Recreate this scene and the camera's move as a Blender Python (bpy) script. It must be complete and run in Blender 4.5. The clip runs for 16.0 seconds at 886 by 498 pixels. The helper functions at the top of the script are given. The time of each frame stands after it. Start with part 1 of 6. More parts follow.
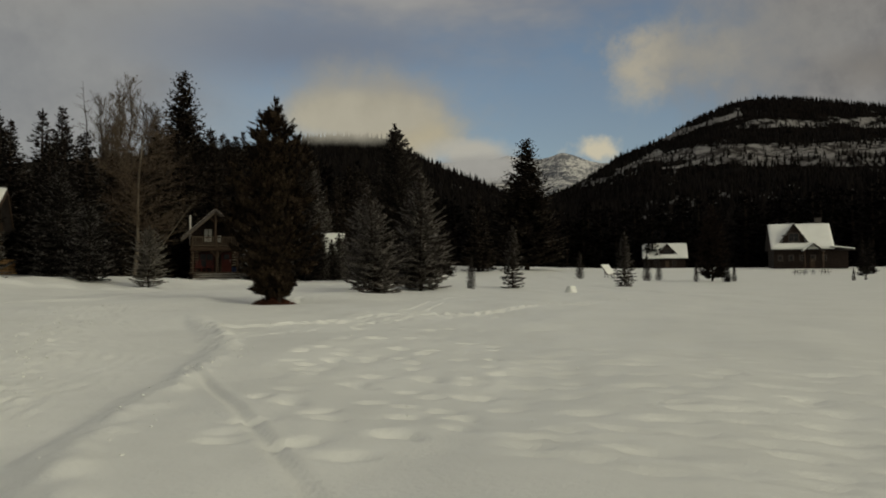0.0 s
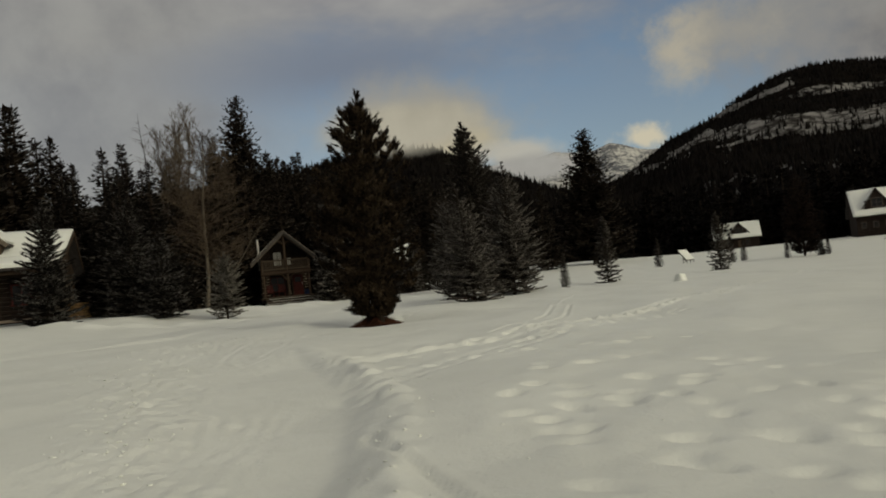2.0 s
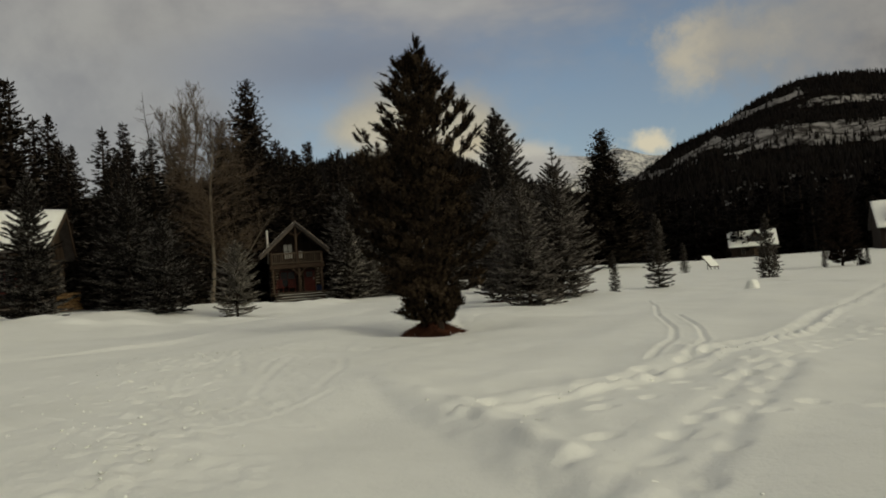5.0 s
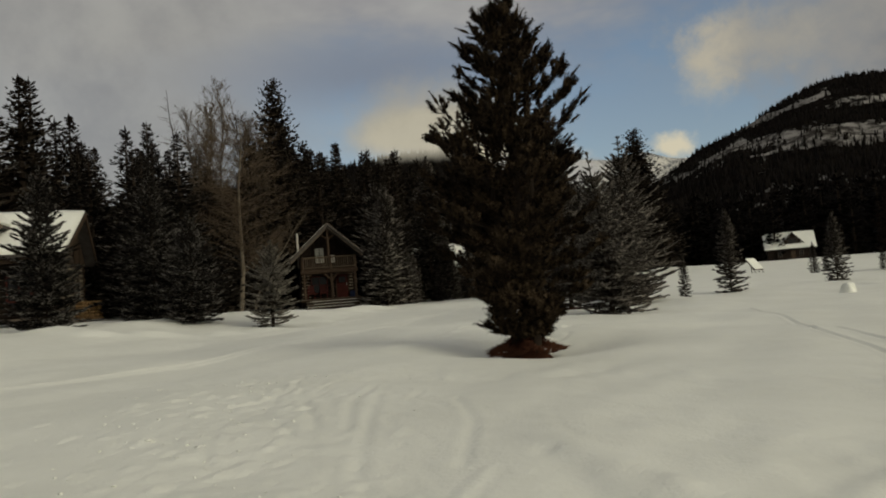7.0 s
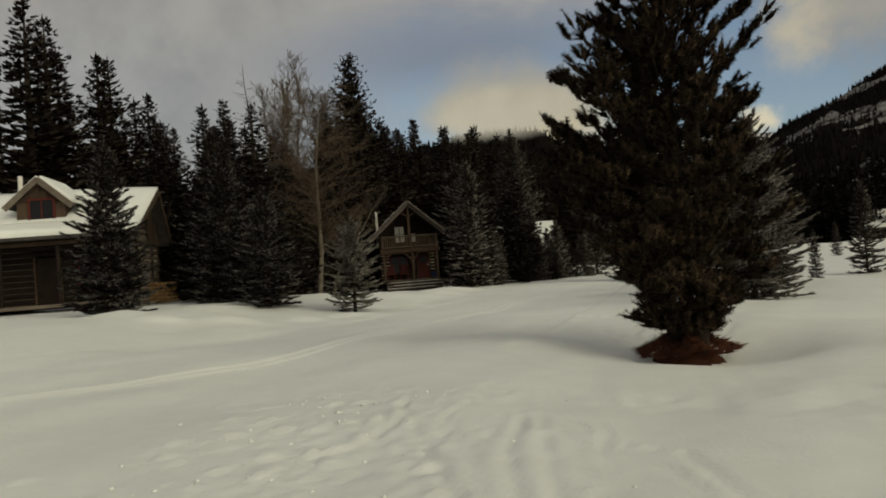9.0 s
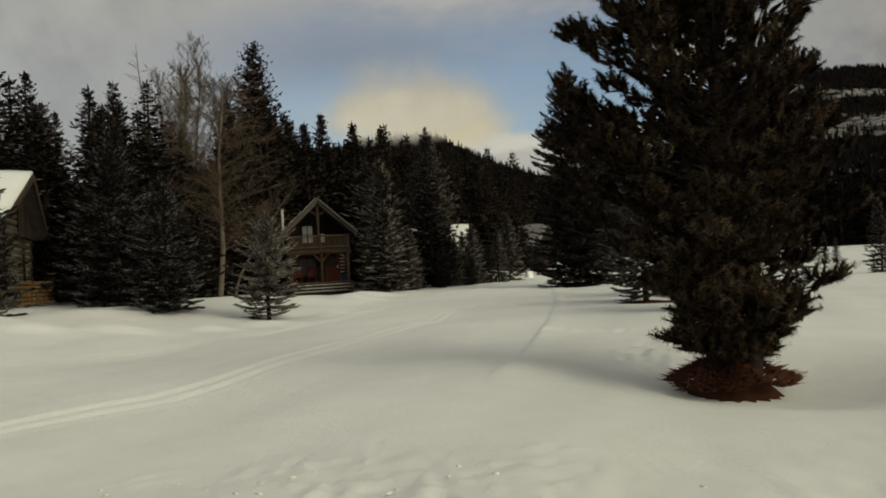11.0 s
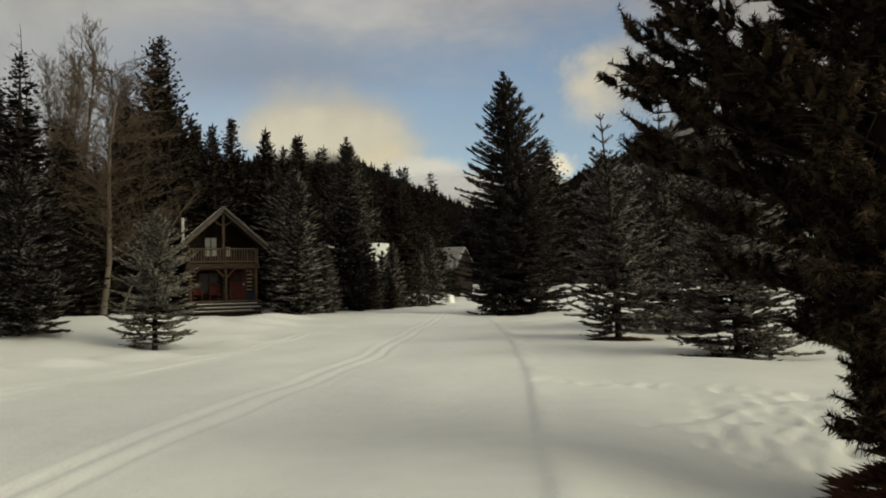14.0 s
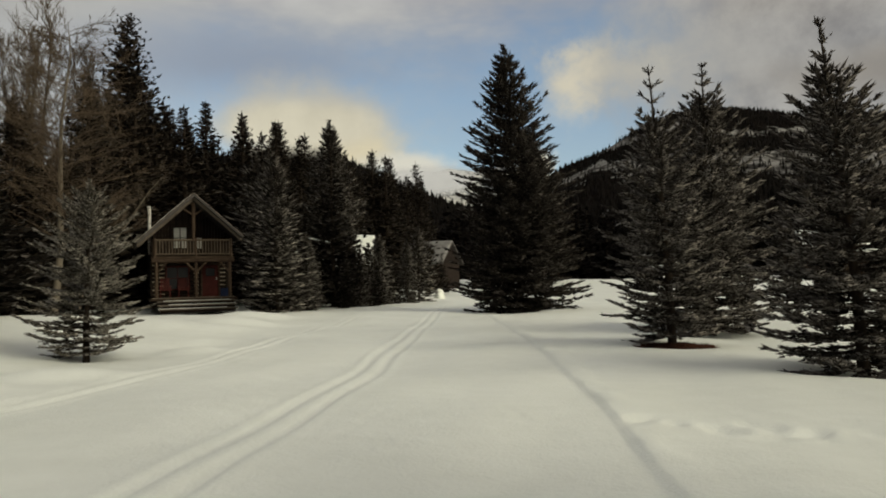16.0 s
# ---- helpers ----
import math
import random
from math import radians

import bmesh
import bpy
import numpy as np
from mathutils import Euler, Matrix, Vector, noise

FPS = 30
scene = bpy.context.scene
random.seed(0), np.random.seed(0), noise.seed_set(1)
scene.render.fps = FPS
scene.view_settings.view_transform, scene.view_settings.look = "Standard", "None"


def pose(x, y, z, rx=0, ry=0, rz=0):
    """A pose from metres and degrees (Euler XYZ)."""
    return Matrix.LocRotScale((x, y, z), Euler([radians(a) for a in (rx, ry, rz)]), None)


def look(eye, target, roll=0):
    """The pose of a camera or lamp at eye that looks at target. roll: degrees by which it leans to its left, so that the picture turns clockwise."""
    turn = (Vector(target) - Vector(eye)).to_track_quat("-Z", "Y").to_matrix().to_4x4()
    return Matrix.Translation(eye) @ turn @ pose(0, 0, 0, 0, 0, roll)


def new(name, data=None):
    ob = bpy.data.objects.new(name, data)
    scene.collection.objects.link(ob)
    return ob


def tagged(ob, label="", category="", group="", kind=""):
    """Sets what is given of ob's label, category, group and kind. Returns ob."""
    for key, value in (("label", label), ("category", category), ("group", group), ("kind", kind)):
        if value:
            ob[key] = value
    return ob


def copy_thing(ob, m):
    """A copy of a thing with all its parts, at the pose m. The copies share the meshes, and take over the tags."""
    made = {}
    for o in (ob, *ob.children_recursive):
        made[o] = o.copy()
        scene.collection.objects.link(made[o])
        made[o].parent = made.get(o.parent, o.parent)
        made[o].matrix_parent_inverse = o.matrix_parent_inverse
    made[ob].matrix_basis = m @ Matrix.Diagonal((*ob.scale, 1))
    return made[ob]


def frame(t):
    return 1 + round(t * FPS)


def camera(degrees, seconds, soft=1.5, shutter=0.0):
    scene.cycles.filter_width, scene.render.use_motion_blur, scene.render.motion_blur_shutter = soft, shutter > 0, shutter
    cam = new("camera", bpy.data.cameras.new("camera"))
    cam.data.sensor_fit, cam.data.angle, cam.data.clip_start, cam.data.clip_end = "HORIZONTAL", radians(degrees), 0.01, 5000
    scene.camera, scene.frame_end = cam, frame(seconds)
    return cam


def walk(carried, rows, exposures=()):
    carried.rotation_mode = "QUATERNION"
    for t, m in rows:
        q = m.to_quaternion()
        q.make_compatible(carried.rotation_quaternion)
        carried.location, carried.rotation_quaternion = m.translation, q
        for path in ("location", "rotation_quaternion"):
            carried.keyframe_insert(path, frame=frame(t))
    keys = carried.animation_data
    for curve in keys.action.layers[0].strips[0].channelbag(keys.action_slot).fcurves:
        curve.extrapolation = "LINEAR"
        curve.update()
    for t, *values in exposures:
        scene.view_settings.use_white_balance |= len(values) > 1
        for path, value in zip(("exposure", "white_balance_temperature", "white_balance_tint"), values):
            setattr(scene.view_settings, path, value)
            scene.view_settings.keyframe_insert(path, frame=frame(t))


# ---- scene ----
cam = camera(60.0, 16.0, soft=1.9)
PATH = [
    (0, (1.102, 1.421, 0.882), (0.821, 3.400, 0.941), -0.39),
    (0.5, (0.560, 2.191, 0.889), (0.220, 4.155, 1.052), -4.50),
    (1, (-0.061, 2.954, 0.900), (-0.522, 4.899, 0.957), -3.30),
    (1.5, (-0.690, 3.741, 0.891), (-1.074, 5.701, 0.980), -2.90),
    (2, (-1.343, 4.584, 0.915), (-1.764, 6.537, 0.997), -5.90),
    (2.5, (-1.900, 5.403, 0.932), (-2.218, 7.371, 1.088), -2.90),
    (3, (-2.351, 6.114, 0.910), (-2.617, 8.093, 1.021), -3.99),
    (3.5, (-2.742, 6.743, 0.888), (-2.854, 8.739, 0.954), -6.15),
    (4, (-3.181, 7.428, 0.861), (-3.163, 9.428, 0.863), -4.82),
    (4.5, (-3.668, 8.221, 0.941), (-3.982, 10.196, 0.964), -2.49),
    (5, (-4.183, 9.024, 1.008), (-4.608, 10.977, 1.091), -4.20),
    (7.5, (-6.853, 13.037, 1.125), (-7.353, 14.971, 1.224), -3.90),
    (8, (-7.302, 13.806, 1.146), (-7.848, 15.729, 1.201), -2.80),
    (8.5, (-7.654, 14.528, 1.158), (-8.204, 16.448, 1.250), -3.30),
    (9, (-8.002, 15.167, 1.171), (-8.669, 17.051, 1.236), -4.49),
    (9.5, (-8.468, 15.766, 1.178), (-8.912, 17.715, 1.227), -3.50),
    (10, (-8.955, 16.378, 1.199), (-9.444, 18.316, 1.263), -4.30),
    (12.5, (-10.886, 19.294, 1.262), (-11.100, 21.282, 1.328), -3.38),
    (13, (-11.081, 19.832, 1.267), (-11.277, 21.818, 1.406), -4.28),
    (13.5, (-11.248, 20.632, 1.313), (-11.375, 22.621, 1.478), -0.37),
    (14, (-11.426, 21.574, 1.313), (-11.600, 23.563, 1.418), -1.57),
    (14.5, (-11.583, 22.602, 1.336), (-11.797, 24.588, 1.433), 0.02),
    (15, (-11.817, 23.589, 1.326), (-12.104, 25.566, 1.429), -1.59),
    (15.5, (-12.058, 24.588, 1.317), (-12.303, 26.571, 1.407), -1.18),
    (16, (-12.378, 25.407, 1.308), (-12.504, 27.401, 1.400), -1.56),
]
walk(cam, [(t, look(eye, target, roll)) for t, eye, target, roll in PATH],
     exposures=[(0.0, 0.04, 6530, 8.3), (3.5, 0.18, 6530, 8.3), (5.0, 0.24, 6570, 8.3), (7.5, 0.24, 6570, 8.3), (9.0, 0.28, 6630, 7.6), (10.0, 0.48, 6600, 6.6), (12.5, 0.48, 6600, 6.4), (14.0, 0.66, 6620, 6.8), (16.0, 0.73, 6560, 7.0)])

# ---- world, sun ----
SUN_ELEVATION, SUN_AZIMUTH = 24.0, 118.0      # degrees; azimuth from +y towards +x


class Nodes:
    """Short hand for a node tree."""

    def __init__(self, tree):
        self.tree = tree
        tree.nodes.clear()

    def add(self, kind, **values):
        node = self.tree.nodes.new(kind)
        for key, value in values.items():
            if key == "operation":
                node.operation = value
            elif key == "blend_type":
                node.blend_type = value
            elif key == "data_type":
                node.data_type = value
            elif key == "sky_type":
                node.sky_type = value
        return node

    def link(self, a, b):
        self.tree.links.new(a, b)

    def put(self, socket, value):
        if hasattr(value, "is_output"):
            self.link(value, socket)
        else:
            socket.default_value = value

    def math(self, op, a, b=0.0, c=0.0, clamp=False):
        n = self.add("ShaderNodeMath", operation=op)
        n.use_clamp = clamp
        for i, v in enumerate((a, b, c)):
            self.put(n.inputs[i], v)
        return n.outputs[0]

    def noise(self, vector, scale, detail=4.0, rough=0.55, distortion=0.0):
        n = self.add("ShaderNodeTexNoise")
        if vector is not None:
            self.link(vector, n.inputs["Vector"])
        n.inputs["Scale"].default_value = scale
        n.inputs["Detail"].default_value = detail
        n.inputs["Roughness"].default_value = rough
        n.inputs["Distortion"].default_value = distortion
        return n.outputs["Fac"]

    def smooth(self, value, low, high):
        n = self.add("ShaderNodeMapRange")
        n.interpolation_type = "SMOOTHSTEP"
        self.put(n.inputs["Value"], value)
        n.inputs["From Min"].default_value, n.inputs["From Max"].default_value = low, high
        return n.outputs[0]

    def mix(self, fac, a, b):
        n = self.add("ShaderNodeMix", data_type="RGBA")
        self.put(n.inputs[0], fac)
        for socket, v in ((n.inputs[6], a), (n.inputs[7], b)):
            self.put(socket, (*v, 1.0) if isinstance(v, tuple) and len(v) == 3 else v)
        return n.outputs[2]

    def ramp(self, fac, *stops):
        n = self.add("ShaderNodeValToRGB")
        self.put(n.inputs[0], fac)
        e = n.color_ramp.elements
        while len(e) < len(stops):
            e.new(0.5)
        for item, (p, c) in zip(e, stops):
            item.position, item.color = p, (*c, 1.0)
        return n.outputs[0]

    def mapping(self, vector, scale=(1, 1, 1), rotation=(0, 0, 0)):
        n = self.add("ShaderNodeMapping")
        self.link(vector, n.inputs["Vector"])
        n.inputs["Scale"].default_value = scale
        n.inputs["Rotation"].default_value = rotation
        return n.outputs[0]


world = bpy.data.worlds.new("winter_sky")
scene.world = world
world.use_nodes = True
w = Nodes(world.node_tree)
coord = w.add("ShaderNodeTexCoord").outputs["Generated"]
split = w.add("ShaderNodeSeparateXYZ")
w.link(coord, split.inputs[0])
azimuth = w.math("MULTIPLY", w.math("ARCTAN2", split.outputs[0], split.outputs[1]), 57.2958)
height = w.math("MULTIPLY", w.math("ARCSINE", split.outputs[2]), 57.2958)
billow = w.math("ADD", w.math("SUBTRACT", w.noise(coord, 8.0, 6.0, 0.6), 0.5), w.math("MULTIPLY", w.math("SUBTRACT", w.noise(coord, 24.0, 7.0, 0.6), 0.5), 0.4))
curds = w.math("ADD", w.math("SUBTRACT", w.noise(coord, 17.0, 6.0, 0.6), 0.5), w.math("MULTIPLY", w.math("SUBTRACT", w.noise(coord, 48.0, 5.0, 0.6), 0.5), 0.45))
wisps = w.math("SUBTRACT", w.noise(w.mapping(coord, (1, 1, 2.4)), 3.0, 5.0, 0.6), 0.5)
clear = w.add("ShaderNodeTexSky", sky_type="NISHITA")
clear.sun_disc = False
clear.sun_elevation, clear.sun_rotation = radians(SUN_ELEVATION), radians(SUN_AZIMUTH)
clear.air_density, clear.dust_density = 1.0, 0.6
dim = w.add("ShaderNodeVectorMath", operation="SCALE")
w.link(clear.outputs[0], dim.inputs[0])
dim.inputs["Scale"].default_value = 0.075
sky = dim.outputs[0]


def cloud(sky, az, el, wide, tall, colour, soft=0.5, ragged=1.6, top=1.0, rough=None):
    """A bank of cloud about one direction, with a ragged edge."""
    u = w.math("DIVIDE", w.math("SUBTRACT", azimuth, az), wide)
    v = w.math("DIVIDE", w.math("SUBTRACT", height, el), tall)
    r = w.math("SQRT", w.math("ADD", w.math("MULTIPLY", u, u), w.math("MULTIPLY", v, v)))
    d = w.math("ADD", w.math("SUBTRACT", 1.0, r), w.math("MULTIPLY", rough or billow, ragged))
    return w.mix(w.math("MULTIPLY", w.smooth(d, -soft * 0.5, soft), top), sky, colour)


veil = w.smooth(w.math("ADD", wisps, 0.12), -0.12, 0.22)
sky = w.mix(w.math("MULTIPLY", veil, 0.22), sky, (0.22, 0.225, 0.24))
overcast = w.smooth(w.math("ADD", height, w.math("MULTIPLY", wisps, 14.0)), 14.0, 21.0)
sky = w.mix(w.math("MULTIPLY", overcast, 0.9), sky, w.mix(w.smooth(wisps, -0.2, 0.25), (0.21, 0.20, 0.205), (0.34, 0.33, 0.31)))
far_left = w.smooth(w.math("ADD", azimuth, w.math("MULTIPLY", wisps, 16.0)), -17.0, -32.0)
sky = w.mix(w.math("MULTIPLY", far_left, 0.92), sky, w.mix(w.smooth(billow, -0.25, 0.25), (0.215, 0.212, 0.21), (0.285, 0.28, 0.265)))
far_right = w.smooth(w.math("ADD", azimuth, w.math("MULTIPLY", billow, 12.0)), 8.0, 19.0)
sky = w.mix(w.math("MULTIPLY", far_right, 0.9), sky, w.mix(w.smooth(billow, -0.25, 0.25), (0.13, 0.12, 0.115), (0.26, 0.245, 0.225)))
sky = cloud(sky, -17.5, 16.2, 13.0, 2.6, (0.165, 0.187, 0.23), 1.1, 1.2, 0.85)
sky = cloud(sky, -13.0, 11.6, 7.4, 3.5, (0.29, 0.278, 0.247), 0.75, 1.7, 0.95)
sky = cloud(sky, -11.0, 10.4, 4.6, 1.9, (0.42, 0.368, 0.255), 0.9, 2.0, 0.85)
sky = cloud(sky, -5.6, 8.7, 3.2, 1.1, (0.42, 0.395, 0.335), 0.6, 2.2, 0.9)
sky = cloud(sky, 3.0, 8.8, 2.2, 0.95, (0.54, 0.485, 0.36), 0.6, 2.4, 0.95, curds)
sky = cloud(sky, 12.5, 15.0, 8.2, 3.2, (0.235, 0.228, 0.215), 1.0, 1.8, 0.9)
sky = cloud(sky, 8.4, 15.0, 4.2, 2.2, (0.285, 0.27, 0.238), 0.95, 2.2, 0.95, curds)
sky = cloud(sky, 6.2, 14.3, 1.9, 2.6, (0.40, 0.362, 0.285), 1.1, 2.0, 0.85, curds)
ground_glow = w.smooth(height, -1.0, -4.0)
sky = w.mix(ground_glow, sky, (0.25, 0.25, 0.25))
background = w.add("ShaderNodeBackground")
w.link(sky, background.inputs["Color"])
background.inputs["Strength"].default_value = 1.0
world_out = w.add("ShaderNodeOutputWorld")
w.link(background.outputs[0], world_out.inputs[0])

sun_data = bpy.data.lights.new("sun", "SUN")
sun_data.energy, sun_data.angle, sun_data.color = 1.5, radians(52), (1.0, 0.935, 0.72)
sun = new("sun", sun_data)
sa, se = radians(SUN_AZIMUTH), radians(SUN_ELEVATION)
sun.matrix_world = look((0, 0, 60), (-math.sin(sa) * math.cos(se), -math.cos(sa) * math.cos(se), 60 - math.sin(se)))


# ---- materials ----
def material(name, rough=0.7, metal=0.0):
    m = bpy.data.materials.new(name)
    m.use_nodes = True
    n = Nodes(m.node_tree)
    out = n.add("ShaderNodeOutputMaterial")
    shader = n.add("ShaderNodeBsdfPrincipled")
    n.link(shader.outputs[0], out.inputs[0])
    shader.inputs["Roughness"].default_value = rough
    shader.inputs["Metallic"].default_value = metal
    return m, n, shader


def bump(n, shader, value, strength, distance):
    b = n.add("ShaderNodeBump")
    b.inputs["Strength"].default_value, b.inputs["Distance"].default_value = strength, distance
    n.link(value, b.inputs["Height"])
    n.link(b.outputs[0], shader.inputs["Normal"])


def plain(name, low, high, scale=6.0, rough=0.75, metal=0.0, stretch=(1, 1, 1), relief=0.004, fine=40.0):
    """A surface that varies between two colours at two scales, with a fine relief."""
    m, n, s = material(name, rough, metal)
    c = n.add("ShaderNodeTexCoord").outputs["Object"]
    v = n.mapping(c, stretch)
    big = n.noise(v, scale, 4.0)
    small = n.noise(v, fine, 3.0)
    f = n.math("ADD", n.math("MULTIPLY", big, 0.65), n.math("MULTIPLY", small, 0.35))
    info = n.add("ShaderNodeObjectInfo").outputs["Random"]
    f = n.math("ADD", f, n.math("MULTIPLY", n.math("SUBTRACT", info, 0.5), 0.22))
    n.link(n.ramp(f, (0.28, low), (0.72, high)), s.inputs["Base Color"])
    if not metal:
        s.inputs["Specular IOR Level"].default_value = 0.12
    bump(n, s, small, 0.5, relief)
    return m


def needles(name, dark, light, frost, amount, size=1.6):
    """Conifer shoots: each differs a little, and frost lies on their upper side, more on some boughs than on others."""
    m, n, s = material(name, 0.9)
    s.inputs["Specular IOR Level"].default_value = 0.05
    geometry = n.add("ShaderNodeNewGeometry")
    island = geometry.outputs["Random Per Island"]
    up = n.add("ShaderNodeSeparateXYZ")
    n.link(geometry.outputs["True Normal"], up.inputs[0])
    c = n.add("ShaderNodeTexCoord").outputs["Object"]
    patch = n.math("SUBTRACT", n.noise(c, size, 4.0, 0.65), 0.5)
    body = n.mix(n.smooth(n.math("ADD", island, patch), 0.1, 0.9), dark, light)
    lying = n.smooth(up.outputs[2], 0.15, 0.85)
    rime = n.math("ADD", n.math("ADD", amount, n.math("MULTIPLY", patch, 1.5)), n.math("MULTIPLY", n.math("SUBTRACT", n.math("FRACT", n.math("MULTIPLY", island, 7.31)), 0.5), 0.5))
    rime = n.math("MULTIPLY", n.smooth(rime, 0.12, 0.66), lying)
    n.link(n.mix(rime, body, frost), s.inputs["Base Color"])
    return m


MAT_SPRUCE = needles("spruce_needles", (0.0050, 0.0042, 0.0035), (0.023, 0.019, 0.0155), (0.27, 0.242, 0.212), 0.14)
MAT_RIMED = needles("rimed_spruce_needles", (0.0085, 0.0072, 0.0062), (0.040, 0.034, 0.029), (0.46, 0.42, 0.375), 0.32)
MAT_RIMED_DARK = needles("lightly_rimed_needles", (0.0030, 0.0026, 0.0023), (0.013, 0.0112, 0.0098), (0.46, 0.43, 0.39), 0.20)
MAT_THICKET = needles("thicket_needles", (0.0062, 0.0053, 0.0045), (0.029, 0.0245, 0.0205), (0.44, 0.40, 0.35), 0.27)
MAT_FROSTED = needles("frosted_spruce_needles", (0.015, 0.0135, 0.0105), (0.070, 0.062, 0.050), (0.52, 0.48, 0.42), 0.42)
# Tan on the upper needle sides: light frost, with sunlit highlights painted in
MAT_PINE = needles("pine_needles", (0.0042, 0.0029, 0.0021), (0.040, 0.028, 0.0165), (0.18, 0.13, 0.082), 0.17)
MAT_LARCH = needles("brown_larch_twigs", (0.008, 0.0055, 0.0042), (0.026, 0.0175, 0.013), (0.05, 0.035, 0.025), 0.02)
MAT_FOREST = needles("forest_needles", (0.0072, 0.0056, 0.0043), (0.034, 0.0265, 0.0200), (0.15, 0.128, 0.10), 0.20)
# Darker copy of the forest needles: the mountain's shade is put into the colour
MAT_SHADED_WOOD = needles("shaded_wood_needles", (0.0028, 0.0023, 0.0020), (0.011, 0.009, 0.0078), (0.035, 0.030, 0.026), 0.05)
MAT_BARK = plain("conifer_bark", (0.014, 0.010, 0.007), (0.042, 0.031, 0.023), 5.0, 0.9, 0, (1, 1, 0.25), 0.02)
MAT_PALE_BARK = plain("pale_bark", (0.06, 0.048, 0.036), (0.20, 0.17, 0.13), 3.0, 0.85, 0, (1, 1, 0.5), 0.01)
MAT_TWIG = plain("bare_twigs", (0.044, 0.033, 0.024), (0.112, 0.088, 0.064), 2.0, 0.9)
MAT_BROWN_TWIG = plain("brown_twigs", (0.042, 0.030, 0.0205), (0.104, 0.076, 0.052), 2.0, 0.9)
MAT_GREY_BARK = plain("grey_brown_bark", (0.035, 0.026, 0.018), (0.10, 0.078, 0.055), 3.0, 0.9, 0, (1, 1, 0.4), 0.01)
MAT_LITTER = plain("dead_litter", (0.022, 0.0085, 0.0055), (0.105, 0.042, 0.023), 3.0, 0.95)
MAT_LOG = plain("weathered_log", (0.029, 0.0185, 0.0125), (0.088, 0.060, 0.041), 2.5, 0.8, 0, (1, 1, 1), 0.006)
# Dark wood of lodge and huts; on porch walls it also holds the porch shade
MAT_DARK_LOG = plain("dark_shaded_log", (0.009, 0.0062, 0.005), (0.031, 0.021, 0.016), 2.5, 0.8)
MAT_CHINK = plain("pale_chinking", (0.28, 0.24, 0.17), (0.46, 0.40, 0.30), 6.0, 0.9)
# Lighter copy of the log wood: sun on the balcony rail as colour
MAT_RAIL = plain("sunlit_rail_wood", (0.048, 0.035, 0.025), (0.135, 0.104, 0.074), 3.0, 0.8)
MAT_LOG_END = plain("sawn_log_ends", (0.26, 0.21, 0.15), (0.52, 0.44, 0.33), 6.0, 0.9)
MAT_BOARD = plain("brown_boards", (0.032, 0.021, 0.014), (0.095, 0.066, 0.045), 3.0, 0.85, 0, (1, 1, 0.2))
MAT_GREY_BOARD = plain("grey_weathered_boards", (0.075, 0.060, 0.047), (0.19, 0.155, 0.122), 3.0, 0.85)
MAT_RED = plain("red_paint", (0.050, 0.012, 0.010), (0.11, 0.025, 0.019), 4.0, 0.55)
MAT_ROOF = plain("dark_roofing", (0.035, 0.03, 0.028), (0.09, 0.08, 0.075), 3.0, 0.8)
# Greyed for a thin cover and for the shade on the barn roof
MAT_THIN_SNOW = plain("thin_shaded_snow", (0.15, 0.142, 0.135), (0.40, 0.39, 0.375), 1.2, 0.8)
MAT_PIPE = plain("galvanised_pipe", (0.45, 0.43, 0.38), (0.72, 0.69, 0.62), 6.0, 0.45, 0.15)
MAT_STONE = plain("chimney_stone", (0.035, 0.031, 0.028), (0.09, 0.08, 0.072), 4.0, 0.9)
MAT_WOODCUT = plain("cut_firewood", (0.17, 0.098, 0.042), (0.42, 0.27, 0.13), 5.0, 0.85)
MAT_BLUE = plain("blue_plastic", (0.01, 0.016, 0.042), (0.025, 0.038, 0.09), 5.0, 0.5)


def snow_material():
    m, n, s = material("snow", 0.55)
    c = n.add("ShaderNodeTexCoord").outputs["Object"]
    wide, grain = n.noise(c, 0.35, 5.0), n.noise(c, 22.0, 4.0, 0.6)
    lumps = n.noise(c, 2.6, 5.0, 0.6)
    f = n.math("ADD", n.math("MULTIPLY", wide, 0.6), n.math("MULTIPLY", lumps, 0.4))
    n.link(n.ramp(f, (0.25, (0.760, 0.772, 0.716)), (0.7, (0.878, 0.892, 0.838))), s.inputs["Base Color"])
    s.inputs["Specular IOR Level"].default_value = 0.25
    relief = n.math("ADD", n.math("MULTIPLY", lumps, 0.8), n.math("MULTIPLY", grain, 0.4))
    bump(n, s, relief, 0.6, 0.035)
    return m


def glass_material():
    m, n, s = material("dark_window_glass", 0.16)
    s.inputs["Base Color"].default_value = (0.010, 0.010, 0.011, 1)
    s.inputs["Specular IOR Level"].default_value = 0.3
    return m


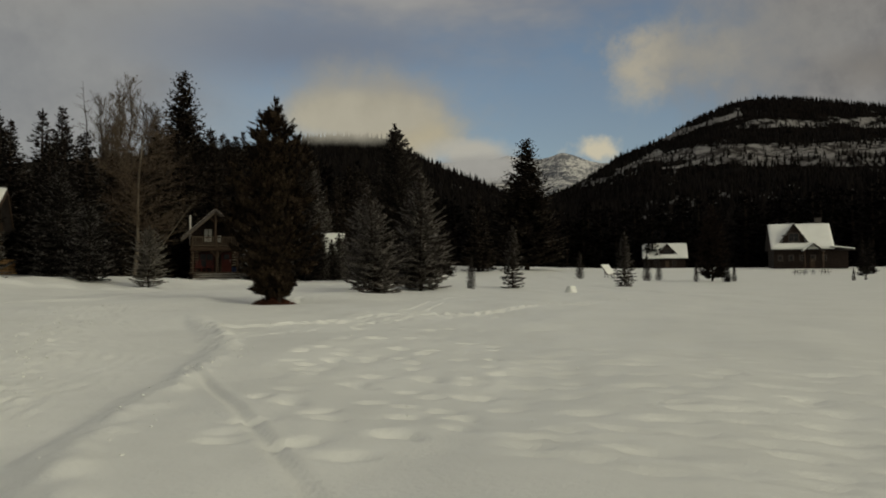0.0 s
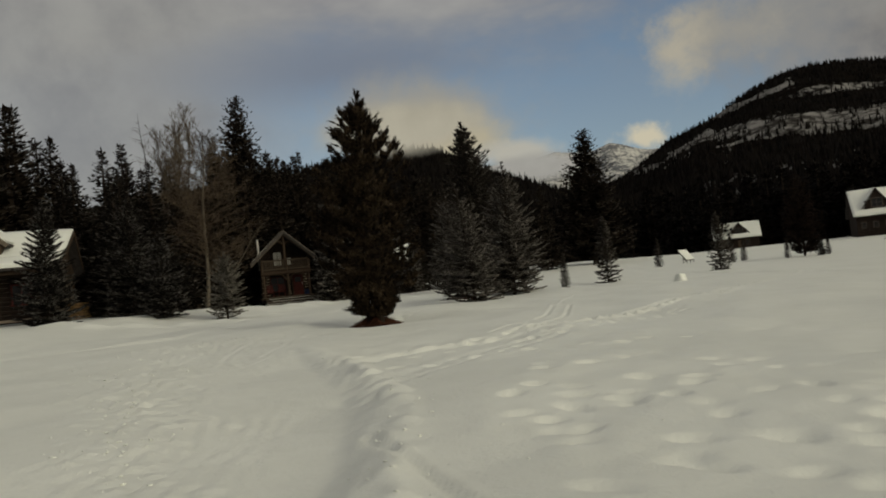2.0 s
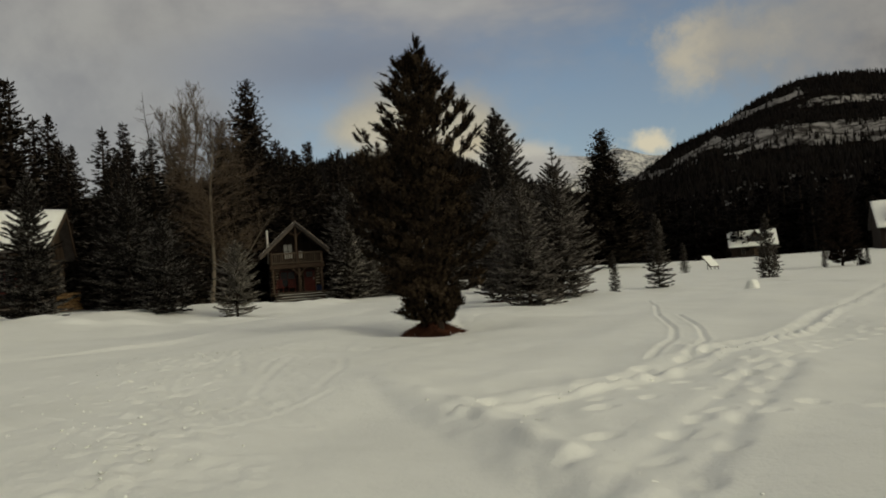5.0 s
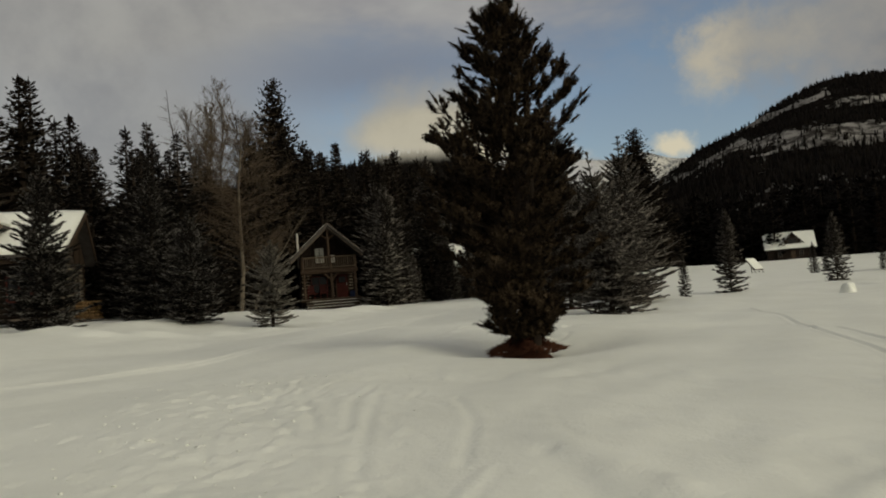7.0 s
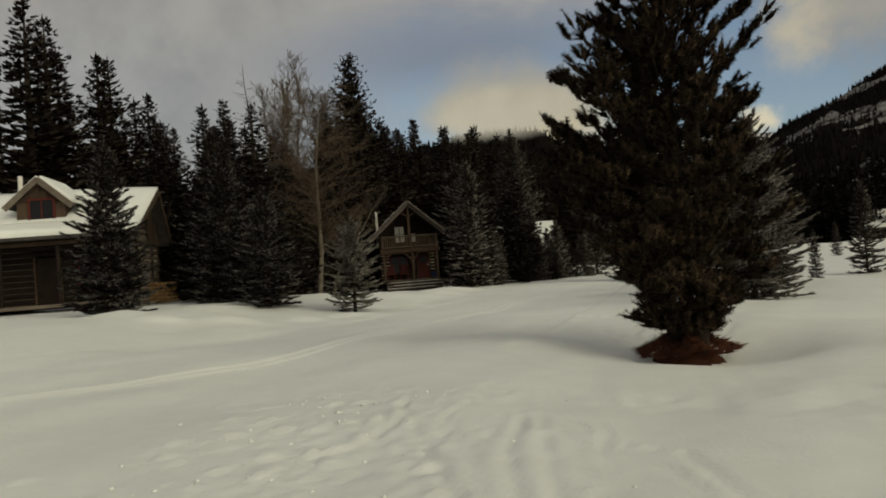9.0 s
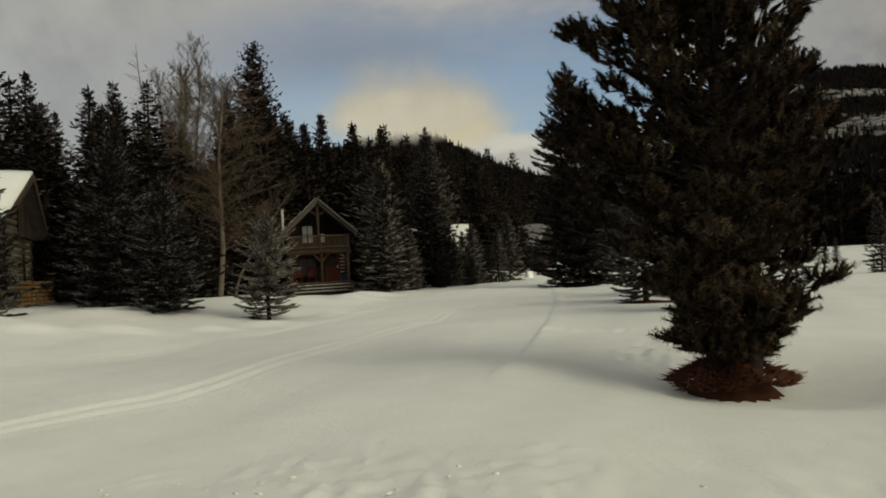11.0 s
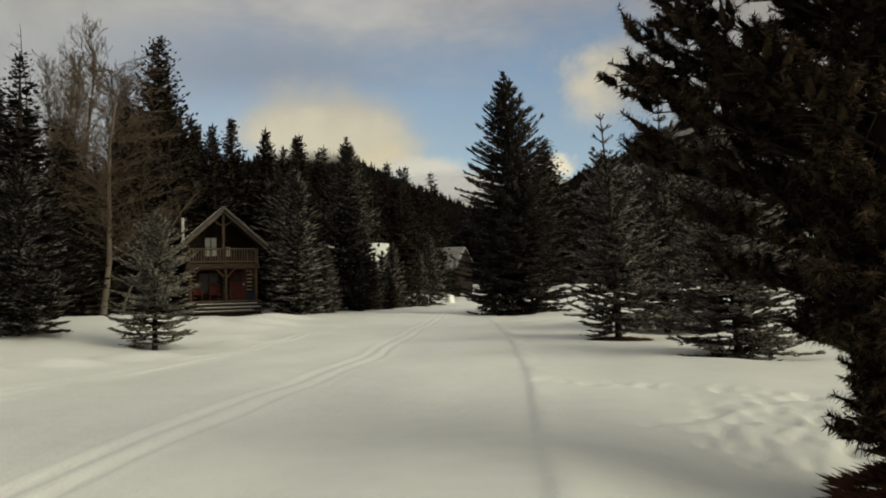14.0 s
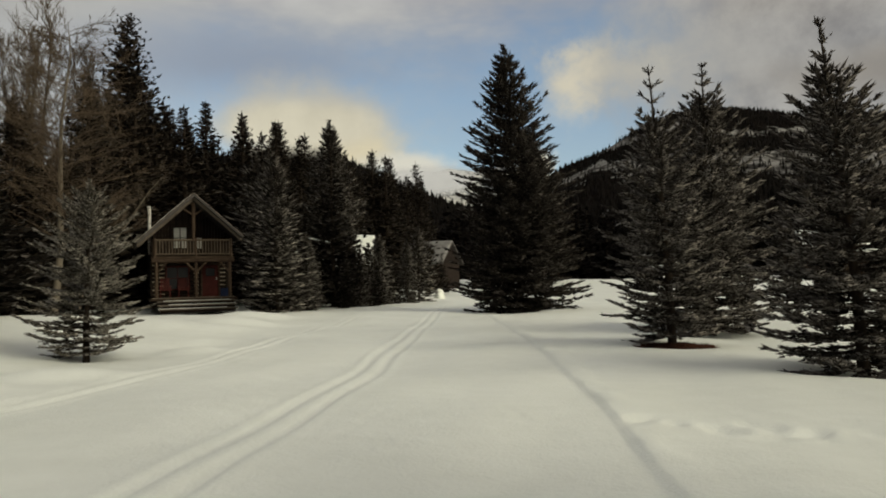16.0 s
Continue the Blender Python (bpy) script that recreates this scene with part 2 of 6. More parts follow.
def mountain_material(name, snowy, trees, rock, snow, low, high, sharp=0.12, cliffs=()):
    """Wooded slopes: dark trees, with snow and rock showing between them and on ledges that follow the hillside."""
    m, n, s = material(name, 0.95)
    s.inputs["Specular IOR Level"].default_value = 0.0
    c = n.add("ShaderNodeTexCoord").outputs["Object"]
    z = n.add("ShaderNodeSeparateXYZ")
    n.link(c, z.inputs[0])
    band = n.math("SUBTRACT", n.noise(n.mapping(c, (0.0016, 0.0016, 0.014)), 1.0, 8.0, 0.6), 0.5)
    stems = n.math("SUBTRACT", n.noise(n.mapping(c, (0.075, 0.075, 0.014)), 1.0, 3.0, 0.7), 0.5)
    crags = n.math("SUBTRACT", n.noise(c, 0.011, 7.0, 0.68), 0.5)
    ledge = n.math("SUBTRACT", 1.0, n.math("ABSOLUTE", n.math("DIVIDE", n.math("SUBTRACT", z.outputs[2], (low + high) / 2), (high - low) / 2)))
    f = n.math("ADD", n.math("ADD", n.math("MULTIPLY", band, 2.4), n.math("MULTIPLY", stems, 0.9)), n.math("MULTIPLY", crags, 1.5))
    f = n.math("ADD", f, n.math("MULTIPLY", n.math("MAXIMUM", ledge, -0.35), snowy))
    east, north = n.math("ADD", z.outputs[0], 6.0), n.math("SUBTRACT", z.outputs[1], 14.0)
    bearing = n.math("MULTIPLY", n.math("ARCTAN2", east, north), 57.2958)
    reach = n.math("SQRT", n.math("ADD", n.math("MULTIPLY", east, east), n.math("MULTIPLY", north, north)))
    rise = n.math("MULTIPLY", n.math("ARCTAN2", z.outputs[2], reach), 57.2958)
    for (a0, e0), (a1, e1), half, power in cliffs:
        t = n.math("DIVIDE", n.math("SUBTRACT", bearing, a0), a1 - a0)
        mid = n.math("ADD", e0, n.math("MULTIPLY", t, e1 - e0))
        off = n.math("DIVIDE", n.math("SUBTRACT", n.math("ADD", rise, n.math("ADD", n.math("MULTIPLY", crags, 1.3), n.math("MULTIPLY", band, 1.6))), mid), half)
        inside = n.math("MULTIPLY", n.smooth(t, -0.12, 0.06), n.smooth(t, 1.12, 0.94))
        near = n.math("MULTIPLY", n.smooth(n.math("ABSOLUTE", off), 1.25, 0.75), inside)
        f = n.math("ADD", f, n.math("MULTIPLY", near, power))
    white = n.smooth(f, 0.42 - sharp, 0.42 + sharp)
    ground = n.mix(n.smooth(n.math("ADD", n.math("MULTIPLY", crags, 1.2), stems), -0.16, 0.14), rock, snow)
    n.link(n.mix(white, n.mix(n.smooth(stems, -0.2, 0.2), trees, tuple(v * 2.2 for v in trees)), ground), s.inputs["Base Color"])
    bump(n, s, stems, 0.7, 6.0)
    return m


def cloud_material(name, colour, strength):
    """Drifting cloud: glows with the sky's light and thins out to nothing at its rim."""
    m = bpy.data.materials.new(name)
    m.use_nodes = True
    n = Nodes(m.node_tree)
    out = n.add("ShaderNodeOutputMaterial")
    tc = n.add("ShaderNodeTexCoord")
    uv = n.add("ShaderNodeSeparateXYZ")
    n.link(tc.outputs["UV"], uv.inputs[0])
    puff = n.math("SUBTRACT", n.noise(tc.outputs["Object"], 0.006, 7.0, 0.6), 0.5)
    u = n.math("ABSOLUTE", n.math("SUBTRACT", n.math("MULTIPLY", uv.outputs[0], 2.0), 1.0))
    v = n.math("ABSOLUTE", n.math("SUBTRACT", n.math("MULTIPLY", uv.outputs[1], 2.0), 1.0))
    r = n.math("SQRT", n.math("ADD", n.math("POWER", u, 2.5), n.math("POWER", v, 2.0)))
    d = n.math("ADD", n.math("SUBTRACT", 0.78, r), n.math("MULTIPLY", puff, 0.75))
    alpha = n.smooth(d, -0.02, 0.5)
    glow = n.add("ShaderNodeEmission")
    n.link(n.mix(n.smooth(puff, -0.25, 0.25), tuple(c * 0.85 for c in colour), tuple(c * 1.12 for c in colour)), glow.inputs[0])
    glow.inputs[1].default_value = strength
    nothing = n.add("ShaderNodeBsdfTransparent")
    both = n.add("ShaderNodeMixShader")
    n.link(alpha, both.inputs[0])
    n.link(nothing.outputs[0], both.inputs[1])
    n.link(glow.outputs[0], both.inputs[2])
    n.link(both.outputs[0], out.inputs[0])
    return m


# Pale panes: the bright sky's reflection painted in as base colour
MAT_SKY_PANE = plain("sky_reflection_pane", (0.35, 0.35, 0.33), (0.55, 0.54, 0.50), 5.0, 0.4)
MAT_SNOW = snow_material()
MAT_GLASS = glass_material()


# ---- mesh helpers ----
class Build:
    """Collects vertices and faces of one mesh."""

    def __init__(self):
        self.v, self.f = [], []

    def box(self, centre, size, turn=None, worn=0.012):
        """A box with chamfered edges."""
        hx, hy, hz = (s / 2 for s in size)
        k = min(worn, hx * 0.45, hy * 0.45, hz * 0.45)
        i0, pts = len(self.v), []
        for sx in (-1, 1):
            for sy in (-1, 1):
                for sz in (-1, 1):
                    pts += [(sx * hx, sy * (hy - k), sz * (hz - k)), (sx * (hx - k), sy * hy, sz * (hz - k)), (sx * (hx - k), sy * (hy - k), sz * hz)]
        m = (turn or Matrix.Identity(3)).to_3x3()
        self.v += [tuple(m @ Vector(p) + Vector(centre)) for p in pts]

        def c(sx, sy, sz, axis):
            return i0 + ((sx > 0) * 4 + (sy > 0) * 2 + (sz > 0)) * 3 + axis
        s2 = (-1, 1)
        for s in s2:
            self.f.append([c(s, -1, -1, 0), c(s, 1, -1, 0), c(s, 1, 1, 0), c(s, -1, 1, 0)][::s])
            self.f.append([c(-1, s, -1, 1), c(-1, s, 1, 1), c(1, s, 1, 1), c(1, s, -1, 1)][::s])
            self.f.append([c(-1, -1, s, 2), c(1, -1, s, 2), c(1, 1, s, 2), c(-1, 1, s, 2)][::s])
        for a in s2:
            for b in s2:
                o = a * b
                self.f.append([c(a, b, -1, 0), c(a, b, -1, 1), c(a, b, 1, 1), c(a, b, 1, 0)][::o])
                self.f.append([c(a, -1, b, 2), c(a, -1, b, 0), c(a, 1, b, 0), c(a, 1, b, 2)][::o][::-1][::-1])
                self.f.append([c(-1, a, b, 1), c(-1, a, b, 2), c(1, a, b, 2), c(1, a, b, 1)][::o])
                for d in s2:
                    self.f.append([c(a, b, d, 0), c(a, b, d, 1), c(a, b, d, 2)][::a * b * d])
        return self

    def tube(self, p, q, r0, r1, n=6, caps=True):
        p, q = Vector(p), Vector(q)
        z = (q - p).normalized()
        x = z.orthogonal().normalized()
        y = z.cross(x)
        i = len(self.v)
        for c, r in ((p, r0), (q, r1)):
            for k in range(n):
                a = 2 * math.pi * k / n
                self.v.append(tuple(c + x * (r * math.cos(a)) + y * (r * math.sin(a))))
        for k in range(n):
            j = (k + 1) % n
            self.f.append((i + k, i + j, i + n + j, i + n + k))
        if caps:
            self.f.append(tuple(range(i + n - 1, i - 1, -1)))
            self.f.append(tuple(range(i + n, i + 2 * n)))
        return self

    def chain(self, points, radii, n=6):
        """A bent, tapering limb."""
        i0 = len(self.v)
        for k, (p, r) in enumerate(zip(points, radii)):
            a, b = Vector(points[max(0, k - 1)]), Vector(points[min(len(points) - 1, k + 1)])
            z = (b - a).normalized()
            x = z.cross(Vector((0.31, 0.95, 0.05))).normalized()
            y = z.cross(x)
            for j in range(n):
                t = 2 * math.pi * j / n
                self.v.append(tuple(Vector(p) + x * (r * math.cos(t)) + y * (r * math.sin(t))))
        for k in range(len(points) - 1):
            for j in range(n):
                h = (j + 1) % n
                a = i0 + k * n
                self.f.append((a + j, a + h, a + n + h, a + n + j))
        self.f.append(tuple(range(i0 + (len(points) - 1) * n, i0 + len(points) * n)))
        return self

    def mesh(self, name="mesh", smooth=False):
        me = bpy.data.meshes.new(name)
        me.from_pydata(self.v, [], self.f)
        if smooth:
            me.polygons.foreach_set("use_smooth", [True] * len(me.polygons))
        me.update()
        return me


def part(name, build, mat, parent=None, label="", smooth=False):
    me = build if isinstance(build, bpy.types.Mesh) else build.mesh(name, smooth)
    if not me.materials:
        me.materials.append(mat)
    ob = new(name, me)
    ob.parent = parent
    if label:
        tagged(ob, label)
    return ob


def thing(name, m, label, category, group="", kind=""):
    ob = new(name)
    ob.empty_display_size = 0.3
    ob.matrix_basis = m
    return tagged(ob, label, category, group, kind)


def arrays_mesh(name, verts, faces, smooth=False):
    """A mesh from arrays of vertices and of equally sized faces."""
    me = bpy.data.meshes.new(name)
    verts, faces = np.asarray(verts, np.float32), np.asarray(faces, np.int32)
    me.vertices.add(len(verts))
    me.vertices.foreach_set("co", verts.ravel())
    k = faces.shape[1]
    me.loops.add(faces.size)
    me.loops.foreach_set("vertex_index", faces.ravel())
    me.polygons.add(len(faces))
    me.polygons.foreach_set("loop_start", np.arange(0, faces.size, k, dtype=np.int32))
    if smooth:
        me.polygons.foreach_set("use_smooth", np.ones(len(faces), bool))
    me.update(calc_edges=True)
    me.validate()
    return me


# ---- the lie of the land ----
def step(a, b, v):
    q = np.clip((v - a) / (b - a), 0, 1)
    return q * q * (3 - 2 * q)


def land(x, y):
    """Height of the snow field without its tracks."""
    x, y = np.asarray(x, float), np.asarray(y, float)
    soft = np.log1p(np.exp(np.clip((-12 - np.maximum(x, -60)) / 2, -30, 30))) * 2
    z = -0.05 + 0.02 * soft + 0.5 * step(-19, -25, x) * step(60, 45, y)
    z = z - 0.03 * np.clip(x + 9, 0, 25) + 0.00013 * np.clip(y - 70, 0, 130) ** 2
    return z


def at_land(x, y):
    return float(land(x, y))


def wave(x, y, size, seed):
    """Smooth random undulation, about -1 to 1."""
    rng = np.random.RandomState(seed)
    out = np.zeros(np.shape(x))
    for _ in range(7):
        a, ph, f = rng.uniform(0, 2 * math.pi), rng.uniform(0, 2 * math.pi), rng.uniform(0.6, 1.7) / size
        out = out + np.sin((x * math.cos(a) + y * math.sin(a)) * f * 2 * math.pi + ph)
    return out / 3.2


def along(x, y, line):
    """Distance from a bent line, which side (left positive), and how far along it."""
    best = np.full(np.shape(x), 1e9)
    side, run = np.zeros(np.shape(x)), np.zeros(np.shape(x))
    s0 = 0.0
    for (ax, ay), (bx, by) in zip(line, line[1:]):
        dx, dy = bx - ax, by - ay
        ll = math.hypot(dx, dy)
        t = np.clip(((x - ax) * dx + (y - ay) * dy) / ll ** 2, 0, 1)
        px, py = x - (ax + t * dx), y - (ay + t * dy)
        d = np.hypot(px, py)
        near = d < best
        best = np.where(near, d, best)
        side = np.where(near, np.sign(dx * py - dy * px), side)
        run = np.where(near, s0 + t * ll, run)
        s0 += ll
    return best, side, run


BANK = [(0.5, 1.0), (-2.2, 6.2), (-3.5, 11.4), (-4.4, 13.7), (-5.5, 15.7), (-8.1, 19.2), (-10.6, 22.6), (-11.2, 26.0), (-11.2, 34.0), (-11.5, 42.0), (-12.0, 50.0), (-12.8, 59.0), (-14.5, 75.0), (-16.0, 95.0)]
SKI_TRACKS = [
    [(-17.6, 21.2), (-15.7, 23.4), (-14.85, 25.4), (-14.6, 28.0), (-14.5, 32.0), (-14.4, 37.0), (-14.7, 52.0), (-15.4, 70.0)],
    [(-20.6, 26.6), (-18.6, 31.2), (-17.9, 33.9), (-17.5, 37.0), (-17.4, 42.5), (-17.7, 50.0), (-18.2, 62.0)],
]
TRAIL = [(-5.5, 16.0), (-4.4, 17.4), (-2.6, 20.4), (-0.6, 25.0), (4.8, 39.2), (10.5, 54.6), (26.0, 100.0)]
SIDE_TRAIL = [(-4.3, 13.0), (-3.9, 14.0), (-3.4, 15.6), (-2.4, 18.6)]


SKATED = [(-3.2, 6.0), (-4.2, 8.3), (-5.3, 10.3), (-7.0, 12.8), (-9.3, 16.5), (-10.7, 19.5), (-11.6, 22.0), (-11.8, 23.2)]


def snow_field(x, y):
    """The trodden snow: bank, packed way, ski tracks and trails."""
    z = land(x, y)
    z = z + 0.05 * wave(x, y, 6.5, 3) + 0.02 * wave(x, y, 2.4, 4)
    d, side, run = along(x, y, BANK)
    early = step(18.6, 15.8, y)
    late = step(25.0, 27.0, y)
    d = d + (0.05 * wave(x, y, 0.8, 17) + 0.03 * wave(x, y, 0.3, 18)) * early
    left = (side > 0) * 1.0
    near = 0.028 * late + 0.12 * early
    z = z - left * step(-0.01, 0.06 + 0.35 * early, d) * (near - 0.75 * near * step(0.6, 2.6, d)) * step(90, 60, y)
    lip = np.exp(-((d - 0.14) / 0.15) ** 2) * (side <= 0)
    rag = np.clip(0.75 + 0.6 * wave(x, y, 0.8, 9), 0.15, 1.6)
    z = z + (0.018 * late + 0.055 * early) * lip * rag * step(60, 45, y)
    comb = left * step(0.7, 1.0, d) * step(2.6, 1.8, d) * step(14.5, 11.5, y)
    z = z + comb * 0.009 * np.sin(2 * math.pi * (d + 0.05 * wave(x, y, 2.6, 14)) / 0.21) * np.clip(0.6 + 0.7 * wave(x, y, 1.6, 15), 0, 1.3)
    loose = np.where(side < 0, step(0.1, 1.0, d), 0.0) * step(52, 30, y) * step(14, 4, d)
    z = z + loose * (0.014 * wave(x, y, 1.3, 5) + 0.005 * wave(x, y, 0.45, 6)) * (0.75 + 0.5 * wave(x, y, 3.1, 16)) * (1 - 0.6 * step(20, 26, y))
    for k, line in enumerate(SKI_TRACKS):
        d, side, run = along(x, y, line)
        off = d * side
        deep = 0.66 if k == 0 else 0.6
        z = z + deep * (0.02 * np.exp(-(off / 0.07) ** 2) + 0.022 * np.exp(-((np.abs(off) - 0.30) / 0.05) ** 2) - 0.045 * np.exp(-((np.abs(off) - 0.17) / 0.05) ** 2))
    d, side, run = along(x, y, TRAIL)
    d = d + 0.03 * wave(x, y, 0.7, 19)
    z = z - 0.04 * np.exp(-((d * side - 0.05) / 0.14) ** 2) + 0.065 * np.exp(-((d * side + 0.22) / 0.095) ** 2) * np.clip(0.8 + 0.6 * wave(x, y, 0.7, 12), 0.1, 2) + 0.015 * np.exp(-((d * side - 0.36) / 0.12) ** 2)
    d, side, run = along(x, y, SIDE_TRAIL)
    z = z - 0.018 * np.exp(-((d - 0.20) / 0.09) ** 2) + 0.008 * np.exp(-((d - 0.42) / 0.12) ** 2)
    return z


def window(gx, gy, x0, x1, y0, y1):
    i, j = np.searchsorted(gx, (x0, x1))
    k, m = np.searchsorted(gy, (y0, y1))
    return slice(k, m), slice(i, j)


def carve(grid, line, wide, deep, rim=0.4):
    """A groove pressed into the snow along a bent line, with low rims; a negative depth heaps a ridge."""
    gx, gy, x, y, z = grid
    px, py = [p[0] for p in line], [p[1] for p in line]
    w_ = window(gx, gy, min(px) - 4 * wide, max(px) + 4 * wide, min(py) - 4 * wide, max(py) + 4 * wide)
    if z[w_].size:
        d, side, run = along(x[w_], y[w_], line)
        deep = 0.90 * deep
        z[w_] += -deep * np.exp(-(d / wide) ** 2) + deep * rim * np.exp(-((d / wide - 2.0) / 0.7) ** 2)


def press(grid, px, py, r, deep, a, longer=1.6, rim=0.06, hard=1.8):
    """One oval footprint or lump."""
    gx, gy, x, y, z = grid
    w_ = window(gx, gy, px - 4 * r, px + 4 * r, py - 4 * r, py + 4 * r)
    if z[w_].size:
        dx, dy = x[w_] - px, y[w_] - py
        u, v = dx * math.cos(a) + dy * math.sin(a), -dx * math.sin(a) + dy * math.cos(a)
        q = (u / (r * longer)) ** 2 + (v / r) ** 2
        deep = 0.56 * deep
        z[w_] += -deep * np.exp(-q ** hard) + deep * rim * np.exp(-((np.sqrt(q) - 1.6) / 0.4) ** 2)


def point_on(line, s):
    for (ax, ay), (bx, by) in zip(line, line[1:]):
        ll = math.hypot(bx - ax, by - ay)
        if s <= ll:
            return ax + (bx - ax) * s / ll, ay + (by - ay) * s / ll, math.atan2(by - ay, bx - ax)
        s -= ll
    return None


def dents(grid):
    """Footprints, skate strokes, chunks, tree wells and heaps."""
    gx, gy, x, y, z = grid
    rng = random.Random(11)
    # old footprints in the open snow right of the bank
    for i in range(22):
        for j in range(17):
            px, py = -2.2 + 0.50 * i + rng.gauss(0, 0.13), 6.6 + 0.48 * j + rng.gauss(0, 0.13) - 0.05 * i
            if px > np.interp(py, [6.2, 11.4, 15.7], [-1.5, -2.6, -3.8]) + 0.3 and rng.random() < (0.85 if py < 12 else 0.45):
                press(grid, px, py, rng.uniform(0.075, 0.11), rng.uniform(0.05, 0.11), 0.2 + rng.gauss(0, 0.5), rng.uniform(1.3, 1.9))
    # people walked beside the trail in single file
    for way, gap in (([(-4.3, 12.6), (-3.6, 14.6), (-2.6, 18.2), (-1.4, 21.2), (3.0, 31.0)], 0.42), ([(-5.0, 15.4), (-4.2, 16.4), (-2.2, 19.0), (0.4, 24.0)], 0.36), ([(-4.6, 14.2), (-3.1, 15.6), (-0.4, 17.0), (4.0, 18.2)], 0.45), (TRAIL, 0.38)):
        s, k = 0.0, 0
        while point_on(way, s):
            px, py, a = point_on(way, s)
            off = 0.16 * (1 if k % 2 else -1) + rng.gauss(0, 0.06)
            press(grid, px - math.sin(a) * off, py + math.cos(a) * off, rng.uniform(0.065, 0.09), rng.uniform(0.05, 0.10), a + rng.gauss(0, 0.25), 1.7, 0.2, 2.0)
            s, k = s + gap * rng.uniform(0.8, 1.3), k + 1
            if s > 34:
                break
    # skate strokes and broken chunks along the skied line
    for k in range(190):
        px, py, a = point_on(SKATED, rng.uniform(0.0, 18.9))
        wide_ = 0.45 + 0.75 * min(1.0, max(0.0, (py - 13) / 6))
        off = rng.gauss(0, wide_) - 0.3 * wide_
        cx, cy = px - math.sin(a) * off, py + math.cos(a) * off
        turn = a + rng.choice((-1, 1)) * rng.uniform(0.02, 0.26)
        ln = rng.uniform(0.25, 0.85)
        bend = rng.uniform(-0.10, 0.10)
        pts = [(cx - math.cos(turn) * ln, cy - math.sin(turn) * ln), (cx - math.sin(turn) * bend, cy + math.cos(turn) * bend), (cx + math.cos(turn) * ln, cy + math.sin(turn) * ln)]
        carve(grid, pts, rng.uniform(0.024, 0.036), rng.uniform(0.005, 0.014), 0.75)
    for k in range(760):
        px, py, a = point_on(SKATED, rng.uniform(0.0, 18.9))
        wide_ = 0.22 + 0.55 * min(1.0, max(0.0, (py - 13) / 6))
        off = rng.gauss(0.1, wide_)
        press(grid, px - math.sin(a) * off, py + math.cos(a) * off, rng.uniform(0.024, 0.042), -rng.uniform(0.014, 0.046), a + rng.gauss(0, 0.5), rng.uniform(1.4, 3.6), 0.1, 1.2)
    for k in range(300):                                             # kicked-up lumps and small hollows
        px, py, a = point_on(SKATED, rng.uniform(6.0, 18.9))
        wide_ = 0.35 + 0.65 * min(1.0, max(0.0, (py - 13) / 6))
        off = rng.gauss(0, wide_) - 0.25 * wide_
        press(grid, px - math.sin(a) * off, py + math.cos(a) * off, rng.uniform(0.045, 0.09), rng.choice((-1, -1, 1)) * rng.uniform(0.012, 0.034), a + rng.gauss(0, 0.6), rng.uniform(1.2, 2.6), 0.15, 1.6)
    # single long curved ski marks
    for pts, deep in (([(-9.2, 18.6), (-9.9, 20.0), (-10.9, 21.8)], 0.03), ([(-8.3, 17.2), (-8.9, 19.2), (-9.5, 21.4)], 0.025), ([(-7.6, 17.4), (-7.8, 18.8), (-8.3, 20.2)], 0.025), ([(-8.9, 18.6), (-9.4, 20.0), (-9.6, 21.4)], 0.03),
                      ([(-7.9, 14.8), (-7.7, 15.6), (-7.4, 17.3)], -0.02), ([(-3.4, 10.5), (-2.3, 8.8), (-1.7, 7.9), (-0.9, 6.6), (0.2, 4.8), (1.0, 3.4)], 0.045), ([(-3.2, 28.6), (-3.1, 24.6), (-3.3, 22.0), (-3.8, 19.4)], 0.035), ([(-3.0, 38.0), (-3.0, 33.0), (-3.2, 28.0)], 0.03), ([(-2.7, 28.6), (-2.6, 24.6), (-2.8, 22.0), (-3.3, 19.6)], 0.035)):
        carve(grid, pts, 0.045, deep * (0.6 if pts[0][0] < -5 else 1.0), 0.5)
    carve(grid, [(3.0, 74.0), (8.0, 52.0), (10.4, 41.0), (14.0, 32.0)], 0.30, 0.10, 0.3)       # the edge of an old groomed way
    # old prints beside the bank and round the pine
    for k in range(42):
        press(grid, -11.0 + k * 0.085 + rng.uniform(-0.2, 0.2), 33.0 - 0.055 * k + rng.uniform(-0.25, 0.25), rng.uniform(0.09, 0.14), rng.uniform(0.022, 0.045), rng.uniform(0, 3), 1.3)
    for k in range(34):
        press(grid, rng.uniform(-9.6, -7.8), rng.uniform(28.2, 31.0), rng.uniform(0.08, 0.14), rng.uniform(0.03, 0.07), rng.uniform(0, 3.14))
    for k in range(130):
        press(grid, rng.gauss(-8.9, 0.55), rng.gauss(29.1, 0.8), rng.uniform(0.06, 0.10), rng.uniform(0.025, 0.06), rng.uniform(0, 3.14), 1.4)
    for k in range(26):                                              # faint skate strokes on the groomed way
        px, py, a = rng.uniform(-14.0, -11.6), rng.uniform(25.5, 34.0), 1.57 + rng.choice((-1, 1)) * rng.uniform(0.1, 0.35)
        ln = rng.uniform(0.4, 0.9)
        carve(grid, [(px, py), (px + math.cos(a) * ln, py + math.sin(a) * ln)], 0.05, rng.uniform(0.003, 0.009), 0.5)
    for px, py, r, deep in WELLS:
        q = np.hypot(x - px, y - py) / r
        z += -deep * np.exp(-q ** 3)
    for px, py, rx, ry, h in MOUNDS:
        q = ((x - px) / rx) ** 2 + ((y - py) / ry) ** 2
        z += h * np.exp(-q ** 1.5)


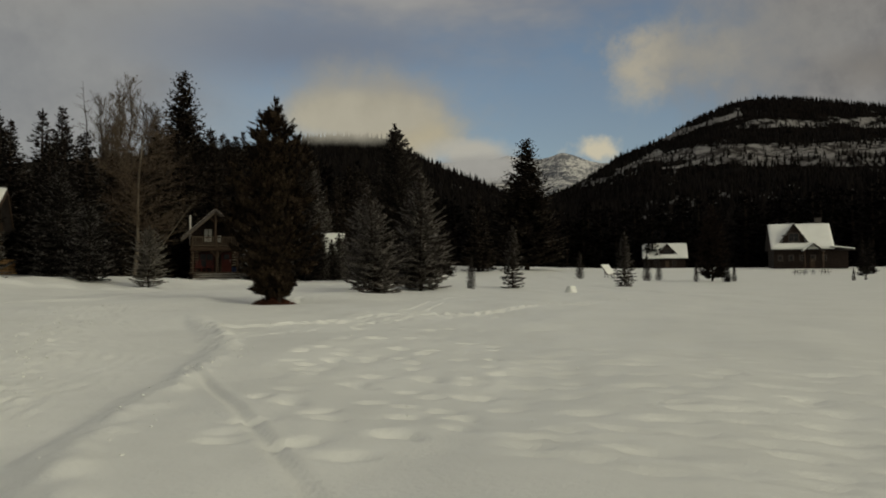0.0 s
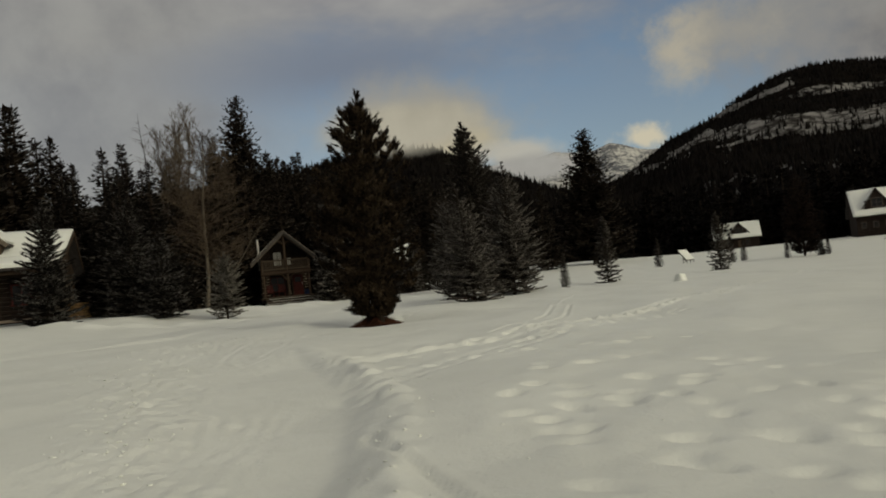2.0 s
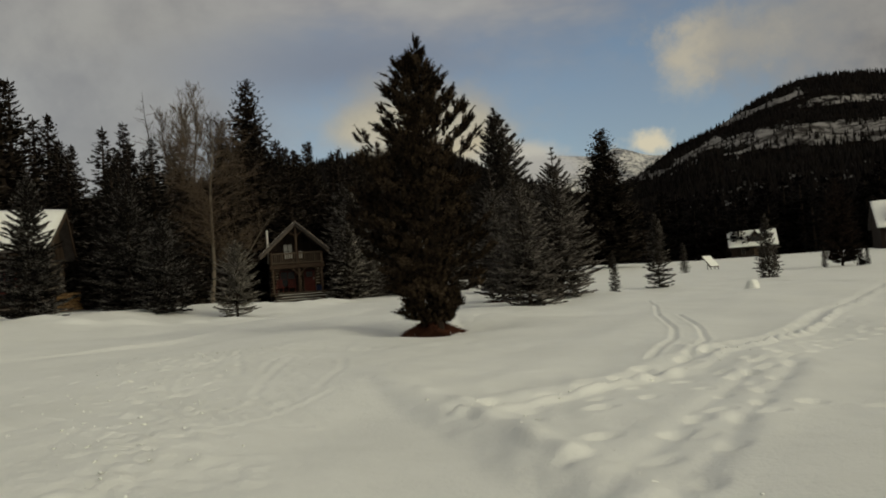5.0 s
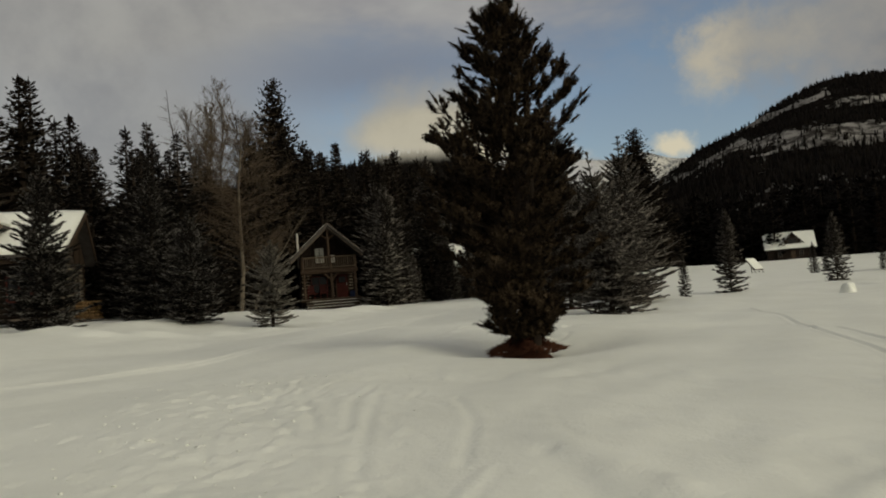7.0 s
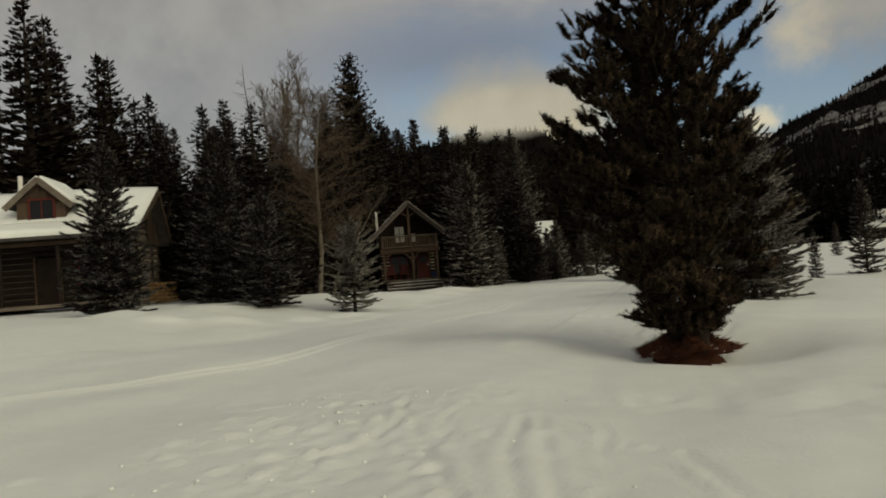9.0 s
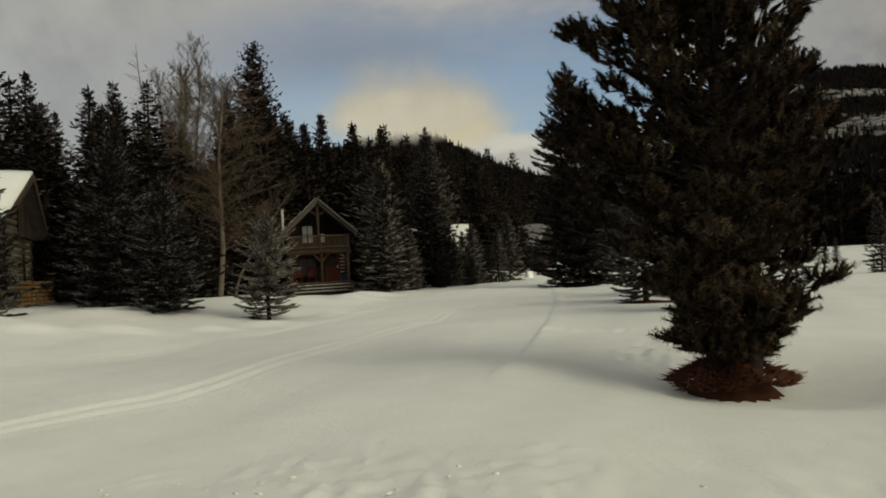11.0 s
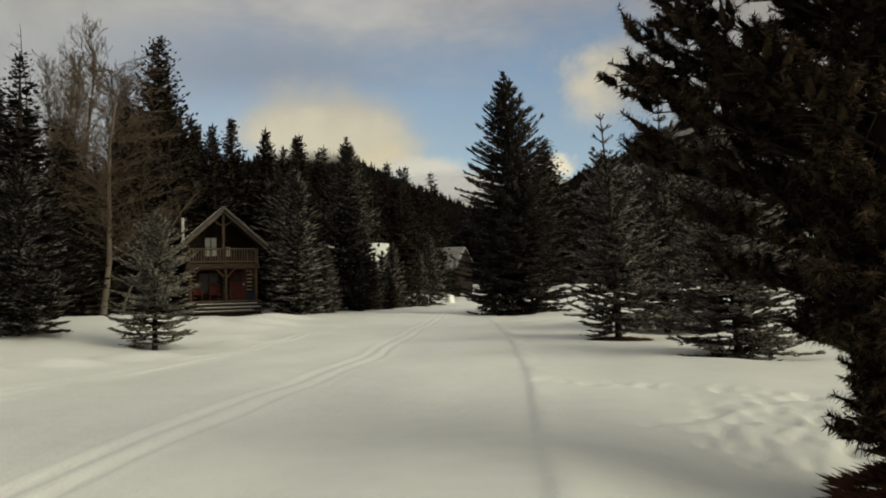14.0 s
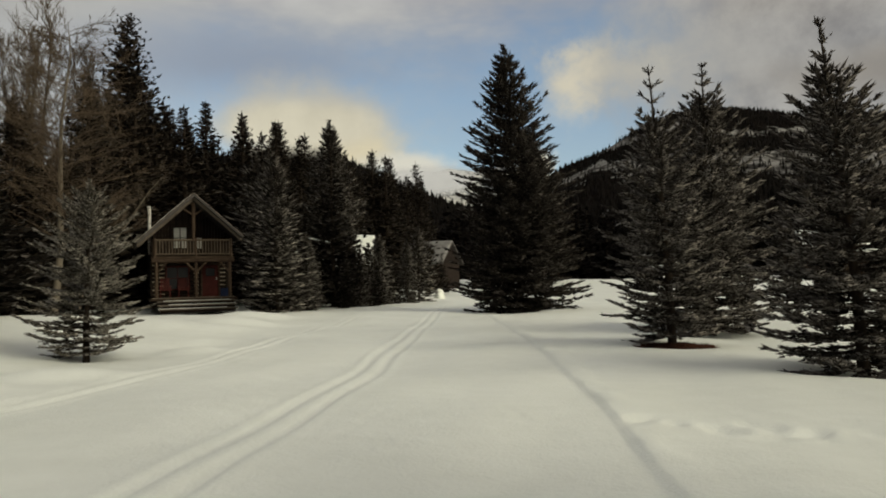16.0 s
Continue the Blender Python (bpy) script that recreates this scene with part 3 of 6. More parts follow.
# tree wells: place, radius, depth; mounds: place, half widths, height
WELLS = [(-28.2, 65.0, 3.6, 0.68), (-8.5, 26.9, 1.75, 0.33), (-8.85, 41.3, 0.85, 0.12), (-7.12, 36.8, 1.0, 0.15), (-19.8, 39.0, 0.5, 0.10), (-6.6, 46.0, 1.2, 0.12), (-11.0, 63.0, 2.2, 0.12)]
MOUNDS = [(-22.6, 41.5, 1.6, 0.8, 0.10), (-21.4, 47.0, 2.2, 1.0, 0.14), (-23.4, 36.5, 2.0, 0.7, 0.06), (-30.6, 63.6, 1.2, 0.9, 0.3),
          (-18.9, 36.6, 0.9, 0.5, 0.14), (-19.6, 35.0, 0.7, 0.4, 0.13), (-21.0, 33.6, 1.0, 0.5, 0.16), (-22.6, 32.6, 0.9, 0.5, 0.15), (-18.6, 40.8, 0.6, 0.4, 0.12), (-19.4, 43.0, 1.0, 0.6, 0.16), (-20.6, 49.5, 1.3, 0.7, 0.2), (-24.4, 33.2, 1.2, 0.6, 0.16), (-22.0, 56.0, 1.6, 0.9, 0.22), (-20.0, 88.0, 3.5, 1.3, 0.8), (-13.6, 92.0, 2.6, 1.2, 0.8), (13.5, 131.0, 2.6, 1.2, 0.75), (6.4, 129.0, 1.8, 1.0, 0.6), (18.0, 131.5, 1.5, 1.0, 0.9), (26.0, 118.0, 1.6, 0.9, 0.8), (24.0, 122.0, 6.0, 2.0, 0.5), (-6.0, 31.2, 1.6, 0.7, 0.10)]


def make_ground():
    out = np.cumsum(0.15 * 1.22 ** np.arange(1, 46))
    gx = np.concatenate([-22.0 - out[::-1], np.arange(-22.0, -17.8, 0.12), np.arange(-17.8, -12.6, 0.07), np.arange(-12.6, -2.4, 0.05), np.arange(-2.4, 0.6, 0.06), np.arange(0.6, 9.0, 0.15), 9.0 + out])
    gy = np.concatenate([3.0 - out[::-1], np.arange(3.0, 6.0, 0.1), np.arange(6.0, 23.6, 0.06), np.arange(23.6, 33.6, 0.08), np.arange(33.6, 38.0, 0.13), np.arange(38.0, 62.0, 0.25), 62.0 + np.cumsum(0.25 * 1.13 ** np.arange(1, 66))])
    x, y = np.meshgrid(gx, gy)
    z = snow_field(x, y)
    dents((gx, gy, x, y, z))
    ny, nx = x.shape
    v = np.stack([x, y, z], -1).reshape(-1, 3)
    i = (np.arange(ny - 1)[:, None] * nx + np.arange(nx - 1)[None]).ravel()
    me = arrays_mesh("ground", v, np.stack([i, i + 1, i + nx + 1, i + nx], 1), True)
    me.materials.append(MAT_SNOW)
    tagged(new("ground", me), "trampled white snow field with ski tracks and footprints", "snow", kind="structure")
    return gx, gy, z


GRID = make_ground()


def snow_chunks(seed):
    """Broken clods of snow that skis and boots threw up beside the tracks."""
    rng = random.Random(seed)
    gx, gy, z = GRID
    spots = []
    for _ in range(420):                                              # along the skated line
        px, py, a = point_on(SKATED, rng.uniform(0.0, 18.9))
        wide_ = 0.25 + 0.65 * min(1.0, max(0.0, (py - 13) / 6))
        off = rng.gauss(0.1, wide_)
        spots.append((px - math.sin(a) * off, py + math.cos(a) * off, rng.uniform(0.009, 0.024)))
    for line, far, count in ((TRAIL, 24.0, 130), (BANK, 17.0, 110)):
        for _ in range(count):
            px, py, a = point_on(line, rng.uniform(0.0, far))
            off = rng.gauss(-0.25, 0.16)
            spots.append((px - math.sin(a) * off, py + math.cos(a) * off, rng.uniform(0.009, 0.022)))
    for _ in range(120):                                              # crumbs about the old footprints
        spots.append((rng.uniform(-2.5, 6.5), rng.uniform(6.5, 17.0), rng.uniform(0.008, 0.018)))
    v, f = [], []
    shape = [(1, 0, 0), (-1, 0, 0), (0, 1, 0), (0, -1, 0), (0, 0, 1), (0, 0, -1)]
    faces = [(0, 2, 4), (2, 1, 4), (1, 3, 4), (3, 0, 4), (2, 0, 5), (1, 2, 5), (3, 1, 5), (0, 3, 5)]
    for px, py, r in spots:
        i, j = min(len(gx) - 1, int(np.searchsorted(gx, px))), min(len(gy) - 1, int(np.searchsorted(gy, py)))
        turn, o = rng.uniform(0, 3.14), len(v)
        stretch = rng.uniform(1.0, 2.0)
        for ax, ay, az in shape:
            ax, ay, az = ax * stretch + rng.uniform(-0.35, 0.35), ay + rng.uniform(-0.35, 0.35), az * 0.5 + rng.uniform(-0.2, 0.2)
            v.append((px + r * (ax * math.cos(turn) - ay * math.sin(turn)), py + r * (ax * math.sin(turn) + ay * math.cos(turn)), float(z[j, i]) + r * (0.05 + az)))
        f += [tuple(o + k for k in face) for face in faces]
    me = arrays_mesh("snow_chunks", np.array(v), np.array(f))
    me.materials.append(MAT_SNOW)
    tagged(new("snow_chunks", me), "small broken chunks of snow scattered along the tracks", "snow", kind="stuff")


snow_chunks(17)


# ---- mountains ----
HUB = (-6.0, 14.0)


def slope(name, near, far, ridge, mat, label, seed, rough=1.0, steps=(150, 46), foot=1.2):
    """A mountainside that climbs from its foot to a ridge line given as (azimuth, elevation) in degrees."""
    az = np.linspace(ridge[0][0], ridge[-1][0], steps[0])
    top = np.interp(az, [a for a, _ in ridge], [e for _, e in ridge])
    k = np.linspace(0, 1, steps[1])
    a, t = np.meshgrid(np.radians(az), k)
    r = near + (far - near) * t
    el = foot + (top[None] - foot) * (0.30 * t + 0.70 * t ** 0.75)
    x, y = HUB[0] + r * np.sin(a), HUB[1] + r * np.cos(a)
    z = r * np.tan(np.radians(el))
    s = far / 1500
    z = z + rough * s * (16 * wave(x, y, 420 * s, seed) + 7 * wave(x, y, 130 * s, seed + 1) + 3.0 * wave(x, y, 45 * s, seed + 2)) * (0.25 + 0.75 * np.sin(np.pi * np.clip(t, 0, 1)) + 0.12 * t)
    back = np.stack([x[-1] + (x[-1] - HUB[0]) * 0.3, y[-1] + (y[-1] - HUB[1]) * 0.3, z[-1] * 0 - 5], -1)
    v = np.concatenate([np.stack([x, y, z], -1).reshape(-1, 3), back])
    n = steps[0]
    i = (np.arange(steps[1])[:, None] * n + np.arange(n - 1)[None]).ravel()
    me = arrays_mesh(name, v, np.stack([i, i + 1, i + n + 1, i + n], 1), True)
    me.materials.append(mat)
    return tagged(new(name, me), label, "mountain", kind="structure")


# snowy cliff bands on the big mountain: from and to (bearing, rise in degrees), half height, strength
CLIFFS = [((2.2, 6.45), (4.9, 6.75), 0.20, 0.9), ((5.0, 7.1), (8.0, 8.4), 0.42, 0.7), ((8.0, 8.1), (11.8, 8.35), 0.55, 0.85), ((11.8, 8.2), (30.0, 7.4), 0.75, 0.75), ((7.5, 9.2), (13.4, 11.0), 0.24, 0.7), ((12.5, 10.3), (32.0, 9.0), 0.34, 0.36)]
# Cloud shade over the mountain is put into these very dark colours
MAT_SLOPE_R = mountain_material("shaded_wooded_slope", 0.0, (0.006, 0.005, 0.0045), (0.045, 0.041, 0.038), (0.27, 0.26, 0.25), 85, 225, 0.12, CLIFFS)
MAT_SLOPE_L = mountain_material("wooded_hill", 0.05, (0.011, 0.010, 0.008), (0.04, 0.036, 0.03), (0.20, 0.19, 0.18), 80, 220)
# Distance haze is mixed into the pale bluish wood and rock colours
MAT_PEAK = mountain_material("hazy_snowy_peak", 1.2, (0.07, 0.075, 0.085), (0.16, 0.165, 0.18), (0.62, 0.61, 0.58), 200, 900, 0.3)
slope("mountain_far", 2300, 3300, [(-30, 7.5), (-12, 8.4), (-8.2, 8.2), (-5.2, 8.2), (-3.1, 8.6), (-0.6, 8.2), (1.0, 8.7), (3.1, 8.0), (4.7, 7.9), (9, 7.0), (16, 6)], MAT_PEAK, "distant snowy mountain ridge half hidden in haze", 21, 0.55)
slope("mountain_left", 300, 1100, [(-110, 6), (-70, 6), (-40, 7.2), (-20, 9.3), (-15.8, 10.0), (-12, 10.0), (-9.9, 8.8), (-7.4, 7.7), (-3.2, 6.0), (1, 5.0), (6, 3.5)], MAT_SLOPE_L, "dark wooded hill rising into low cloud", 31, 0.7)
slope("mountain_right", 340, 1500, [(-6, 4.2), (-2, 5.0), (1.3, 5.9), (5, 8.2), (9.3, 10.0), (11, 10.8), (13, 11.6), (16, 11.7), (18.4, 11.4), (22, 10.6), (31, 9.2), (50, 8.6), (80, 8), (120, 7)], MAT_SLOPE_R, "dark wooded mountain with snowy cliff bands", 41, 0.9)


def hillside_trees(slope_ob, count, height, seed, gaps, label):
    """Thousands of far conifers standing on a mountainside, as small cones."""
    rng = np.random.RandomState(seed)
    me = slope_ob.data
    co = np.empty(len(me.vertices) * 3, np.float32)
    me.vertices.foreach_get("co", co)
    co = co.reshape(-1, 3)
    ids = np.empty(len(me.polygons) * 4, np.int32)
    me.loops.foreach_get("vertex_index", ids)
    quads = co[ids.reshape(-1, 4)]
    quads = quads[(quads[:, :, 2].min(1) > 3)]
    c = quads.mean(1)
    az = np.degrees(np.arctan2(c[:, 0] - HUB[0], c[:, 1] - HUB[1]))
    el = np.degrees(np.arctan2(c[:, 2], np.hypot(c[:, 0] - HUB[0], c[:, 1] - HUB[1])))
    area = np.linalg.norm(np.cross(quads[:, 1] - quads[:, 0], quads[:, 3] - quads[:, 0]), axis=1)
    patch = wave(c[:, 0], c[:, 1], 260, seed) + 0.6 * wave(c[:, 0], c[:, 1], 90, seed + 1)
    thin = np.ones(len(el))
    for (a0, e0), (a1, e1), half, power in gaps:
        t = (az - a0) / (a1 - a0)
        thin *= 1.0 - 0.93 * ((t > -0.03) & (t < 1.03)) * np.exp(-((el - e0 - t * (e1 - e0) + 0.10 * patch) / (half * 0.95)) ** 4)
    p = area * thin * ((az > -32) & (az < 42)) / np.hypot(c[:, 0], c[:, 1])
    pick = rng.choice(len(quads), count, p=p / p.sum())
    u, t = rng.uniform(0, 1, (count, 1)), rng.uniform(0, 1, (count, 1))
    q = quads[pick]
    base = (q[:, 0] * (1 - u) + q[:, 1] * u) * (1 - t) + (q[:, 3] * (1 - u) + q[:, 2] * u) * t
    h = height * rng.uniform(0.55, 1.25, count)
    spin = rng.uniform(0, 6.3, count)
    v = [base + np.stack([0 * h, 0 * h, h], 1)]
    for k in range(3):
        a = spin + k * 2.0944
        v.append(base + np.stack([0.20 * h * np.cos(a), 0.20 * h * np.sin(a), -0.1 * h], 1))
    v = np.stack(v, 1).reshape(-1, 3)
    o = np.arange(count)[:, None] * 4
    f = np.concatenate([o + np.array([[0, 1, 2]]), o + np.array([[0, 2, 3]]), o + np.array([[0, 3, 1]])])
    me = arrays_mesh("hillside_trees", v, f)
    me.materials.append(MAT_SHADED_WOOD)
    tagged(new("hillside_trees", me), label, "trees", kind="stuff")


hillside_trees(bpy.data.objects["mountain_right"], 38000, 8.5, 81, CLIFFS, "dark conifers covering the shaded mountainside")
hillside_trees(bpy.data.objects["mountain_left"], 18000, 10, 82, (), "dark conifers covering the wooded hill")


def cloud_bank(name, dist, az, el, mat, label):
    """A sheet of cloud that hangs before a summit."""
    n = 24
    v, f = [], []
    for e in (el[0], el[1]):
        for k in range(n + 1):
            a = radians(az[0] + (az[1] - az[0]) * k / n)
            v.append((HUB[0] + dist * math.sin(a), HUB[1] + dist * math.cos(a), dist * math.tan(radians(e))))
    f = [(k, k + 1, n + 2 + k, n + 1 + k) for k in range(n)]
    me = arrays_mesh(name, v, f)
    uv = me.uv_layers.new(name="UVMap")
    for p in me.polygons:
        for li in p.loop_indices:
            vi = me.loops[li].vertex_index
            uv.data[li].uv = ((vi % (n + 1)) / n, float(vi > n))
    me.materials.append(mat)
    return tagged(new(name, me), label, "cloud", kind="structure")


cloud_bank("backdrop_cloud_right", 1300, (9.5, 75), (9.8, 16.5), cloud_material("grey_cloud", (0.17, 0.155, 0.14), 1.0), "grey cloud hanging over the wooded summit")
cloud_bank("backdrop_cloud_left", 1000, (-23, -5.0), (8.9, 14.8), cloud_material("warm_cloud", (0.36, 0.332, 0.262), 1.0), "pale warm cloud lying on the hill top")
cloud_bank("backdrop_cloud_mist", 1900, (-10.5, 0.5), (6.0, 9.3), cloud_material("valley_mist", (0.30, 0.29, 0.265), 1.0), "thin pale mist before the distant peaks")


# ---- trees ----
def spindles(base, way, radius):
    """Many thin shoots at once: each a slim three-sided spindle."""
    n = len(base)
    length = np.linalg.norm(way, axis=1, keepdims=True)
    z = way / np.maximum(length, 1e-6)
    ref = np.where(np.abs(z[:, 2:3]) < 0.9, np.array([[0, 0, 1.0]]), np.array([[1.0, 0, 0]]))
    x = np.cross(z, ref)
    x /= np.linalg.norm(x, axis=1, keepdims=True)
    y = np.cross(z, x)
    r = radius[:, None]
    mid = base + way * 0.38
    ring = [mid + r * (x * math.cos(a) + y * math.sin(a)) for a in (0.5, 2.6, 4.7)]
    v = np.stack([base, *ring, base + way], 1).reshape(-1, 3)
    o = np.arange(n)[:, None] * 5
    f = np.concatenate([o + np.array([[0, b, a]]) for a, b in ((1, 2), (2, 3), (3, 1))] + [o + np.array([[4, a, b]]) for a, b in ((1, 2), (2, 3), (3, 1))])
    return v, f


def sprays(base, way, radius, seed=1):
    """Many flat needled shoots at once: each a small ridged blade."""
    n = len(base)
    rng = np.random.RandomState(seed)
    length = np.linalg.norm(way, axis=1, keepdims=True)
    z = way / np.maximum(length, 1e-6)
    ref = np.where(np.abs(z[:, 2:3]) < 0.9, np.array([[0, 0, 1.0]]), np.array([[1.0, 0, 0]]))
    x = np.cross(z, ref)
    x /= np.linalg.norm(x, axis=1, keepdims=True)
    y = np.cross(x, z)
    roll = rng.normal(0, 0.6, (n, 1))
    x, y = x * np.cos(roll) + y * np.sin(roll), y * np.cos(roll) - x * np.sin(roll)
    r = radius[:, None]
    mid = base + way * rng.uniform(0.3, 0.55, (n, 1)) - y * r * 0.55
    v = np.stack([base, mid + x * r, base + way, mid - x * r], 1).reshape(-1, 3)
    o = np.arange(n)[:, None] * 4
    return v, np.concatenate([o + np.array([[0, 1, 2]]), o + np.array([[0, 2, 3]])])


def spruce_meshes(seed, h, r, levels, per, gap, shoot, start=0.03, droop=0.25, bare_tip=0.0, power=0.85, lean=(0, 0), fork=True, slim=0.15, belly=0.13):
    """Trunk and crown of a spruce: whorls of boughs, each a spray of shoots."""
    rng = np.random.RandomState(seed)
    trunk = Build()
    pts = [(lean[0] * (k / 8) ** 1.5, lean[1] * (k / 8) ** 1.5, h * k / 8 - (0.25 if k == 0 else 0)) for k in range(9)]
    base_r = 0.012 * h + 0.03
    size = shoot
    trunk.chain(pts, [base_r * (1 - k / 8) ** 0.8 + 0.008 for k in range(9)], 8)
    base, way, rad = [], [], []
    for level in range(levels):
        f = start + (1 - start - 0.015) * ((level + rng.uniform(0, 0.8)) / levels)
        z0 = f * h
        reach = r * (1 - f) ** power * (0.5 + 0.5 * min(1.0, (f + 0.03) / belly)) + 0.006 * h
        level_f = f
        for b in range(per):
            f = min(0.985, max(start, level_f + rng.uniform(-0.9, 0.9) / levels))
            z0 = f * h
            a = rng.uniform(0, 2 * math.pi)
            length = reach * rng.uniform(0.62, 1.12)
            lift = -droop * (1 - f) * rng.uniform(0.6, 1.4) + 0.75 * f ** 1.6
            curl = 0.28 * rng.uniform(0.5, 1.3)
            n = max(2, int(length / gap))
            s = (np.arange(n) + rng.uniform(0.3, 0.9, n)) / n
            s = s[s > 0.10] if f < 0.8 else s
            c, sn = math.cos(a), math.sin(a)
            wob = 0.05 * length * np.sin(s * 4 + rng.uniform(0, 6))
            px = c * length * s - sn * wob + lean[0] * f ** 1.5
            py = sn * length * s + c * wob + lean[1] * f ** 1.5
            pz = z0 + length * (lift * s + curl * s * s)
            slope_z = lift + 2 * curl * s
            q = [(0.0, 0.0, 0.0, pts[0])]
            trunk_from = (lean[0] * f ** 1.5, lean[1] * f ** 1.5, z0)
            tip = (c * length * 0.9 + trunk_from[0], sn * length * 0.9 + trunk_from[1], z0 + length * (lift * 0.9 + curl * 0.81))
            mid = (c * length * 0.5 + trunk_from[0], sn * length * 0.5 + trunk_from[1], z0 + length * (lift * 0.5 + curl * 0.25))
            if fork:
                trunk.chain([trunk_from, mid, tip], [0.006 + 0.011 * length, 0.005 + 0.006 * length, 0.004], 3)
            for sgn in (-1, 1, 0):
                m = len(s)
                size = shoot * (0.30 + 0.70 * (1 - f))
                if sgn == 0:
                    yaw, ln = np.full(m, a) + rng.uniform(-0.25, 0.25, m), rng.uniform(0.7, 1.2, m) * size
                    up = slope_z * 0.8 + rng.uniform(0.0, 0.5, m)
                else:
                    yaw = a + sgn * rng.uniform(0.6, 1.15, m)
                    ln = (0.42 * length * (1 - s) * rng.uniform(0.5, 1.1, m) + size * rng.uniform(0.5, 1.0, m))
                    up = slope_z * 0.6 + rng.uniform(-0.25, 0.15, m)
                d = np.stack([np.cos(yaw), np.sin(yaw), up], 1)
                d /= np.linalg.norm(d, axis=1, keepdims=True)
                b0 = np.stack([px, py, pz], 1)
                base.append(b0)
                way.append(d * ln[:, None])
                rad.append(np.clip(slim * ln, slim * size, 2.2 * slim * size))
                if sgn != 0 and fork:                                # side twigs on the longer sprays
                    long_ = ln > size * 1.5
                    for frac in (0.25, 0.4, 0.55, 0.7, 0.88):
                        if long_.any():
                            k = long_.sum()
                            yy = yaw[long_] + rng.choice([-1, 1], k) * rng.uniform(0.5, 1.0, k)
                            dd = np.stack([np.cos(yy), np.sin(yy), up[long_] * 0.6 + rng.uniform(-0.3, 0.2, k)], 1)
                            dd /= np.linalg.norm(dd, axis=1, keepdims=True)
                            l2 = size * rng.uniform(0.6, 1.1, k)
                            base.append(b0[long_] + d[long_] * (ln[long_] * frac)[:, None])
                            way.append(dd * l2[:, None])
                            rad.append(slim * 1.25 * l2)
    top = np.array([[lean[0], lean[1], h * 0.97]])
    base.append(top)
    way.append(np.array([[0, 0, h * 0.03 + shoot * 0.5]]))
    rad.append(np.array([shoot * 0.12]))
    base, way, rad = np.concatenate(base), np.concatenate(way), np.concatenate(rad)
    keep = base[:, 2] > 0.04
    v, f = sprays(base[keep], way[keep], rad[keep], seed)
    v[:, 2] = np.maximum(v[:, 2], 0.0)
    return trunk.mesh("trunk", True), arrays_mesh("crown", v, f)


def fingers(base, way, radius):
    """Many slim needled shoots at once: each a three-sided spike."""
    n = len(base)
    z = way / np.maximum(np.linalg.norm(way, axis=1, keepdims=True), 1e-6)
    ref = np.where(np.abs(z[:, 2:3]) < 0.9, np.array([[0, 0, 1.0]]), np.array([[1.0, 0, 0]]))
    x = np.cross(z, ref)
    x /= np.linalg.norm(x, axis=1, keepdims=True)
    y = np.cross(x, z)
    r = radius[:, None]
    foot = base + way * 0.06
    ring = [foot + r * (x * math.cos(a) + y * math.sin(a)) for a in (math.pi / 2, 7 * math.pi / 6, 11 * math.pi / 6)]
    v = np.stack([*ring, base + way], 1).reshape(-1, 3)
    o = np.arange(n)[:, None] * 4
    return v, np.concatenate([o + np.array([[a, b, 3]]) for a, b in ((0, 1), (1, 2), (2, 0))])


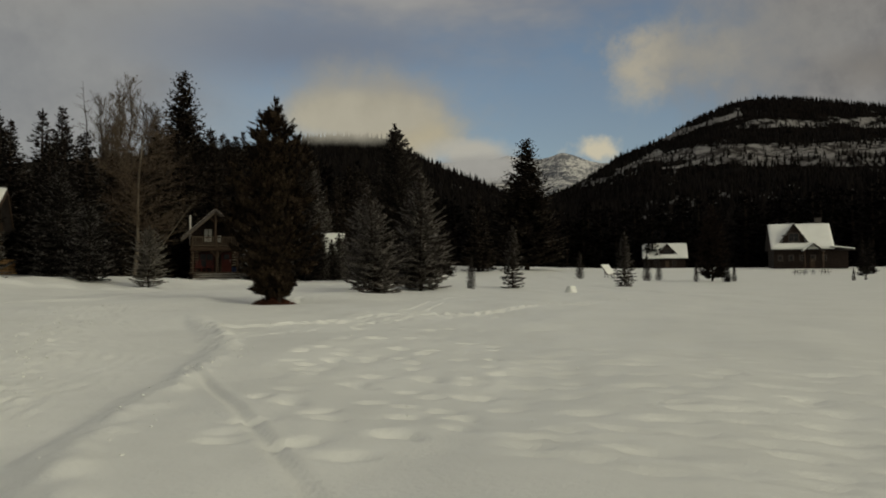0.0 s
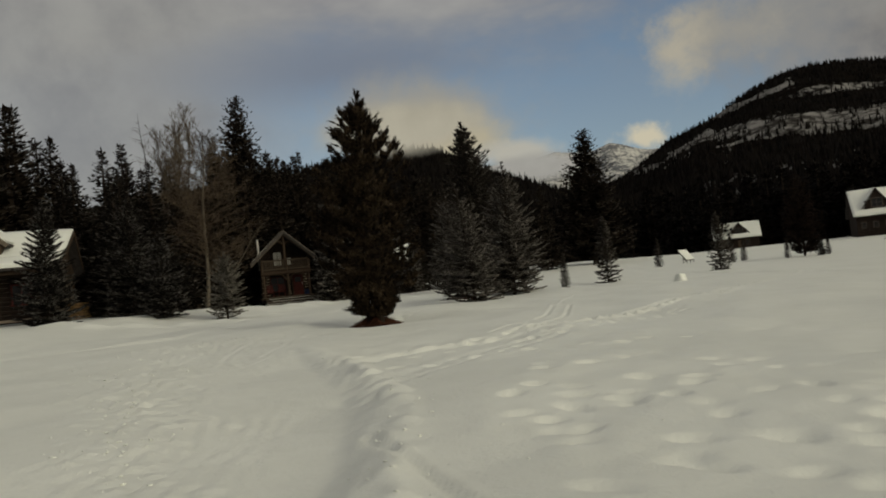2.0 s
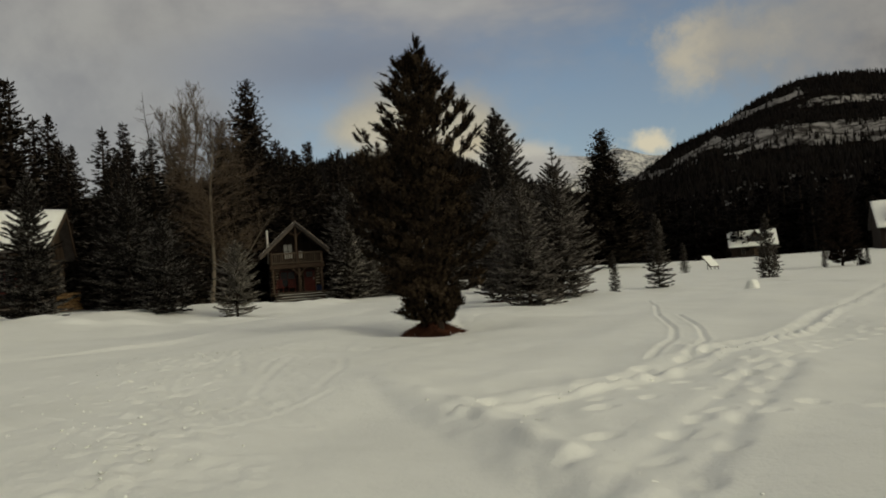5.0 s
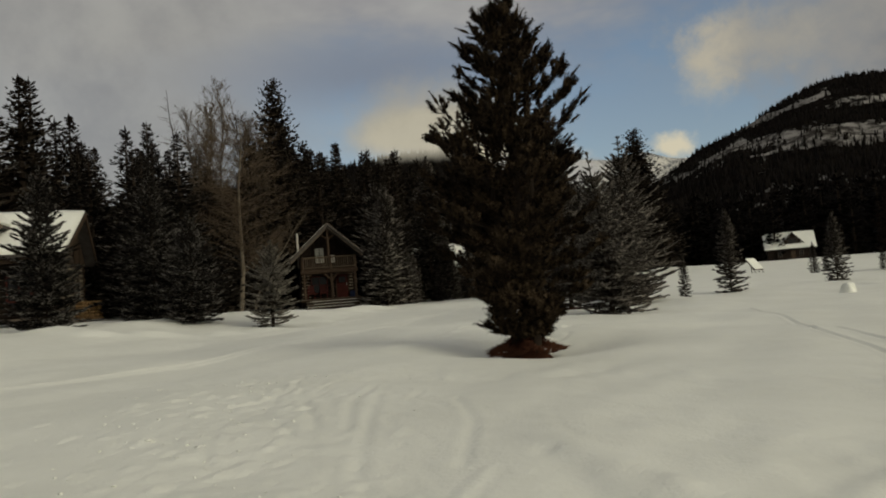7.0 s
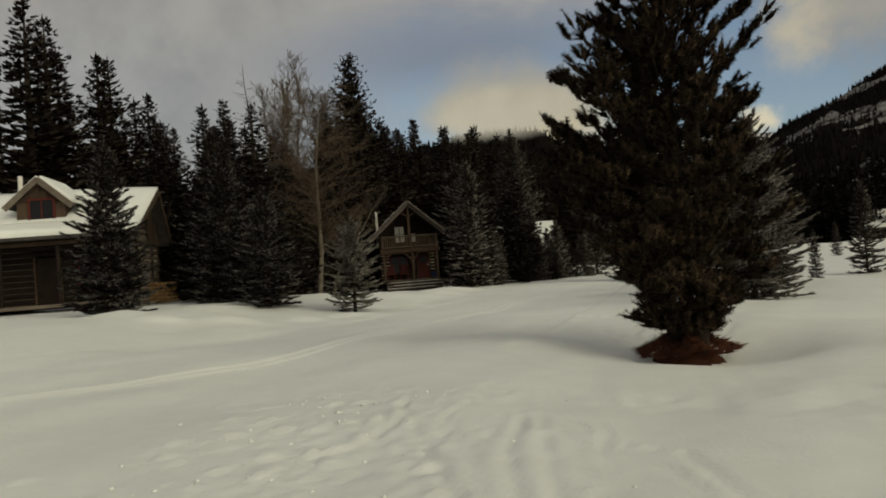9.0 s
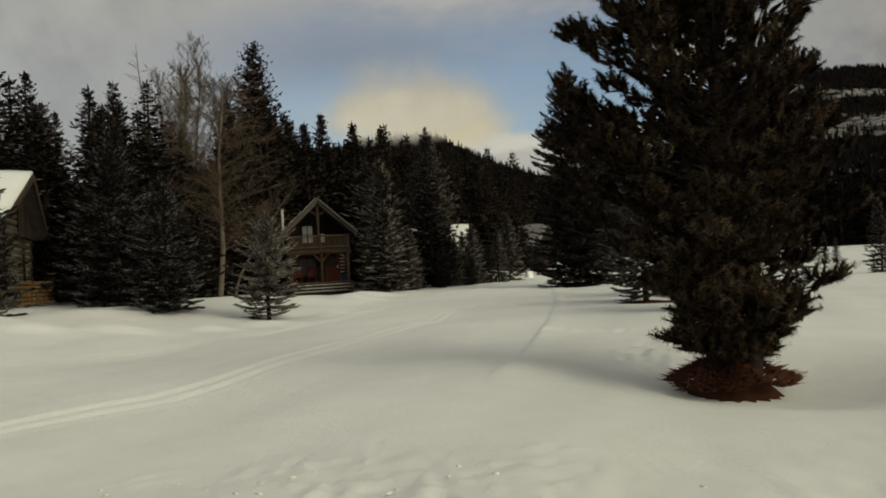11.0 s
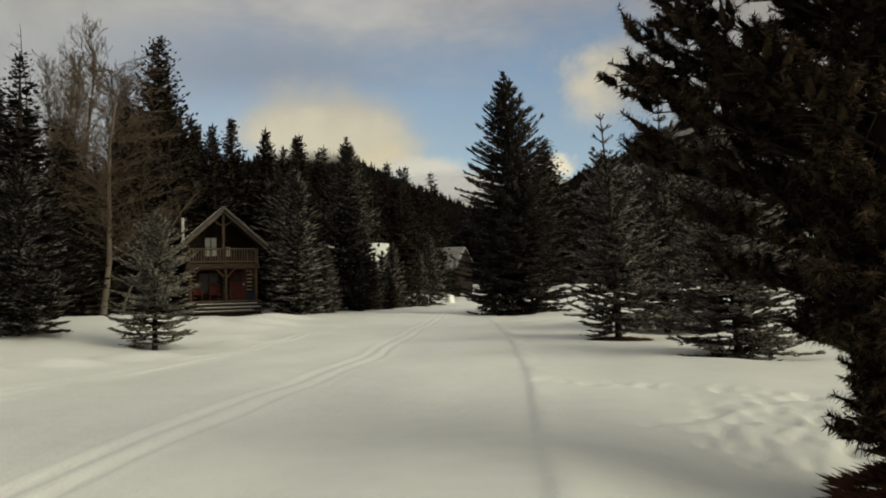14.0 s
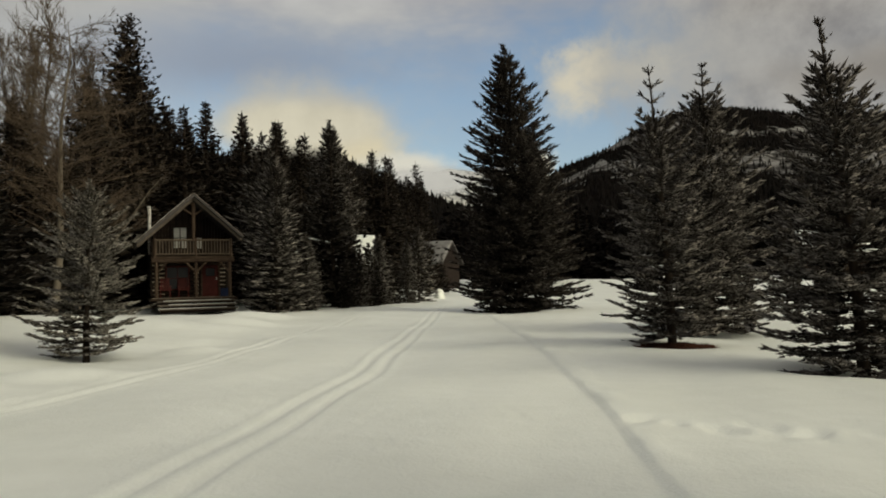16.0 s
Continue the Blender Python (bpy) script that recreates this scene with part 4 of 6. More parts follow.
def open_spruce(seed, h, r, whorls, per, shape, gap=0.085, shoot=0.11, leader=0.16, lean=(0.0, 0.0), fat=0.19):
    """Trunk and crown of a young spruce: whorls of open boughs, each with side branchlets and finger-like shoots, and a bare leading shoot."""
    rng = np.random.RandomState(seed)
    trunk = Build()

    def axis(f):
        return np.array([lean[0] * f ** 1.5, lean[1] * f ** 1.5, h * f])
    pts = [tuple(axis(k / 8) - np.array([0, 0, 0.3 if k == 0 else 0])) for k in range(9)]
    trunk.chain(pts, [(0.012 * h + 0.02) * (1 - k / 8) ** 0.9 + 0.006 for k in range(9)], 8)
    base, way = [], []
    heights = [shape[0][0] + (1 - leader - shape[0][0]) * (k / whorls) ** 0.92 for k in range(whorls)]
    boughs = []
    for k, f in enumerate(heights):
        count = max(4, int(round(per * (1.05 - 0.45 * f))))
        turn = rng.uniform(0, 6.3)
        for b in range(count):
            boughs.append((f + rng.normal(0, 0.007), turn + (b + rng.uniform(-0.25, 0.25)) * 2 * math.pi / count, rng.uniform(0.70, 1.16)))
        for b in range(count // 2):                              # shorter boughs between the whorls
            boughs.append((f + 0.5 * (1 - f) / whorls + rng.normal(0, 0.008), rng.uniform(0, 6.3), rng.uniform(0.35, 0.65)))
    for f, a, k in boughs:
        f = min(1 - leader * 0.9, max(shape[0][0], f))
        length = r * np.interp(f, [p for p, _ in shape], [q for _, q in shape]) * k
        rise = np.interp(f, [0, 0.15, 0.5, 0.85], [-0.14, -0.10, 0.10, 0.75]) + rng.normal(0, 0.06)
        curl = rng.uniform(0.06, 0.24)
        c, sn = math.cos(a), math.sin(a)
        o = axis(f)

        def point(t):
            return o + np.array([c * length * t, sn * length * t, length * (rise * t - 0.10 * t * (1 - t) + curl * t * t)])
        trunk.chain([tuple(point(t)) for t in (0, 0.5, 1.0)], [0.006 + 0.009 * length, 0.005 + 0.005 * length, 0.004], 3)
        n = max(2, int(length / (gap * 0.85)))
        for j in range(n):
            t = (j + rng.uniform(0.2, 0.8)) / n
            if t < 0.16 and length > 0.4:
                continue
            p, slope_ = point(t), rise + 2 * curl * t
            for sg in (-1, 1):
                yaw = a + sg * rng.uniform(0.55, 1.05)
                ln = max(shoot * 0.8, 0.46 * length * (1 - t) * min(1.0, 0.35 + 1.6 * t) * rng.uniform(0.5, 1.15))
                d = np.array([math.cos(yaw), math.sin(yaw), 0.7 * slope_ + rng.uniform(-0.30, 0.0)])
                d /= np.linalg.norm(d)
                turned = rng.uniform(0.04, 0.26)
                m = max(1, int(ln / (gap * 0.62)))
                tip = p + d * ln + np.array([0, 0, turned * ln])
                base.append(tip - d * shoot * 0.3)
                way.append((d + np.array([0, 0, turned * 1.5])) * shoot * rng.uniform(0.7, 1.1))
                for i in range(m):
                    u = (i + rng.uniform(0.1, 0.9)) / m
                    q = p + d * ln * u + np.array([0, 0, turned * ln * u * u])
                    lift = 0.5 * slope_ + 2 * turned * u
                    for s2 in (-1, 1):
                        y2 = yaw + s2 * rng.uniform(0.40, 1.0)
                        e = np.array([math.cos(y2), math.sin(y2), lift + rng.uniform(-0.32, 0.22)])
                        base.append(q)
                        way.append(e / np.linalg.norm(e) * shoot * rng.uniform(0.5, 1.0))
                    e = np.array([math.cos(yaw) + rng.uniform(-0.4, 0.4), math.sin(yaw) + rng.uniform(-0.4, 0.4), lift + rng.uniform(0.1, 0.6)])
                    base.append(q)
                    way.append(e / np.linalg.norm(e) * shoot * rng.uniform(0.45, 0.85))
            base.append(p)
            way.append(np.array([c + rng.uniform(-0.3, 0.3), sn + rng.uniform(-0.3, 0.3), slope_ + rng.uniform(0.1, 0.6)]) * shoot * 0.9)
        e = np.array([c, sn, rise + 2 * curl])
        base.append(point(0.94))
        way.append(e / np.linalg.norm(e) * shoot * 1.5)
    for k in range(3):                                               # sparse twigs on the leading shoot
        f = 1 - leader * (0.75 - 0.3 * k)
        for b in range(5):
            a = rng.uniform(0, 6.3)
            ln = (0.34 - 0.09 * k) * leader * h * rng.uniform(0.6, 1.0)
            d = np.array([math.cos(a), math.sin(a), rng.uniform(0.5, 1.1)])
            d /= np.linalg.norm(d)
            for i in range(max(2, int(ln / 0.05))):
                q = axis(f) + d * ln * (i + 0.3) / max(2, int(ln / 0.05))
                for _ in range(3):
                    base.append(q)
                    way.append((d + rng.normal(0, 0.45, 3)) * shoot * 0.5)
    for i in range(60):
        q = axis(1 - leader * rng.uniform(0, 1))
        base.append(q)
        way.append(np.array([rng.normal(0, 0.5), rng.normal(0, 0.5), 0.9]) * shoot * 0.5)
    base, way = np.array(base), np.array(way)
    size = np.linalg.norm(way, axis=1)
    v, f = fingers(base, way, fat * np.clip(size, 0.5 * shoot, 1.2 * shoot))
    v[:, 2] = np.maximum(v[:, 2], 0.0)
    return trunk.mesh("trunk", True), arrays_mesh("crown", v, f)


def pine_meshes(seed, h, r, boughs, tuft, needle, needles_per):
    """Trunks and crown of a pine: upswept boughs that end in club-shaped brushes of needles."""
    rng = np.random.RandomState(seed)
    trunk = Build()
    for k in range(3):
        a = 2.4 * k + 0.5
        off = 0.0 if k == 0 else 0.20
        top = h * (1.0 if k == 0 else 0.55 + 0.1 * k)
        n = 8
        pts = [(math.cos(a) * off * (1 + 1.8 * j / n), math.sin(a) * off * (1 + 1.8 * j / n), top * j / n - (0.35 if j == 0 else 0)) for j in range(n + 1)]
        trunk.chain(pts, [(0.016 * h * (0.75 if k else 1.0)) * (1 - j / n) ** 0.8 + 0.012 for j in range(n + 1)], 9)
    ax, dr = [], []

    def brush(p, d, length):
        ax.append(p)
        dr.append(d / np.linalg.norm(d) * length)
    for b in range(boughs + 13):
        f = 0.05 + 0.93 * ((b + rng.uniform(0, 1)) / boughs) ** 1.2
        a = rng.uniform(0, 2 * math.pi)
        far = b >= boughs                                            # a few long limbs that reach out on one side
        if far:
            f, a = rng.uniform(0.36, 0.56), 2.35 + rng.uniform(-0.40, 0.40)
        lobe = 1.0 + 0.06 * math.sin(2 * a + 7.0 * f) + 0.13 * math.sin(3 * a - 16.0 * f) + 0.05 * math.cos(a - 1.9)
        wide = r * lobe * np.interp(f, [0.0, 0.1, 0.2, 0.3, 0.45, 0.60, 0.70, 0.80, 0.87, 0.94, 1.0], [0.08, 0.34, 0.66, 0.90, 0.98, 0.96, 0.80, 0.56, 0.34, 0.14, 0.03])
        length = rng.uniform(1.55, 2.0) if far else max(0.08, wide * rng.uniform(0.50, 1.04))
        lift = np.interp(f, [0, 0.15, 0.4, 0.7, 1.0], [-0.35, -0.15, 0.12, 0.45, 1.2]) + rng.uniform(-0.12, 0.15)
        curl = rng.uniform(0.15, 0.35)
        c, s = math.cos(a), math.sin(a)
        z0 = max(0.22, f * h * 0.93 - 0.25 * length)

        def point(t):
            return np.array([c * length * t, s * length * t, z0 + length * (lift * t + curl * t * t)])
        trunk.chain([tuple(point(t)) for t in (0, 0.35, 0.7, 1.0)], [0.008 + 0.010 * length, 0.007 + 0.006 * length, 0.009, 0.006], 4)
        steep = 0.55 + 1.1 * f
        for k in range(int((4 + 9.5 * length) * (0.55 if far else 1.0))):
            t = 0.15 + 0.82 * rng.uniform(0, 1) ** (0.45 if far else 0.7)
            p = point(t)
            yaw = a + rng.choice((-1, 1)) * rng.uniform(0.35, 1.1)
            out = (0.10 + 0.22 * (1 - t)) * length * rng.uniform(0.4, 1.0) + 0.06
            q = p + np.array([math.cos(yaw) * out, math.sin(yaw) * out, out * rng.uniform(0.0, 0.4)])
            trunk.chain([tuple(p), tuple(q)], [0.008, 0.006], 3)
            d = np.array([math.cos(yaw), math.sin(yaw), steep * rng.uniform(0.3, 2.2)])
            ln = tuft * rng.uniform(0.55, 1.15)
            brush(q, d, ln)
            if rng.uniform() < 0.8:
                brush(q, np.array([math.cos(yaw + 0.9), math.sin(yaw + 0.9), steep]), ln * 0.7)
        end = point(1.0)
        brush(point(0.82), np.array([c, s, lift + 1.6 * curl]), tuft * 0.9)
        brush(end, np.array([c, s, steep * rng.uniform(0.5, 1.3)]), tuft * rng.uniform(0.8, 1.25))
        for sg in (-1, 1):
            brush(point(0.9), np.array([c - sg * 0.7 * s, s + sg * 0.7 * c, steep * 0.9]), tuft * rng.uniform(0.6, 1.0))
    for k in range(330):                                             # short inner shoots that close the heart of the crown
        f, a, q = rng.uniform(0.14, 0.88), rng.uniform(0, 6.3), r * rng.uniform(0.05, 0.42)
        p = np.array([q * math.cos(a), q * math.sin(a), f * h])
        trunk.chain([(0.0, 0.0, f * h - 0.3 * q), tuple(p)], [0.012, 0.007], 3)
        brush(p, np.array([math.cos(a), math.sin(a), rng.uniform(0.2, 1.4)]), tuft * rng.uniform(0.8, 1.2))
    for k in range(16):
        z = h * rng.uniform(0.84, 0.97)
        a = rng.uniform(0, 6.3)
        brush(np.array([0.04 * math.cos(a), 0.04 * math.sin(a), z]), np.array([math.cos(a) * 0.55, math.sin(a) * 0.55, 1.0]), tuft * 0.9)
    brush(np.array([0, 0, h * 0.95]), np.array([0.02, 0, 1.0]), tuft * 1.1)
    ax, dr = np.array(ax), np.array(dr)
    n = len(ax)
    along_ = rng.uniform(0.0, 1.0, (n, needles_per))
    z = dr / np.linalg.norm(dr, axis=1, keepdims=True)
    x = np.cross(z, np.array([[0.3, 0.2, 0.93]]))
    x /= np.linalg.norm(x, axis=1, keepdims=True)
    y = np.cross(z, x)
    ang = rng.uniform(0, 2 * math.pi, (n, needles_per))
    radial = x[:, None] * np.cos(ang)[..., None] + y[:, None] * np.sin(ang)[..., None]
    root = ax[:, None] + dr[:, None] * along_[..., None]
    full = (0.75 + 0.25 * np.sqrt(np.clip(1 - np.abs(along_ * 1.7 - 0.9), 0, 1)))[..., None]
    tip = root + full * (radial * needle * rng.uniform(0.75, 1.05, (n, needles_per, 1)) + z[:, None] * needle * rng.uniform(-0.05, 0.6, (n, needles_per, 1)))
    sidew = np.cross(radial, z[:, None]) * (needle * 0.10)
    v = np.stack([root - sidew, root + sidew, tip], 2).reshape(-1, 3)
    f = np.arange(len(v)).reshape(-1, 3)
    v1, f1 = spindles(ax, dr * 0.9, np.full(n, needle * 0.5))
    v, f = np.concatenate([v, v1]), np.concatenate([f, f1 + len(v)])
    v[:, 2] = np.maximum(v[:, 2], 0.02)
    return trunk.mesh("trunk", True), arrays_mesh("crown", v, f)


def bare_meshes(seed, h, r, limbs, twigs, lean=(0.0, 0.0), start=0.22, rise=0.9, thick=0.012, fine=5, least=0.006):
    """Trunk and leafless crown of a deciduous tree."""
    rng = np.random.RandomState(seed)
    trunk, crown = Build(), Build()
    n = 9
    bend = [(lean[0] * (k / n) ** 1.3 + 0.012 * h * math.sin(k * 1.3 + seed), lean[1] * (k / n) ** 1.3 + 0.012 * h * math.cos(k * 1.7 + seed), h * k / n - (0.3 if k == 0 else 0)) for k in range(n + 1)]
    trunk.chain(bend, [thick * h * (1 - k / n) ** 0.9 + 0.012 for k in range(n + 1)], 8)

    def on_trunk(f):
        i = min(n - 1, int(f * n))
        a, b = Vector(bend[i]), Vector(bend[i + 1])
        return a.lerp(b, f * n - i)

    def limb(p, d, length, rad, depth):
        d = d.normalized()
        pts, q = [p], p
        for k in range(3):
            d = (d + Vector((rng.uniform(-0.22, 0.22), rng.uniform(-0.22, 0.22), rng.uniform(-0.02, 0.22) if rise > 0.5 else rng.uniform(-0.12, 0.14)))).normalized()
            q = q + d * (length / 3)
            pts.append(q)
        crown.chain([tuple(v) for v in pts], [rad, rad * 0.75, rad * 0.5, rad * 0.28], 4 if depth == 2 else 3)
        if depth:
            for k in range(twigs if depth == 2 else fine):
                i = rng.randint(0, 3)
                b = pts[i].lerp(pts[i + 1], rng.uniform(0.1, 1.0))
                side = Vector((rng.uniform(-1, 1), rng.uniform(-1, 1), rng.uniform(-0.2, 0.8) if rise > 0.5 else rng.uniform(-0.5, 0.6)))
                limb(b, d * 0.75 + side * 0.75, length * rng.uniform(0.28, 0.5), max(least, rad * 0.42), depth - 1)
    for k in range(limbs):
        f = start + (0.97 - start) * ((k + rng.uniform(0, 1)) / limbs)
        a = rng.uniform(0, 2 * math.pi)
        out = r * np.interp(f, [0, start, 0.45, 0.8, 1], [0.6, 0.8, 1.0, 0.7, 0.3]) * rng.uniform(0.7, 1.2)
        limb(on_trunk(f), Vector((math.cos(a), math.sin(a), rise * rng.uniform(0.6, 1.4))), out, 0.0018 * h * (1.1 - f) + 0.010, 2)
    return trunk.mesh("trunk", True), crown.mesh("crown")


def tree(name, meshes, bark, leaf, m, label, group="", category="tree"):
    ob = thing(name, m, label, category, group)
    part("trunk", meshes[0], bark, ob)
    part("crown", meshes[1], leaf, ob)
    return ob


def stand(x, y, turn=0.0, scale=1.0, drop=0.0, wide=None):
    k = scale if wide is None else wide
    return Matrix.Translation((x, y, at_land(x, y) - drop)) @ Matrix.Rotation(turn, 4, "Z") @ Matrix.Diagonal((k, k, scale, 1))


tree("pine_tree", pine_meshes(5, 7.1, 1.60, 222, 0.27, 0.076, 74), MAT_BARK, MAT_PINE, stand(-8.47, 27.1, 0.4, 1.04, 0.22, 1.01), "bushy young pine with upturned brushes standing in a snow hollow")
tree("spruce_tree", open_spruce(11, 3.35, 1.08, 15, 9, [(0.06, 0.72), (0.16, 0.98), (0.42, 1.0), (0.6, 0.78), (0.8, 0.42), (0.93, 0.16), (1.0, 0.03)], 0.075, 0.10, 0.07, (0.1, 0.0)), MAT_BARK, MAT_FROSTED, stand(-19.8, 39.0, 0.0, 1.0, 0.08), "small frosted spruce standing in front of the log cabin")
tree("spruce_tree", open_spruce(12, 5.9, 1.34, 20, 9, [(0.05, 0.75), (0.12, 1.0), (0.36, 0.96), (0.62, 0.58), (0.78, 0.26), (0.9, 0.10), (1.0, 0.02)], 0.09, 0.12, 0.18, (-0.25, 0.1)), MAT_BARK, MAT_RIMED, stand(-8.75, 41.4, 0.0, 1.0, 0.1), "slender frosted spruce with a bare leading shoot")
tree("spruce_tree", open_spruce(13, 7.3, 2.1, 23, 10, [(0.03, 0.9), (0.12, 1.0), (0.3, 0.94), (0.6, 0.56), (0.82, 0.20), (1.0, 0.02)], 0.125, 0.16, 0.12, (0.0, 0.0)), MAT_BARK, MAT_RIMED, stand(-6.6, 46.2, 2.0, 1.0, 0.1), "tall frosted spruce among others beside the trail")
tree("spruce_tree", open_spruce(14, 5.25, 1.42, 21, 10, [(0.03, 0.9), (0.12, 1.0), (0.3, 0.94), (0.6, 0.56), (0.82, 0.20), (1.0, 0.02)], 0.105, 0.13, 0.16, (-0.40, 0.0)), MAT_BARK, MAT_RIMED, stand(-7.12, 36.8, 0.0, 1.0, 0.1), "dense frosted spruce with boughs down to the snow")
tree("spruce_tree", open_spruce(15, 13.1, 3.25, 34, 14, [(0.01, 0.82), (0.08, 1.0), (0.25, 0.97), (0.5, 0.76), (0.7, 0.48), (0.85, 0.22), (0.93, 0.09), (1.0, 0.02)], 0.22, 0.27, 0.05, (-0.6, 0.0), 0.16), MAT_BARK, MAT_SPRUCE, stand(-11.0, 63.0, 0.5, 1.0, 0.1), "big dark spruce, broad at its foot, beside the ski trail")

# smaller and farther conifers: a few kinds, each copied
SPRUCE_KIND = [
    tree("spruce_tree", spruce_meshes(31, 10.0, 2.3, 36, 9, 0.26, 0.36, 0.015, 0.25, power=0.85, fork=False, slim=0.24), MAT_BARK, MAT_SPRUCE, stand(-21.8, 70.5, 0.3, 1.07), "dark spruce in the thicket beside the log cabin", "thicket beside the cabin"),
    tree("spruce_tree", spruce_meshes(32, 10.0, 1.9, 38, 9, 0.25, 0.34, 0.02, 0.35, power=0.8, fork=False, slim=0.24), MAT_BARK, MAT_SPRUCE, stand(-24.0, 66.5, 1.1, 0.76), "dark spruce in the thicket beside the log cabin", "thicket beside the cabin"),
    tree("spruce_tree", open_spruce(33, 10.0, 2.05, 19, 8, [(0.02, 0.85), (0.12, 1.0), (0.3, 0.92), (0.6, 0.55), (0.85, 0.2), (1.0, 0.02)], 0.44, 0.46, 0.09, fat=0.17), MAT_BARK, MAT_THICKET, stand(-21.8, 63.8, 2.2, 0.39), "small frosted spruce in the thicket beside the cabin", "thicket beside the cabin"),
]
FOREST_KIND = [
    tree("forest_spruce", spruce_meshes(41, 10.0, 2.0, 36, 9, 0.33, 0.44, 0.03, 0.3, power=0.95, fork=False, slim=0.22), MAT_BARK, MAT_FOREST, stand(-44.3, 110.0, 0.2, 2.11), "tall dark spruce in the forest edge", "forest"),
    tree("forest_spruce", spruce_meshes(42, 10.0, 1.7, 38, 9, 0.31, 0.42, 0.04, 0.4, power=0.88, fork=False, slim=0.22), MAT_BARK, MAT_FOREST, stand(-39.7, 109.1, 0.2, 1.97), "tall dark spruce in the forest edge", "forest"),
    tree("forest_pine", spruce_meshes(43, 10.0, 2.35, 50, 14, 0.20, 0.30, 0.06, 0.12, power=0.66, fork=False, slim=0.28), MAT_BARK, MAT_FOREST, stand(-44.0, 90.6, 0.0, 2.52), "very tall broad dark fir above the forest", "forest"),
]


FAR_KIND = [
    tree("far_spruce", spruce_meshes(45, 10.0, 2.2, 18, 6, 0.7, 0.85, 0.01, 0.25, power=0.9, fork=False, slim=0.36), MAT_BARK, MAT_SHADED_WOOD, stand(-20.0, 255.0, 0.2, 2.0), "spruce in the shaded wood across the field", "far wood"),
    tree("far_spruce", spruce_meshes(46, 10.0, 1.8, 18, 6, 0.7, 0.80, 0.01, 0.35, power=0.8, fork=False, slim=0.36), MAT_BARK, MAT_SHADED_WOOD, stand(-12.0, 262.0, 0.2, 2.0), "spruce in the shaded wood across the field", "far wood"),
]


def put(kind, x, y, h, turn=0.0, wide=1.0, label="", group=""):
    """Copies a kind of tree to a place, at a height."""
    ob = copy_thing(kind, stand(x, y, turn, h / 10.0 / kind.scale.z, 0.05, h / 10.0 * wide / kind.scale.x))
    if label:
        tagged(ob, label, group=group)
    return ob


# thicket between the cabin and the trail
for i, (x, y, h) in enumerate([(-20.4, 71.8, 3.5), (-19.7, 75.0, 4.6), (-19.0, 77.0, 2.9), (-22.9, 63.4, 4.8), (-29.6, 80.5, 11.0), (-20.6, 68.6, 3.2), (-22.6, 68.2, 3.7), (-25.2, 70.5, 9.0), (-19.6, 72.6, 3.0),
                               (-18.4, 79.5, 4.4), (-20.3, 74.4, 4.0), (-20.0, 77.2, 4.8), (-21.6, 74.8, 5.6), (-17.9, 83.0, 5.6), (-23.7, 63.7, 5.0), (-25.0, 86.8, 9.0), (-26.8, 75.0, 10.0)]):
    put(SPRUCE_KIND[(2, 2, 0, 2, 2, 1)[i % 6]], x, y, h, i * 1.3, (0.95, 1.15, 1.3)[i % 3])
tree("spruce_tree", open_spruce(34, 12.3, 3.3, 33, 12, [(0.02, 0.42), (0.1, 0.46), (0.3, 0.50), (0.42, 0.72), (0.6, 0.5), (0.82, 0.2), (0.93, 0.08), (1.0, 0.02)], 0.27, 0.28, 0.06, fat=0.17), MAT_BARK, MAT_THICKET, stand(-22.9, 75.6, 0.3, 1.0, 0.05), "tall spiry spruce dusted with frost beside the log cabin", "thicket beside the cabin")
put(SPRUCE_KIND[2], -22.9, 62.4, 5.6, 1.9, 1.5, "dark low spruce beside the steps of the cabin", "thicket beside the cabin")
for i, (x, y, h, k) in enumerate([(-27.8, 80.0, 13.2, 0), (-31.6, 84.0, 14.8, 1), (-29.2, 85.4, 13.6, 1), (-23.1, 95.0, 13.6, 1), (-24.2, 90.0, 11.6, 0), (-27.3, 140.0, 19.7, 0), (-36.0, 88.0, 16.7, 0), (-31.9, 90.0, 14.4, 1), (-23.9, 145.0, 19.5, 1), (-24.4, 71.4, 7.8, 0)]):
    put(FOREST_KIND[k], x, y, h, i * 1.1, 1.45)
put(SPRUCE_KIND[0], -12.2, 96.0, 6.2, 0.4, 1.3)
put(SPRUCE_KIND[1], -13.4, 100.0, 7.0, 1.4, 1.4)
# spruces on the rise before and beside the left cabin
tree("spruce_tree", open_spruce(16, 5.8, 1.45, 23, 12, [(0.03, 0.9), (0.12, 1.0), (0.3, 0.94), (0.6, 0.56), (0.82, 0.20), (1.0, 0.02)], 0.12, 0.15, 0.07), MAT_BARK, MAT_RIMED_DARK, stand(-26.35, 34.85, 0.7, 1.0, 0.05), "dark spruce standing before the porch of the cabin", "spruces before the cabins")
tree("spruce_tree", open_spruce(17, 4.3, 1.35, 17, 10, [(0.03, 0.9), (0.12, 1.0), (0.3, 0.94), (0.6, 0.56), (0.82, 0.20), (1.0, 0.02)], 0.115, 0.15, 0.07), MAT_BARK, MAT_RIMED_DARK, stand(-23.1, 38.9, 1.9, 1.0, 0.05), "frosted spruce at the edge of the dark thicket", "spruces before the cabins")
put(SPRUCE_KIND[1], -28.2, 43.4, 7.6, 2.9, 1.6, "dark spruce in the thicket between the cabins", "spruces before the cabins")
put(SPRUCE_KIND[0], -28.8, 47.4, 9.5, 0.1, 1.35, "dark spruce in the thicket between the cabins", "spruces before the cabins")
